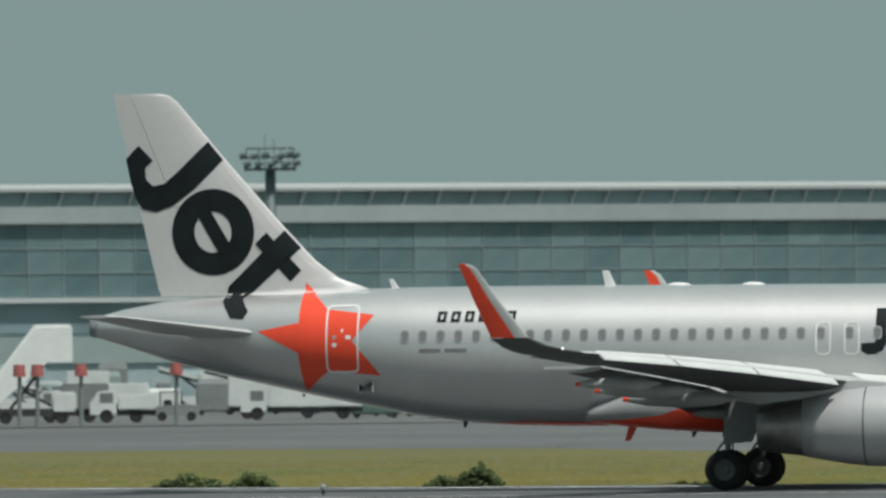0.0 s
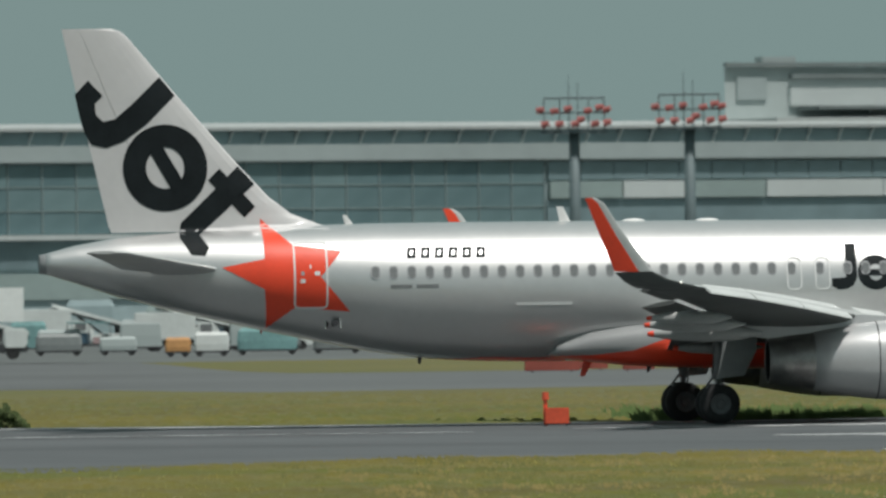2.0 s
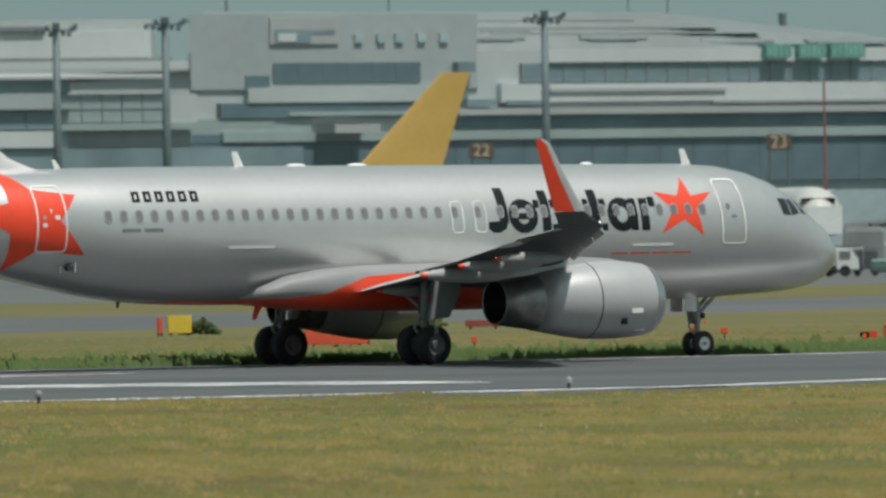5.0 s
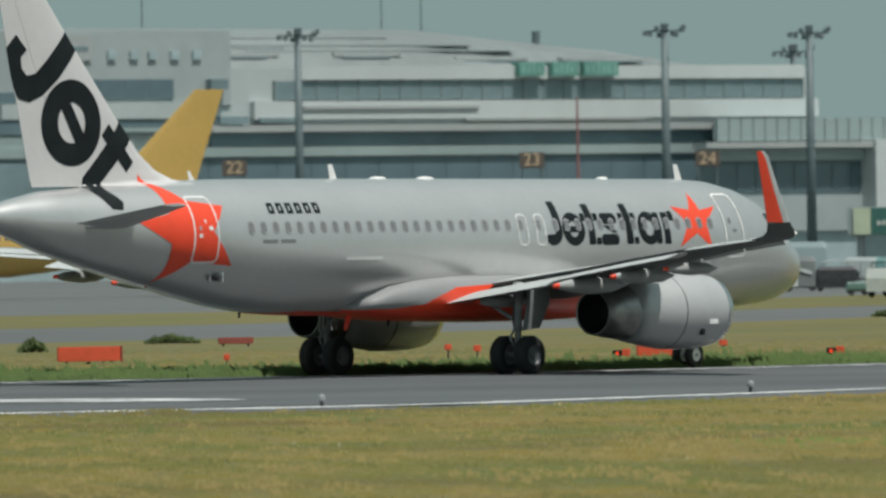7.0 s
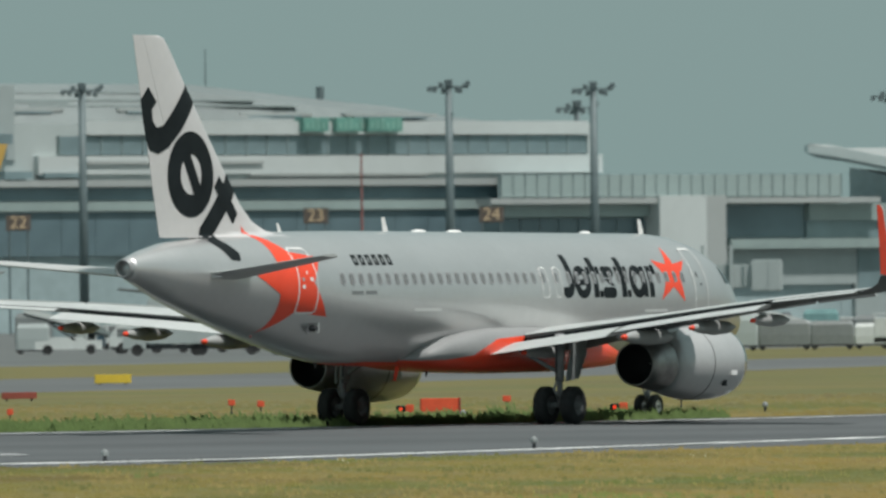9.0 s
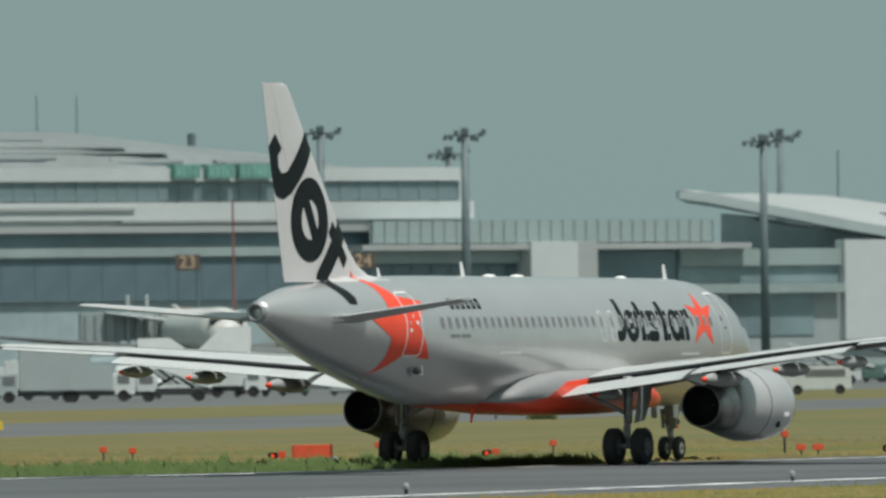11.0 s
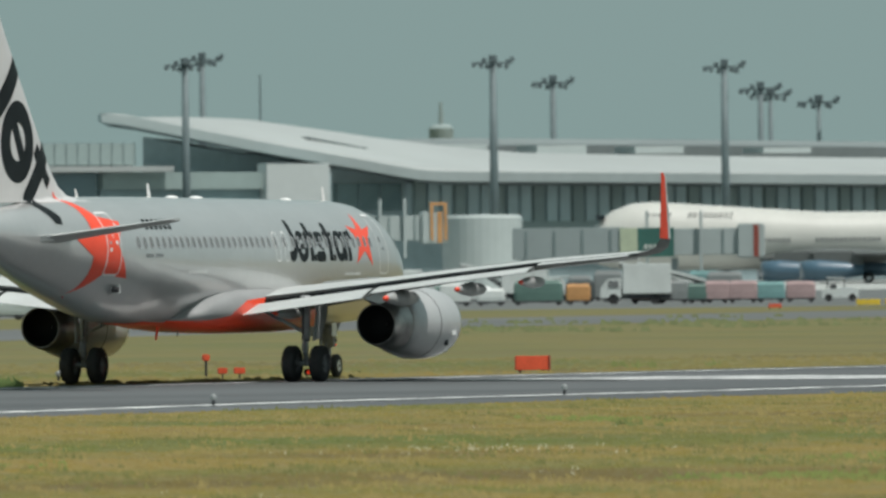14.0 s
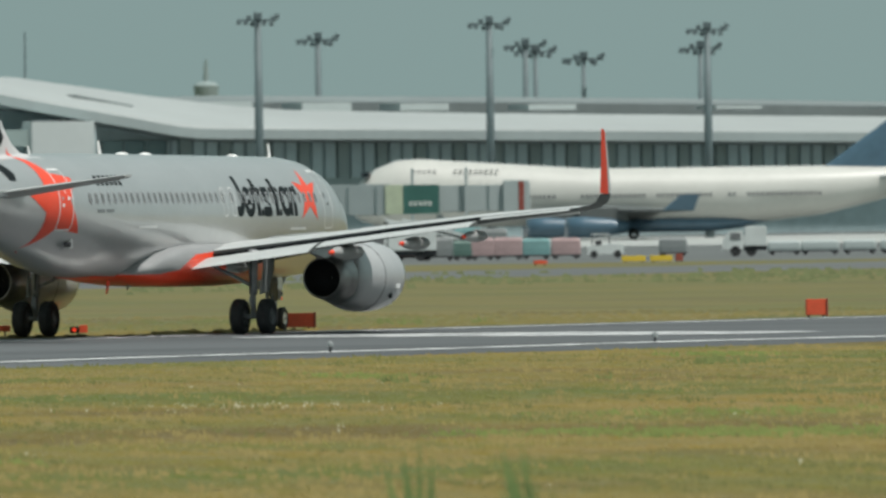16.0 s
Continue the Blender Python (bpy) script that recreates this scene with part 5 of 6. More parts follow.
# ---- parked aircraft ----
def parked_jet(name, label, m, length, r, axis_z, span, paint, engine_paint, tail_paint, hump=0.0, fin_h=9.0, engines=((0.36, 0.33), (0.45, 0.62)), winglet=0.0, sweep=0.62, tip_z=0.05):
    """An airliner at its stand: own space with the nose at the origin, pointing along -x."""
    j = thing(name, label, "airplane", m)
    rings = []
    for k, top, bot, w in ((0, -0.12, -0.16, 0.03), (0.008, 0.18, -0.45, 0.33), (0.025, 0.50, -0.72, 0.62), (0.05, 0.78, -0.90, 0.84), (0.085, 0.97, -0.98, 0.97), (0.12, 1, -1, 1), (0.40, 1, -1, 1), (0.66, 1, -1, 1), (0.78, 0.99, -0.72, 0.88), (0.90, 0.92, -0.10, 0.50), (0.97, 0.80, 0.28, 0.24), (1.0, 0.66, 0.44, 0.09)):
        up = hump * (np.interp(k, (0.01, 0.05, 0.09, 0.26, 0.40), (0, 0.75, 1, 1, 0)))
        rings.append([(k * length, r * w * math.sin(t), axis_z + r * (((top + up) + bot) / 2 + ((top + up) - bot) / 2 * math.cos(t))) for t in np.linspace(0, 2 * math.pi, 29)[:-1]])
    body_j = part("fuselage", loft(rings), paint, j, smooth=True)
    if hump:
        keel = [[(k * length, r * w * math.sin(t), axis_z + r * (zc + hz * math.cos(t))) for t in np.linspace(0, 2 * math.pi, 25)[:-1]] for k, zc, hz, w in ((0.35, -0.93, 0.03, 0.2), (0.40, -0.96, 0.20, 0.6), (0.46, -0.97, 0.30, 0.76), (0.60, -0.97, 0.30, 0.76), (0.645, -0.93, 0.22, 0.6), (0.69, -0.90, 0.03, 0.2))]
        part("keel", loft(keel), NAVY, body_j, "navy blue painted belly", smooth=True)
    n = int(length * 0.66 / 0.55)
    sill, big = (-0.03 * r, 0.10) if hump else (0.22 * r, 0.0)
    rows = boxes(*[(0.12 * length + 0.55 * i, 0.12 * length + 0.55 * i + 0.24 + big, -r * (1.008 if hump else 0.992), -r * 0.94, axis_z + sill, axis_z + sill + 0.30 + big) for i in range(n) if i % 19 not in (10, 11) and i % 31 > 2])
    tagged(part("windows", rows, PORT_GREY, body_j), kind="stuff")
    if hump:
        tagged(part("windows", boxes(*[(0.11 * length + 0.6 * i, 0.11 * length + 0.6 * i + 0.24, -r * 0.84, -r * 0.70, axis_z + 0.95 * r, axis_z + 0.95 * r + 0.24) for i in range(17) if i not in (5, 6, 7)]), PORT_GREY, body_j), kind="stuff")
        part("cockpit_window", boxes((0.026 * length, 0.040 * length, -r * 0.52, r * 0.52, axis_z + 0.80 * r, axis_z + 0.98 * r)), COCKPIT, body_j)
    else:
        part("cockpit_window", boxes((0.030 * length, 0.048 * length, -r * 0.62, r * 0.62, axis_z + 0.36 * r, axis_z + 0.58 * r)), COCKPIT, body_j)
    z0 = axis_z + r * 0.85
    part("tail_fin", loft([rib((x0, 0, z), (x1, 0, z), (0, 1, 0), 0.08) for x0, x1, z in ((0.765 * length, 0.955 * length, z0 - 0.5), (0.80 * length, 0.962 * length, z0 + 0.12 * fin_h), (0.974 * length, 1.022 * length, z0 + fin_h))]), tail_paint, j, "painted tail fin")
    if hump:
        part("fin_flash", loft([rib((x0, 0, z), (x1, 0, z), (0, 1, 0), 0.095) for x0, x1, z in ((0.915 * length, 0.985 * length, z0 + 0.60 * fin_h), (0.952 * length, 1.010 * length, z0 + 0.86 * fin_h))]), TAIL_RED, j, "red painted fin flash")
    for s in (-1, 1):
        part("tailplane", loft([rib((0.865 * length, s * 0.4 * r, axis_z + 0.55 * r), (0.965 * length, s * 0.4 * r, axis_z + 0.55 * r), (0, 0, 1), 0.1), rib((0.97 * length, s * 0.17 * span, axis_z + 0.9 * r), (1.01 * length, s * 0.17 * span, axis_z + 0.9 * r), (0, 0, 1), 0.1)]), FLAP_GREY, j, smooth=False)
        tip = 0.30 * length + 0.5 * span * sweep
        w = part("wing", loft([rib((0.29 * length, s * r * 0.7, axis_z - 0.65 * r), (0.50 * length, s * r * 0.7, axis_z - 0.72 * r), (0, 0, 1), 0.12), rib((0.29 * length + 0.17 * span * sweep, s * 0.17 * span, axis_z - 0.45 * r), (0.52 * length, s * 0.17 * span, axis_z - 0.50 * r), (0, 0, 1), 0.11), rib((tip, s * 0.5 * span, axis_z + tip_z * r), (tip + 0.05 * length, s * 0.5 * span, axis_z + (tip_z - 0.02) * r), (0, 0, 1), 0.10)]), WING_SHADE, j)
        if winglet:
            part("winglet", loft([rib((tip, s * 0.5 * span, axis_z + tip_z * r), (tip + 0.05 * length, s * 0.5 * span, axis_z + (tip_z - 0.02) * r), (0, 1, 0), 0.08), rib((tip + 0.03 * length, s * (0.5 * span + 0.3), axis_z + tip_z * r + winglet), (tip + 0.06 * length, s * (0.5 * span + 0.3), axis_z + tip_z * r + winglet), (0, 1, 0), 0.08)]), engine_paint, w, "dark blue winglet")
        for kx, ky in engines:
            x0, y0 = (0.29 * length + 0.5 * span * ky * sweep) - 0.075 * length, s * 0.5 * span * ky
            er = r * 0.36
            e = part("engine", lathe(((x0 + 0.10 * length, er * 0.5), (x0 + 0.07 * length, er * 0.82), (x0 + 0.03 * length, er * 1.05), (x0, er * 0.95), (x0, er * 0.8), (x0 + 0.02 * length, er * 0.7), (x0 + 0.02 * length, 0.02)), 20, "X", (0, y0, axis_z - 1.05 * r)), engine_paint, j, "podded jet engine", smooth=True)
            part("inlet_lip", lathe(((x0 + 0.004 * length, er * 0.97), (x0 - 0.002 * length, er * 0.88), (x0 + 0.004 * length, er * 0.79)), 20, "X", (0, y0, axis_z - 1.05 * r)), LIP, e, smooth=True)
            part("pylon", boxes((x0 + 0.02 * length, x0 + 0.10 * length, y0 - 0.2, y0 + 0.2, axis_z - 0.85 * r, axis_z - 0.40 * r)), WING_SHADE, e)
    for x, ys in ((0.11, (0,)), (0.47, (-0.55, 0.55))):
        for y in ys:
            leg = part("gear_leg", tubes(((x * length, y * r, 0.6), (x * length, y * r, axis_z - 0.8 * r), 0.18, 0.2)), STRUT, j)
            for dy in (-0.35, 0.35):
                part("wheel", lathe(((-0.2, 0.3), (-0.2, 0.52), (-0.1, 0.6), (0.1, 0.6), (0.2, 0.52), (0.2, 0.3)), 18, "Y", (x * length, y * r + dy, 0.6)), TYRE, leg, smooth=True)
    return j


parked_jet("jumbo_jet", "white four-engined airliner with navy engines, parked at the pier", spot(13.715, 1320, 0), 71, 3.3, 5.0, 62, JET_WHITE, NAVY, NAVY, hump=0.42, fin_h=10.2, engines=((0, 0.38), (0, 0.68)), winglet=1.8, sweep=0.47, tip_z=-0.5)
parked_jet("freighter", "bright yellow cargo airliner parked on the apron", spot(4.19, 880, 0), 46.5, 2.35, 4.0, 42, FREIGHT_YELLOW, FREIGHT_YELLOW, FREIGHT_YELLOW, fin_h=10.0, engines=((0, 0.36),), sweep=0.5)
parked_jet("white_jet", "white airliner parked nose towards the terminal", spot(9.03, 960, 97), 40, 2.3, 4.6, 36, JET_WHITE, JET_WHITE, JET_WHITE, fin_h=0.8, engines=((0, 0.34),), sweep=0.5)


# ---- boarding bridges ----
def bridge(name, az, d, w, z0, z1, turn, ad, cab_mat, label, frame_up=0.0):
    b = thing(name, label, "boarding bridge", spot(az, d, turn))
    t = part("tunnel", boxes((-w / 2, 0, -1.6, 1.6, z0, z1), bevel=0.06), GREY_WALL, b, "grey tunnel section")
    part("tunnel", boxes((0, w / 2, -1.35, 1.35, z0 + 0.25, z1 - 0.2), bevel=0.06), PALE_WALL, b, "pale tunnel section")
    for i in range(8):
        x = -w / 2 + (i + 0.5) * w / 8
        part("rib", boxes((x - 0.1, x + 0.1, -1.68 if x < 0 else -1.42, -1.3, z0 + 0.3, z1 - 0.3)), MULLION, b)
    c = part("cab", boxes((w / 2, w / 2 + 2.6, -1.8, 1.8, z0 - 0.1, z1 + 0.2), bevel=0.15), PALE_WALL, b, "pale docking cab")
    for y in (-1.85, 1.75):
        part("bumper", boxes((w / 2 + 1.6, w / 2 + 2.1, y, y + 0.1, z0, z1 + 0.1)), cab_mat, c)
    for x in (w * 0.22, -w * 0.40):
        part("support", boxes((x - 0.3, x + 0.3, -0.9, 0.9, 0, z0)), GREY_WALL, b, "grey support leg")
    for x in (w * 0.10, w * 0.34):
        part("lift_post", boxes((x - 0.14, x + 0.14, -1.75, -1.5, z0 - 1.5, z1 + 1.5)), PALE_WALL, b)
    if frame_up:
        part("cab_frame", boxes((w / 2 + 0.9, w / 2 + 1.2, -1.95, -1.7, z0 + 0.3, z1 + frame_up), (w / 2 + 2.3, w / 2 + 2.6, -1.95, -1.7, z0 + 0.3, z1 + frame_up - 0.2), (w / 2 + 0.9, w / 2 + 2.6, -1.94, -1.71, z1 + frame_up - 0.3, z1 + frame_up - 0.02)), cab_mat, c, "orange cab frame")
    if ad:
        a = part("panel", boxes((ad[1] * w, ad[2] * w, -1.78, -1.62, z0 + 0.1, z1 - 0.1)), AD_GREEN, b, "dark green panel with pale marks")
        for i in range(5):
            part("marking_bar", boxes(((ad[1] + ad[2]) / 2 * w - 1.15 + 0.46 * i, (ad[1] + ad[2]) / 2 * w - 1.15 + 0.46 * i + 0.30, -1.82, -1.78, z0 + 0.9, z0 + 1.3)), LETTER_PALE, a)
        part("panel", boxes((ad[0] * w, ad[1] * w - 0.05, -1.78, -1.62, z0 + 0.1, z1 - 0.1)), AD_PALE, b, "pale green panel")
    return b


bridge("boarding_bridge", 12.65, 1150, 10.4, 5.1, 8.1, 4, (-0.49, -0.37, -0.11), CRATE_ORANGE, "grey boarding bridge with green panel and orange-edged cab", 1.1)
bridge("boarding_bridge", 13.94, 1095, 21.6, 3.35, 6.35, -2, (-0.02, 0.06, 0.22), SIGN_DARK, "grey boarding bridge with green panel beside the white jumbo")
bridge("boarding_bridge", 10.72, 1000, 10.5, 3.9, 6.4, -5, (-0.45, -0.30, 0.02), PALE_WALL, "pale boarding bridge with green panel")
bridge("boarding_bridge", 8.48, 1000, 7.0, 3.9, 6.7, 3, None, CRATE_ORANGE, "grey boarding bridge with orange-edged cab", 0.3)
rot = thing("bridge_rotunda", "white round rotunda of a boarding bridge", "rotunda", spot(13.22, 1165))
part("drum", lathe(((0, 4.1), (7.6, 4.1), (7.9, 3.9), (7.95, 0.1)), 32, "Z"), PALE_WALL, rot, smooth=False)
part("lift_tower", boxes((4.4, 6.8, -1.5, 1.5, 0, 6.5), bevel=0.05), GREY_WALL, rot, "grey lift tower")
part("link", boxes((6.8, 16, -1.4, 1.4, 3.4, 6.0), bevel=0.05), GREY_WALL, rot, "grey linking tunnel")


# ---- ground vehicles ----
def wheels_under(parent, xs, half, r=0.42):
    for x in xs:
        for y in (-half, half):
            part("wheel", lathe(((-0.10, 0.02), (-0.13, 0.5 * r), (-0.14, 0.85 * r), (-0.08, r), (0.08, r), (0.14, 0.85 * r), (0.13, 0.5 * r), (0.10, 0.02)), 14, "Y", (x, y, r)), TYRE, parent)


def truck(m, label, length=6.0, box_h=2.3, paint=TRUCK_WHITE, cab_paint=TRUCK_WHITE, name="service_truck"):
    t = thing(name, label, "truck", m)
    part("chassis", boxes((-length / 2, length / 2, -0.9, 0.9, 0.45, 0.75)), DARK_METAL, t)
    part("box_body", boxes((-length / 2, length / 2 - 1.7, -1.15, 1.15, 0.78, 0.78 + box_h), bevel=0.06), paint, t)
    cab = part("cab", loft([[(length / 2 - 1.6, y, z) for y, z in ((-1.0, 0.5), (1.0, 0.5), (1.0, 2.0), (-1.0, 2.0))], [(length / 2 - 0.5, y, z) for y, z in ((-1.0, 0.5), (1.0, 0.5), (1.0, 1.9), (-1.0, 1.9))], [(length / 2, y, z) for y, z in ((-0.95, 0.5), (0.95, 0.5), (0.95, 1.2), (-0.95, 1.2))]]), cab_paint, t)
    part("side_window", boxes((length / 2 - 1.4, length / 2 - 0.6, -1.03, 1.03, 1.25, 1.8)), PORT_GREY, cab)
    wheels_under(t, (-length / 2 + 1.2, length / 2 - 1.0), 0.9)
    return t


def stair_truck(m, label, h=3.4, covered=False):
    t = thing("stair_truck", label, "truck", m)
    part("chassis", boxes((-2.6, 2.6, -0.9, 0.9, 0.45, 0.9)), DARK_METAL, t)
    part("cab", boxes((-2.6, -1.1, -1.0, 1.0, 0.6, 1.9), bevel=0.12), TRUCK_WHITE, t, "white driver's cab")
    part("cab_window", boxes((-2.3, -1.4, -1.03, -0.9, 1.25, 1.75)), PORT_GREY, t)
    part("stairs", prism(((2.6, 0.7), (2.6, 1.4), (-0.4, h - 0.2), (-2.4, h - 0.2), (-2.4, h - 0.5), (-0.6, h - 0.5)), 1, -0.8, 0.8), TRUCK_GREY, t, "grey stair flight")
    for y in (-0.9, 0.82):
        part("side_panel", prism(((2.6, 0.8), (2.6, 2.3), (-0.2, h + 1.1), (-2.4, h + 1.1), (-2.4, h - 1.0), (-0.9, h - 1.0)), 1, y, y + 0.08), STAIR_WHITE, t, "white stair side panel")
    if covered:
        part("canopy", prism(((2.5, 1.0), (2.5, 2.6), (-0.1, h + 1.3), (-2.3, h + 1.3), (-2.3, h - 0.9), (-0.8, h - 0.9)), 1, -0.80, 0.80), STAIR_WHITE, t, "white covered stairway")
        for x in (-1.9, -0.9):
            part("canopy_window", boxes((x - 0.2, x + 0.2, -0.95, -0.86, h - 0.2, h + 0.5)), PORT_GREY, t)
    part("lift_frame", tubes(((1.4, 0, 0.9), (-1.2, 0, h - 0.5), 0.10, 0.10), ((-1.4, 0, 0.9), (0.6, 0, 2.0), 0.10, 0.10)), DARK_METAL, t)
    wheels_under(t, (-1.7, 1.7), 0.85)
    return t


def dolly(m, label, paint, w=2.0, h=1.5):
    t = thing("cargo_dolly", label, "cargo dolly", m)
    part("deck", boxes((-w / 2, w / 2, -0.8, 0.8, 0.22, 0.33)), DARK_METAL, t)
    part("load", loft([[(x * w / 2 * k, y * 0.82 * k, z) for x, y in ((-1, -0.9), (-0.9, -1), (0.9, -1), (1, -0.9), (1, 0.9), (0.9, 1), (-0.9, 1), (-1, 0.9))] for z, k in ((0.34, 0.97), (h * 0.5, 1.0), (h * 0.86, 0.97), (h, 0.82))]), paint, t, "covered load")
    wheels_under(t, (-w / 2 + 0.35, w / 2 - 0.35), 0.65, 0.22)
    return t


def tug(m, label, paint=TRUCK_WHITE):
    t = thing("baggage_tug", label, "tug", m)
    part("body", prism(((-1.4, 0.3), (1.4, 0.3), (1.4, 0.95), (0.5, 1.05), (-1.4, 0.9)), 1, -0.7, 0.7), paint, t)
    part("canopy", boxes((-1.1, 0.35, -0.65, 0.65, 1.75, 1.85), bevel=0.03), paint, t)
    part("canopy_posts", tubes(((-1.0, -0.6, 0.9), (-1.0, -0.6, 1.8), 0.04, 0.04), ((-1.0, 0.6, 0.9), (-1.0, 0.6, 1.8), 0.04, 0.04), ((0.3, -0.6, 1.0), (0.3, -0.6, 1.8), 0.04, 0.04), ((0.3, 0.6, 1.0), (0.3, 0.6, 1.8), 0.04, 0.04)), DARK_METAL, t)
    part("seat", boxes((-0.8, -0.3, -0.4, 0.4, 0.9, 1.3), bevel=0.05), DARK_METAL, t)
    wheels_under(t, (-0.9, 0.9), 0.6, 0.30)
    return t


def belt_loader(m, label):
    t = thing("belt_loader", label, "belt loader", m)
    part("body", prism(((-2.4, 0.35), (2.4, 0.35), (2.4, 0.9), (1.2, 1.0), (-2.4, 1.0)), 1, -0.8, 0.8), TRUCK_WHITE, t)
    part("conveyor", prism(((-3.4, 1.0), (-3.4, 1.25), (3.2, 3.05), (3.2, 2.8)), 1, -0.45, 0.45), CRATE_DARK, t, "dark conveyor belt")
    for y in (-0.55, 0.47):
        part("side_rail", prism(((-3.4, 1.2), (-3.4, 1.45), (3.2, 3.25), (3.2, 3.0)), 1, y, y + 0.08), TRUCK_WHITE, t, "white conveyor rail")
    part("lift_arm", tubes(((-0.6, 0, 0.9), (1.4, 0, 2.35), 0.09, 0.09)), DARK_METAL, t)
    part("seat", boxes((-1.9, -1.4, -0.75, -0.3, 1.0, 1.55), bevel=0.04), DARK_METAL, t)
    wheels_under(t, (-1.6, 1.5), 0.7, 0.36)
    return t


def cart(m, label, paint):
    """A roofed baggage cart with bags."""
    t = thing("baggage_cart", label, "baggage cart", m)
    part("deck", boxes((-1.5, 1.5, -0.75, 0.75, 0.42, 0.55)), DARK_METAL, t)
    part("roof", boxes((-1.5, 1.5, -0.8, 0.8, 1.95, 2.05), bevel=0.02), paint, t)
    for x in (-1.45, 0.0, 1.45):
        for y in (-0.7, 0.7):
            part("post", boxes((x - 0.04, x + 0.04, y - 0.04, y + 0.04, 0.55, 1.95)), TRUCK_GREY, t)
    for k, (x0, x1, h, mat) in enumerate(((-1.35, -0.7, 0.55, CRATE_DARK), (-0.6, 0.1, 0.75, NAVY), (0.25, 0.75, 0.45, CRATE_PINK), (0.85, 1.35, 0.65, CRATE_DARK))):
        part("bag", boxes((x0, x1, -0.5, 0.4, 0.56, 0.56 + h), bevel=0.05), mat, t)
    wheels_under(t, (-1.0, 1.0), 0.6, 0.24)
    return t


def van(m, label, paint=TRUCK_WHITE):
    t = thing("van", label, "van", m)
    part("body", prism(((-2.1, 0.35), (2.1, 0.35), (2.15, 0.95), (1.55, 1.1), (1.0, 1.8), (-1.95, 1.85), (-2.1, 1.2)), 1, -0.85, 0.85), paint, t)
    part("windows", boxes((-1.7, 0.9, -0.87, 0.87, 1.15, 1.62)), PORT_GREY, t)
    for y in (-0.6, 0.6):
        part("headlamp", boxes((2.10, 2.18, y - 0.15, y + 0.15, 0.7, 0.9)), LETTER_PALE, t)
    wheels_under(t, (-1.35, 1.4), 0.75, 0.33)
    return t


stair_truck(spot(-2.07, 690, 180), "white covered passenger stair truck on the apron", 4.7, True)
truck(spot(-1.88, 698, 180), "white tank truck standing beside a stair truck", 4.6, 1.6, TRUCK_GREY)
truck(spot(-1.62, 690, 180), "white service truck on the apron", 4.0, 0.9)
tug(spot(-1.35, 700), "pale baggage tug on the apron", TRUCK_GREY)
truck(spot(-0.85, 715), "white box truck on the apron", 6.0, 1.9)
dolly(spot(-0.35, 708), "covered cargo dolly behind the taxiway", TRUCK_GREEN, 3.0, 1.3)
truck(spot(-0.72, 700, 180), "white flatbed truck with pale load", 7.5, 1.6)
dolly(spot(-0.23, 722), "tall teal covered cargo dolly", CRATE_TEAL, 2.0, 3.3)
dolly(spot(-0.42, 730), "tall grey covered cargo dolly", TRUCK_GREY, 2.6, 3.0)
stair_truck(spot(0.08, 700, 180), "white passenger stair truck standing on the apron", 3.3)
for az, d, mat, w, h in ((0.45, 730, TRUCK_GREY, 3.0, 1.4), (0.75, 725, PALE_WALL, 2.4, 1.2), (1.05, 702, CRATE_ORANGE, 1.6, 1.2), (1.22, 705, TRUCK_WHITE, 2.2, 1.5), (1.50, 712, CRATE_TEAL, 3.8, 1.7), (1.85, 715, TRUCK_GREY, 3.0, 1.6), (2.2, 718, CRATE_DARK, 3.2, 1.3), (2.6, 722, TRUCK_GREY, 3.6, 1.5)):
    dolly(spot(az, d), "covered cargo dolly standing on the apron", mat, w, h)
for az, el in ((-2.14, 0.16), (-2.05, 0.16), (-1.83, 0.16), (-1.35, 0.16)):
    m = thing("marker_post", "grey post with red lamp head on the apron", "marker post", spot(az, 660))
    part("post", tubes(((0, 0, 0), (0, 0, 3.0), 0.14, 0.12)), TRUCK_GREY, m)
    part("lamp_head", tubes(((0, 0, 2.9), (0, 0, 3.6), 0.40, 0.34)), LAMP_RED, m, "red lamp head")
stair_truck(spot(8.98, 850, 180), "white passenger stair truck beside the parked jet", 4.0)
truck(spot(8.09, 780, 180), "grey high-loader truck on the apron", 6.6, 3.1, PALE_WALL, PALE_WALL)
truck(spot(8.35, 780), "pale grey box truck on the apron", 6.0, 1.7, PALE_WALL)
stair_truck(spot(8.75, 770), "grey stair truck on the apron", 3.2)
van(spot(10.62, 730, 70), "white minivan with lamps lit", TRUCK_WHITE)
for az, mat, w, h in ((10.80, PALE_WALL, 3.0, 1.2), (10.46, TRUCK_GREEN, 1.6, 0.9), (10.95, PALE_WALL, 2.6, 2.3), (11.18, TRUCK_GREY, 3.6, 2.0), (11.42, TRUCK_GREY, 3.0, 1.9), (11.62, TRUCK_WHITE, 2.4, 1.7)):
    dolly(spot(az, 752), "pale covered cargo dolly near the boarding bridge", mat, w, h)
van(spot(12.00, 740, 180), "white pickup van on the apron", TRUCK_WHITE)
truck(spot(11.77, 745), "white service truck on the apron", 3.6, 1.3)
truck(spot(13.99, 868, 180), "white catering truck standing on the apron", 5.4, 2.3, TRUCK_WHITE)
tug(spot(12.45, 868), "white baggage tug on the apron")
van(spot(12.71, 870, 180), "white service van on the apron")
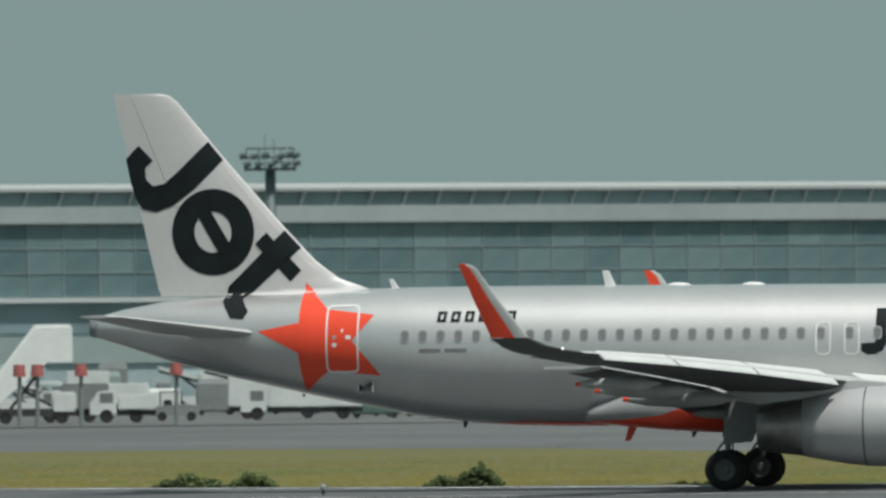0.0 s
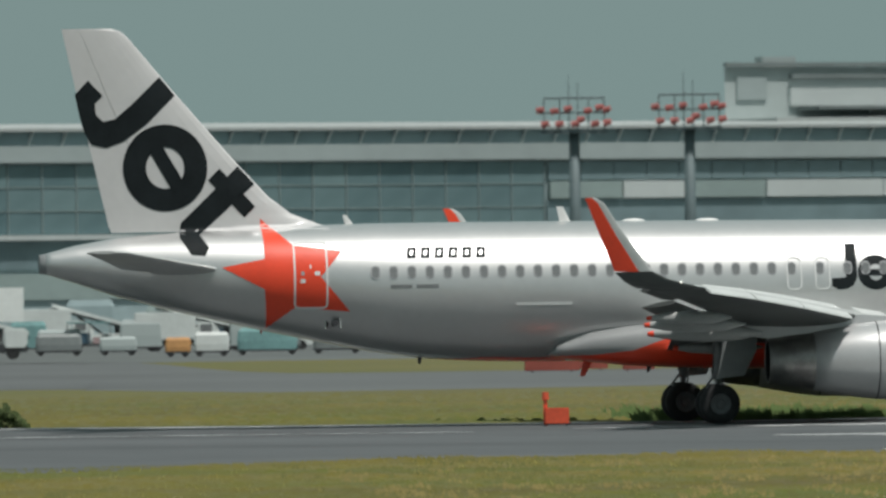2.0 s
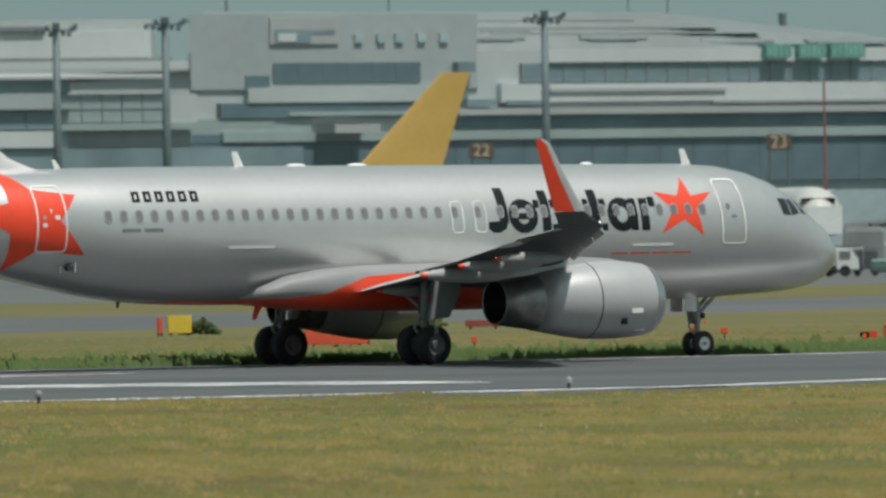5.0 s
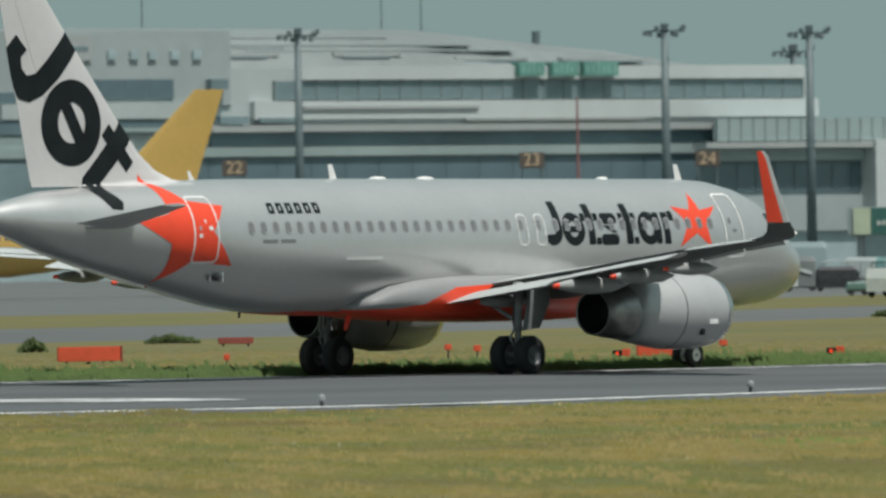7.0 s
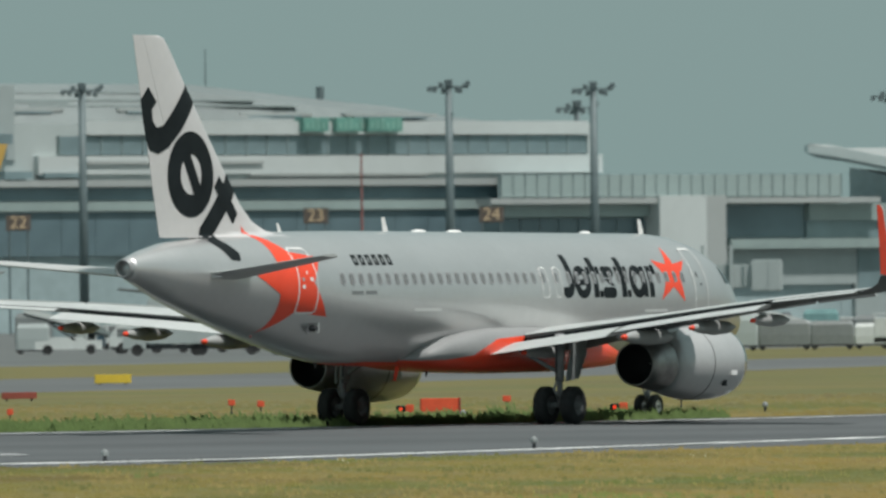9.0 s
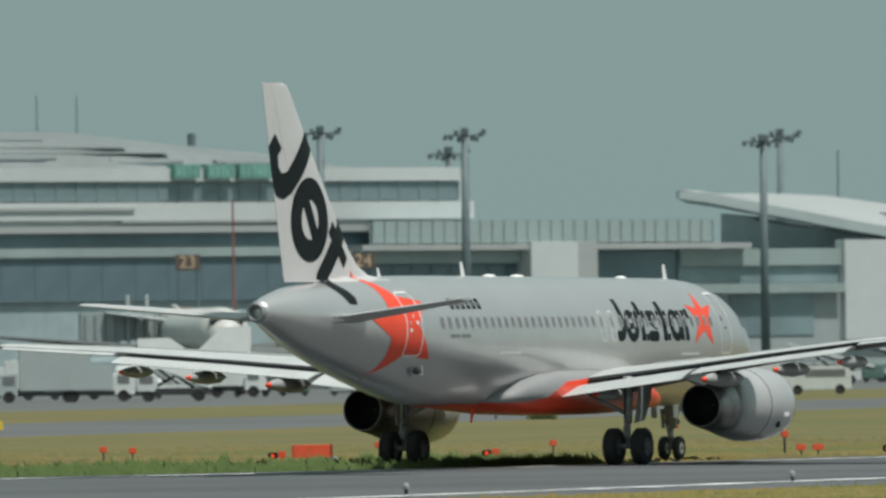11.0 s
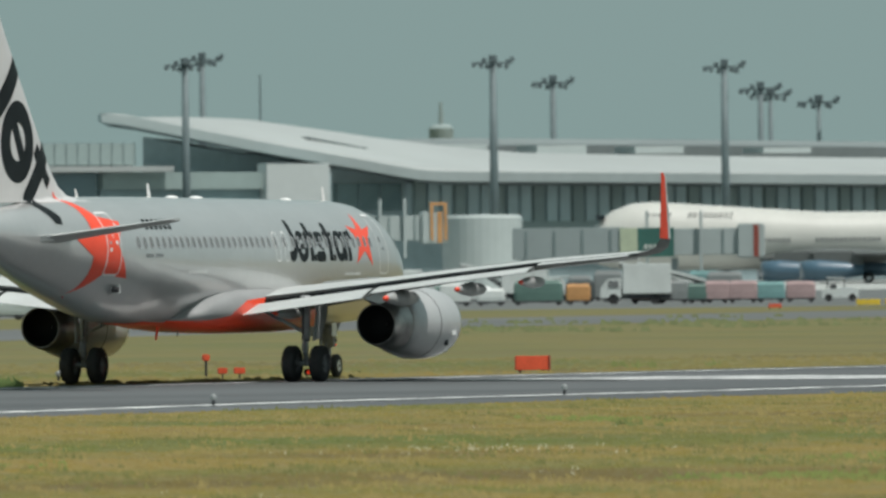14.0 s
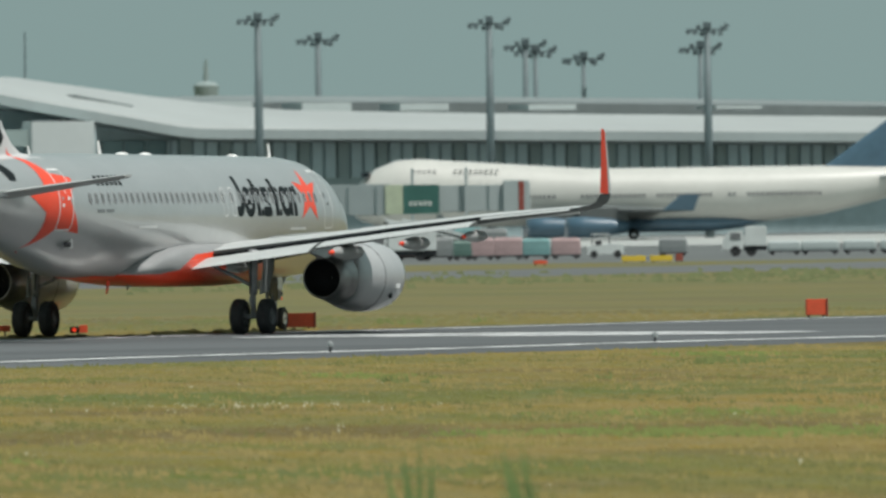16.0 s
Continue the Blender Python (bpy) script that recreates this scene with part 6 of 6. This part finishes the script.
for az, mat, w, h in ((12.90, TRUCK_GREY, 2.6, 1.5), (13.08, TRUCK_WHITE, 2.4, 1.8), (13.26, TRUCK_WHITE, 2.2, 1.3), (13.50, TRUCK_GREEN, 3.8, 1.9), (13.70, CRATE_ORANGE, 1.9, 1.6), (14.18, TRUCK_GREY, 2.4, 1.8), (14.05, CRATE_PINK, 2.6, 1.75), (14.30, TRUCK_GREEN, 1.6, 1.5), (14.40, CRATE_PINK, 1.9, 1.7), (14.53, CRATE_PINK, 2.3, 1.7), (14.67, CRATE_TEAL, 2.2, 1.6), (14.82, CRATE_PINK, 2.3, 1.6)):
    dolly(spot(az, 869), "covered cargo dolly in a row by the pier", mat, w, h)
dolly(spot(15.36, 880), "grey boxed cargo dolly", TRUCK_GREY, 2.2, 1.5)
truck(spot(15.72, 870, 180), "white cab truck parked beneath the jumbo", 3.4, 1.5)
for az, w in ((15.92, 2.6), (16.10, 3.0), (16.30, 2.6), (16.5, 3.0)):
    dolly(spot(az, 884), "grey low cargo dolly", PALE_WALL, w, 1.1)
tug(spot(15.02, 875), "white baggage tug on the apron")
for az0, az1, n, d in ((-2.35, 3.3, 30, 905), (7.4, 10.6, 18, 960)):
    for i in range(n):
        az = az0 + (az1 - az0) * (i + 0.4 * math.sin(i * 2.7)) / n
        mat, say = ((TRUCK_GREY, "grey"), (TEAL_WALL, "grey-green"), (DARK_WALL, "dull blue-grey"), (TRUCK_GREY, "grey"), (PALE_WALL, "pale grey"))[(i * 7) % 5]
        dolly(spot(az, d + 6 * math.sin(i * 1.9)), say + " stacked freight container on a dolly", mat, 3.2 + 0.8 * math.sin(i * 1.3), 2.8 + 0.8 * math.sin(i * 2.1))
yard = np.random.default_rng(12)
for az0, az1, n, d in ((-2.3, 3.2, 30, 768), (7.4, 12.2, 24, 815), (12.3, 14.6, 16, 905), (-2.35, 3.3, 36, 836), (7.4, 12.3, 26, 880), (12.4, 14.5, 16, 935)):
    for i in range(n):
        az = az0 + (az1 - az0) * (i + yard.uniform(-0.3, 0.3)) / n
        mat, say = ((TRUCK_WHITE, "white"), (TRUCK_GREY, "grey"), (DARK_METAL, "dark grey"), (TRUCK_GREEN, "dark green"), (TRUCK_GREY, "grey"), (CRATE_TEAL, "teal"), (CRATE_DARK, "dark"), (PALE_WALL, "pale grey"))[int(yard.integers(0, 8))]
        if i % 6 == 1:
            belt_loader(spot(az, d, 180 * (i % 2)), "white belt loader with raised conveyor in the yard")
        elif i % 9 == 4:
            van(spot(az, d, 180 * (i % 2)), "white service van parked in the yard")
        elif i % 7 == 2:
            cart(spot(az, d), say + " open baggage cart with roof in the yard", mat)
        elif i % 5 == 3:
            truck(spot(az, d, 180 * (i % 2)), "white service truck parked in the yard", 4.5 + yard.uniform(0, 1.5), 1.4 + yard.uniform(0, 0.9))
        else:
            dolly(spot(az, d + yard.uniform(-8, 8)), say + " covered container dolly in the yard", mat, yard.uniform(1.6, 3.2), yard.uniform(1.2, 2.5))


# ---- signs and lamps in the grass ----
def side_sign(x, y, w, h, mat, label, post=False, z=-0.06):
    s = thing("taxiway_sign", label, "sign", pose(x, y, z, 0, 0, -math.degrees(math.atan2(x, y)) + 8))
    part("cabinet", boxes((-w / 2, w / 2, -0.12, 0.12, 0.10, h), bevel=0.02), mat, s)
    for k in (-0.36, 0.36):
        part("leg", boxes((k * w - 0.04, k * w + 0.04, -0.04, 0.04, 0, 0.11)), DARK_METAL, s)
    if post:
        part("end_panel", boxes((w / 2 + 0.005, w / 2 + 0.06, -0.16, 0.16, 0.05, h + 0.02)), SIGN_DARK, s)
    return s


side_sign(62.9, 378.4, 1.30, 0.55, SIGN_ORANGE, "orange-red taxiway sign in the grass", True)
side_sign(90.0, 376.0, 1.14, 0.58, SIGN_ORANGE, "orange-red taxiway sign in the grass", True)
side_sign(111.8, 388.0, 0.72, 0.66, SIGN_ORANGE, "orange-red taxiway sign in the grass", True)
side_sign(45.1, 390.8, 2.20, 0.60, SIGN_ORANGE, "long orange-red taxiway sign in the grass", True)
side_sign(45.0, 443.5, 0.95, 0.80, SIGN_YELLOW, "yellow taxiway sign with red end in the grass")
side_sign(44.2, 443.2, 0.20, 0.74, SIGN_ORANGE, "orange-red end board of a sign")
side_sign(29.4, 546, 2.5, 0.5, SIGN_DARK, "faded red sign beyond the second taxiway")
side_sign(27.5, 537, 2.6, 0.6, SIGN_DARK, "orange-red sign beyond the second taxiway")
side_sign(31.6, 537, 1.5, 0.6, SIGN_DARK, "orange-red sign beyond the second taxiway")
side_sign(71.6, 523, 1.7, 0.5, SIGN_YELLOW, "low yellow sign in the grass")
side_sign(57.7, 449, 1.4, 0.36, SIGN_DARK, "low dark board in the grass")
for az, w in ((15.16, 1.7), (15.30, 1.6)):
    p = polar(az, 800)
    side_sign(p.x, p.y, w, 0.5, SIGN_YELLOW, "low yellow board at the apron edge")
p = polar(15.39, 800)
side_sign(p.x, p.y, 0.5, 0.6, SIGN_DARK, "small red board at the apron edge")
p = polar(14.69, 780)
side_sign(p.x, p.y, 0.9, 0.35, SIGN_ORANGE, "small orange board at the apron edge")

w_unit = thing("wind_marker", "orange box with upright post on the taxiway edge", "marker", pose(16.9, 328.5, 0.0, 0, 0, -3))
part("box_unit", boxes((-0.30, 0.40, -0.2, 0.2, 0.06, 0.52), bevel=0.02), SIGN_ORANGE, w_unit, "orange box")
part("post", boxes((-0.34, -0.22, -0.06, 0.06, 0.0, 0.80)), SIGN_ORANGE, w_unit, "orange post")
part("cap", tubes(((-0.28, 0, 0.76), (-0.28, 0, 0.98), 0.11, 0.09)), SIGN_ORANGE, w_unit, "orange round cap")
part("feet", boxes((-0.34, -0.28, -0.2, 0.2, 0, 0.06), (0.3, 0.36, -0.2, 0.2, 0, 0.06)), DARK_METAL, w_unit)


def guard_lamp(x, y, lit=True):
    g = thing("guard_lamp", "low black lamp unit with glowing red lens", "lamp", pose(x, y, -0.06, 0, 0, -math.degrees(math.atan2(x, y))))
    part("housing", boxes((-0.30, 0.02, -0.1, 0.1, 0.08, 0.30), bevel=0.03), BLACK, g)
    part("back_plate", boxes((0.02, 0.30, -0.1, 0.1, 0.08, 0.34), bevel=0.02), SIGN_ORANGE, g)
    part("lens", tubes(((-0.14, -0.10, 0.19), (-0.14, -0.14, 0.19), 0.07, 0.07)), RED_LENS, g, "glowing red lens")
    part("stem", tubes(((0, 0, 0), (0, 0, 0.09), 0.04, 0.04)), DARK_METAL, g)


for x, y in ((61.9, 379.5), (81.3, 371.0), (68.7, 376.5)):
    guard_lamp(x, y)


def stake(x, y, h, big=0.10):
    s = thing("marker_stake", "thin stake with orange-red head in the grass", "marker", pose(x, y, -0.06))
    part("rod", tubes(((0, 0, 0), (0, 0, h), 0.03, 0.025)), DARK_METAL, s)
    part("head", boxes((-big, big, -0.05, 0.05, h - 0.14, h + 0.06), bevel=0.02), SIGN_ORANGE, s)


for x, y, h, b in ((79.1, 378, 0.70, 0.11), (55.4, 369, 0.58, 0.12), (78.0, 370, 0.32, 0.16), (79.0, 372, 0.30, 0.19), (78.4, 374.5, 0.72, 0.11), (71.5, 380, 0.5, 0.12), (47.5, 372, 0.4, 0.1), (56.5, 383, 0.5, 0.12), (66.0, 383, 0.5, 0.14)):
    stake(x, y, h, b)


def edge_lamp(x, y):
    e = thing("edge_lamp", "small dull grey taxiway edge lamp", "lamp", pose(x, y, 0.0))
    part("base", tubes(((0, 0, 0), (0, 0, 0.16), 0.05, 0.04)), DARK_METAL, e)
    part("dome", lathe(((0.15, 0.09), (0.22, 0.10), (0.29, 0.07), (0.32, 0.005)), 12, "Z"), TRUCK_GREY, e, smooth=True)


for x, y in ((37.7, 277.0), (50.5, 289), (63.3, 301.5), (75.75, 312.5), (88.0, 322.5), (60.1, 357.0), (24.0, 270), (72.15, 368.5), (-3.5, 325)):
    edge_lamp(x, y)

# worn painted bars on the taxiway
for near, far in ((((17.0, 320.6), (22, 320.2), (28, 320.8), (31.5, 322.8)), ((17.0, 321.6), (22, 322.6), (28, 323.6), (31.5, 323.8))),
                  (((21.3, 300.4), (26, 297.4), (31, 293.6), (35, 291.2), (37.6, 290.6)), ((21.3, 301.8), (26, 302.4), (31, 300.4), (35, 297.2), (37.6, 292.4))),
                  (((82.0, 350.6), (87, 345.6), (91.5, 340.4), (95, 339.0), (98.4, 340.4)), ((82.0, 351.8), (87, 354.0), (91.5, 353.0), (95, 348.0), (98.4, 342.2))),
                  (((-9.4, 301.6), (-2.4, 313.6)), ((-8.6, 302.4), (-1.6, 314.4))),
                  (((-6.0, 317.6), (14.0, 316.1)), ((-6.0, 318.4), (14.0, 316.9))),
                  (((-12, 290.5), (-3.8, 292.5)), ((-12, 291.5), (-3.8, 293.5)))):
    ribbon("painted_bar", near, far, 0.014, WORN_BAR, taxiway, "worn white painted bar")


# ---- grass and weeds ----
rng = np.random.default_rng(4)


def blades(name, spots, mat, label, tall, lean=0.35, wide=0.03, soft=False):
    """Many three-cornered blades in one mesh."""
    verts, faces = [], []
    for x, y, z, k, n in spots:
        for i in range(n):
            a, r = rng.uniform(0, 6.283), rng.uniform(0, 0.16) * k
            bx, by = x + r * math.cos(a), y + r * math.sin(a)
            h = tall * k * rng.uniform(0.55, 1.15)
            w = wide * k * rng.uniform(0.7, 1.4)
            t = rng.uniform(-0.4, 0.4)
            dx, dy = w * math.cos(t), w * math.sin(t)
            lx, ly = h * lean * 0.6 * rng.normal(), h * (0.2 + lean * abs(rng.normal()))
            j = len(verts)
            verts += [(bx - dx, by - dy, z), (bx + dx, by + dy, z), (bx + lx * 0.5 + dx * 0.5, by + ly * 0.5 + dy * 0.5, z + h * 0.65), (bx + lx, by + ly, z + h)]
            faces += [(j, j + 1, j + 2), (j, j + 2, j + 3)]
    me = bpy.data.meshes.new(name)
    me.from_pydata(verts, [], faces)
    me.materials.append(mat)
    if soft:   # a mat of blades takes the light as the ground does
        me.shade_smooth()
        me.normals_split_custom_set_from_vertices([(0.0, -0.1, 0.995)] * len(verts))
    ob = new(name, me)
    return tagged(ob, label, "grass", kind="stuff")


def near_y(x):
    return float(np.interp(x, [p[0] for p in NEAR_EDGE], [p[1] for p in NEAR_EDGE]))


def far_y(x):
    return float(np.interp(x, [p[0] for p in FAR_EDGE], [p[1] for p in FAR_EDGE]))


turf, straw_heads, flowers = [], [], []
for i in range(60000):
    az, d = rng.uniform(-2.6, 17.0), 145 * (3.0 ** rng.uniform(0, 0.72))
    x, y = d * math.sin(radians(az)), d * math.cos(radians(az))
    if y > near_y(x) - 0.3:
        continue
    turf.append((x, y, -0.06, rng.uniform(0.6, 1.2), 3))
    if rng.uniform() < 0.05 + 0.1 * noise.noise(Vector((x * 0.2, y * 0.1, 5.0))):
        straw_heads.append((x, y, -0.06, rng.uniform(0.7, 1.3), 2))
    if rng.uniform() < 0.045 * (noise.noise(Vector((x * 0.25, y * 0.06, 9.0))) - 0.2):
        flowers.append((x, y, -0.06, rng.uniform(0.7, 1.2), 2))
blades("mown_blades", turf, GRASS, "short straw and olive grass before the taxiway", 0.05, 0.9, 0.04, True)
blades("straw_heads", straw_heads, STRAW, "dry pale seed heads in the grass", 0.11, 0.5, 0.010, True)
blades("white_flowers", flowers, FLOWER, "small white flowers in the grass", 0.08, 0.3, 0.015, True)
hay, olive_tufts = [], []
for i in range(36000):
    az, d = rng.uniform(-2.6, 17.0), 148 * (2.2 ** rng.uniform(0, 1))
    x, y = d * math.sin(radians(az)), d * math.cos(radians(az))
    if y > near_y(x) - 0.5:
        continue
    g = noise.noise(Vector((x * 0.9, y * 0.11, 21.0))) + 0.6 * noise.noise(Vector((x * 0.12, y * 0.05, 33.0)))
    if g > 0.18 and x > 8:
        hay.append((x, y, -0.06, rng.uniform(0.4, 1.15), 3))
    elif g < -0.22:
        olive_tufts.append((x, y, -0.06, rng.uniform(0.4, 1.15), 3))
blades("hay_tufts", hay, HAY, "paler dry tufts standing in the grass", 0.11, 0.5, 0.028, True)
blades("olive_tufts", olive_tufts, OLIVE, "olive tufts standing in the grass", 0.10, 0.5, 0.028, True)
edge_grass = []
for i in range(9000):
    x = rng.uniform(-14, 118)
    y = near_y(x) - abs(rng.normal()) * 1.3 + 0.35 * noise.noise(Vector((x * 0.6, 4.0, 0.0))) + 0.25
    edge_grass.append((x, y, -0.06, rng.uniform(0.5, 1.2) * (0.8 + 0.5 * noise.noise(Vector((x * 0.25, 8.0, 0.0)))) * (0.85 if x < 34 else 0.22), 4))
blades("edge_grass", edge_grass, GRASS, "ragged grass along the near taxiway edge", 0.15, 0.6, 0.03, True)
verge = []
for i in range(17000):
    x = rng.uniform(-14, 122)
    y = far_y(x) + abs(rng.normal()) * (2.6 if i % 3 else 11.0) + 0.4
    k = max(0.0, noise.noise(Vector((x * 0.09, y * 0.03, 0.0))) + 0.45 + (0.35 if 20 < x < 68 else -1.2))
    if rng.uniform() < k:
        verge.append((x, y, -0.06, rng.uniform(0.5, 1.35), 5))
blades("verge_weeds", verge, WEED, "green weeds along the far taxiway edge", 0.30, 0.6, 0.05, True)
field = []
for i in range(9000):
    az, d = rng.uniform(-2.6, 17.0), rng.uniform(345, 436)
    x, y = d * math.sin(radians(az)), d * math.cos(radians(az))
    if y > far_y(x) + 1.5:
        field.append((x, y, -0.06, rng.uniform(0.8, 1.5), 3))
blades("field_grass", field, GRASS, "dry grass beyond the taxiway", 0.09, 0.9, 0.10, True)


def bush(x, y, w, h, seed, label="low dark green bush in the grass"):
    r = np.random.default_rng(seed)
    b = thing("bush", label, "bush", pose(x, y, -0.06))
    part("branch_frame", tubes(*[((0, 0, 0), (w * 0.3 * math.cos(a), 0.3 * math.sin(a), h * 0.6), 0.03, 0.01) for a in r.uniform(0, 6.28, 6)], n=5), DARK_METAL, b)
    verts, faces = [], []
    for i in range(900):
        u, v = r.uniform(-1, 1), r.uniform(-1, 1)
        top = h * max(0.10, 1 - abs(u) ** 2.2) * (0.85 + 0.12 * math.sin(7 * u + seed) + 0.1 * math.sin(17 * u))
        p = np.array((u * w / 2, v * 0.5, top * math.sqrt(r.uniform(0, 1))))
        q = r.normal(size=(2, 3)) * 0.06
        j = len(verts)
        verts += [tuple(p - q[0]), tuple(p + q[1]), tuple(p + q[0]), tuple(p - q[1])]
        faces.append((j, j + 1, j + 2, j + 3))
    me = bpy.data.meshes.new("leaves")
    me.from_pydata(verts, [], faces)
    me.materials.append(BUSH)
    ob = new("leaves", me)
    ob.parent = b


bush(1.0, 341.5, 1.5, 0.72, 1)
bush(0.1, 341.8, 1.5, 0.34, 4)
bush(-7.8, 347, 2.2, 0.42, 2)
bush(-5.9, 346.6, 1.5, 0.45, 3)
for k, (az, d, w, h) in enumerate(((10.6, 560, 1.4, 0.3), (5.9, 450, 1.6, 0.6), (7.0, 470, 2.2, 0.35), (6.3, 440, 1.0, 0.5))):
    p = polar(az, d)
    bush(p.x, p.y, w, h, 12 + k)
tall = []
for az, d, n, k in ((14.04, 121, 5, 1.0), (14.10, 120, 6, 1.04), (14.63, 120, 6, 0.95), (14.69, 120, 7, 1.0), (13.35, 118, 4, 0.62)):
    p = polar(az, d)
    tall.append((p.x, p.y, -0.06, k, n))
blades("tall_weeds", tall, WEED, "tall green weeds close to the camera", 1.46, 0.14, 0.085, True)
far_weeds = []
for k in range(1500):
    az, d = rng.uniform(12.6, 17.0), rng.uniform(560, 690)
    p = polar(az, d)
    if noise.noise(Vector((p.x * 0.12, p.y * 0.03, 3.0))) > 0.05:
        far_weeds.append((p.x, p.y, -0.06, rng.uniform(0.6, 1.3), 4))
blades("far_weeds", far_weeds, GREEN_GRASS, "dull green weeds beyond the second taxiway", 0.22, 0.5, 0.14, True)
stubs = [(96.8 + 1.1 * rng.normal(), 388.0 + 1.5 * rng.normal(), -0.06, rng.uniform(0.6, 1.2), 5) for k in range(16)]
blades("weed_stubs", stubs, TUFT, "small dark weeds at the far taxiway edge", 0.28, 0.3, 0.05, True)
clover = []
for x, y, rx, ry, n in ((52.2, 198.2, 2.2, 1.4, 150), (55.4, 195.2, 2.4, 2.0, 320), (83.0, 296.8, 1.3, 1.6, 150), (66.0, 270.0, 1.1, 2.4, 80), (38.2, 182.4, 0.9, 1.2, 70), (20.9, 233.0, 0.5, 1.2, 25), (40.5, 221.0, 2.5, 2.5, 90), (60.0, 215.0, 3.0, 2.0, 110)):
    for k in range(n):
        clover.append((x + rx * 0.55 * rng.normal(), y + ry * 0.9 * rng.normal(), -0.06, rng.uniform(0.4, 1.1), 5))
blades("clover", clover, CLOVER, "light green clover patches in the dry grass", 0.11, 0.7, 0.03, True)
daisies = [(54.8 + 1.9 * rng.normal(), 231.0 + 2.2 * rng.normal(), -0.06, rng.uniform(0.5, 1.1), 2) for k in range(60)]
blades("white_flowers", daisies, FLOWER, "drift of small white flowers in the grass", 0.09, 0.3, 0.014, True)

tufts = [(x + rng.normal() * 0.18, y + rng.normal() * 0.8, -0.06, rng.uniform(0.5, 1.1), 9) for x, y in ((64.3, 259.1), (64.9, 259.5), (35.8, 255.7), (29.9, 246.3), (69.6, 259.4), (20.9, 233.0), (52.0, 240.0)) for k in range(4)]
tufts += [(78.6 + rng.normal() * 0.55, 280.8 + rng.normal(), -0.06, rng.uniform(0.7, 1.3), 12) for k in range(16)]
blades("grass_tufts", tufts, TUFT, "olive green tufts in the dry grass", 0.20, 0.4, 0.03, True)

def motions():
    """The airliner taxis, turning left, and its wheels roll."""
    rows = [  # seconds, x, y, heading
        (0, 8.71, 329.93, -9.38),
        (0.5, 11.89, 330.49, -6.29),
        (1, 15.06, 331.00, -3.04),
        (1.5, 18.18, 331.42, 0.39),
        (2, 21.31, 331.78, 4.02),
        (2.5, 24.38, 332.15, 7.80),
        (3, 27.45, 332.59, 11.71),
        (3.5, 30.50, 333.09, 15.65),
        (4, 33.43, 333.68, 19.58),
        (4.5, 36.36, 334.36, 23.54),
        (5, 39.13, 335.11, 27.29),
        (7.5, 51.45, 340.12, 43.88),
        (8, 53.56, 341.07, 46.47),
        (8.5, 55.53, 342.05, 48.88),
        (11, 64.34, 348.26, 56.18),
        (11.5, 65.99, 349.51, 56.78),
        (12, 67.60, 350.77, 57.23),
        (12.5, 69.20, 352.06, 57.53),
        (13, 70.81, 353.39, 57.76),
        (13.5, 72.47, 354.74, 57.74),
        (14, 74.17, 356.16, 57.65),
        (14.5, 75.94, 357.67, 57.44),
        (15, 77.75, 359.25, 57.30),
        (15.5, 79.66, 360.87, 57.05),
        (16, 81.64, 362.51, 56.88),
    ]
    walk(plane, [(t, pose(x, y, 0, 0, 0, h)) for t, x, y, h in rows])
    ts = np.array([r[0] for r in rows])
    far = np.concatenate(([0.0], np.cumsum(np.hypot(np.diff([r[1] for r in rows]), np.diff([r[2] for r in rows])))))
    for ob, radius in wheels:
        p = ob.location.copy()
        steps = np.linspace(0, 16, 241)
        walk(ob, [(t, pose(p.x, p.y, p.z, 0, math.degrees(float(np.interp(t, ts, far)) / radius), 0)) for t in steps])


motions()
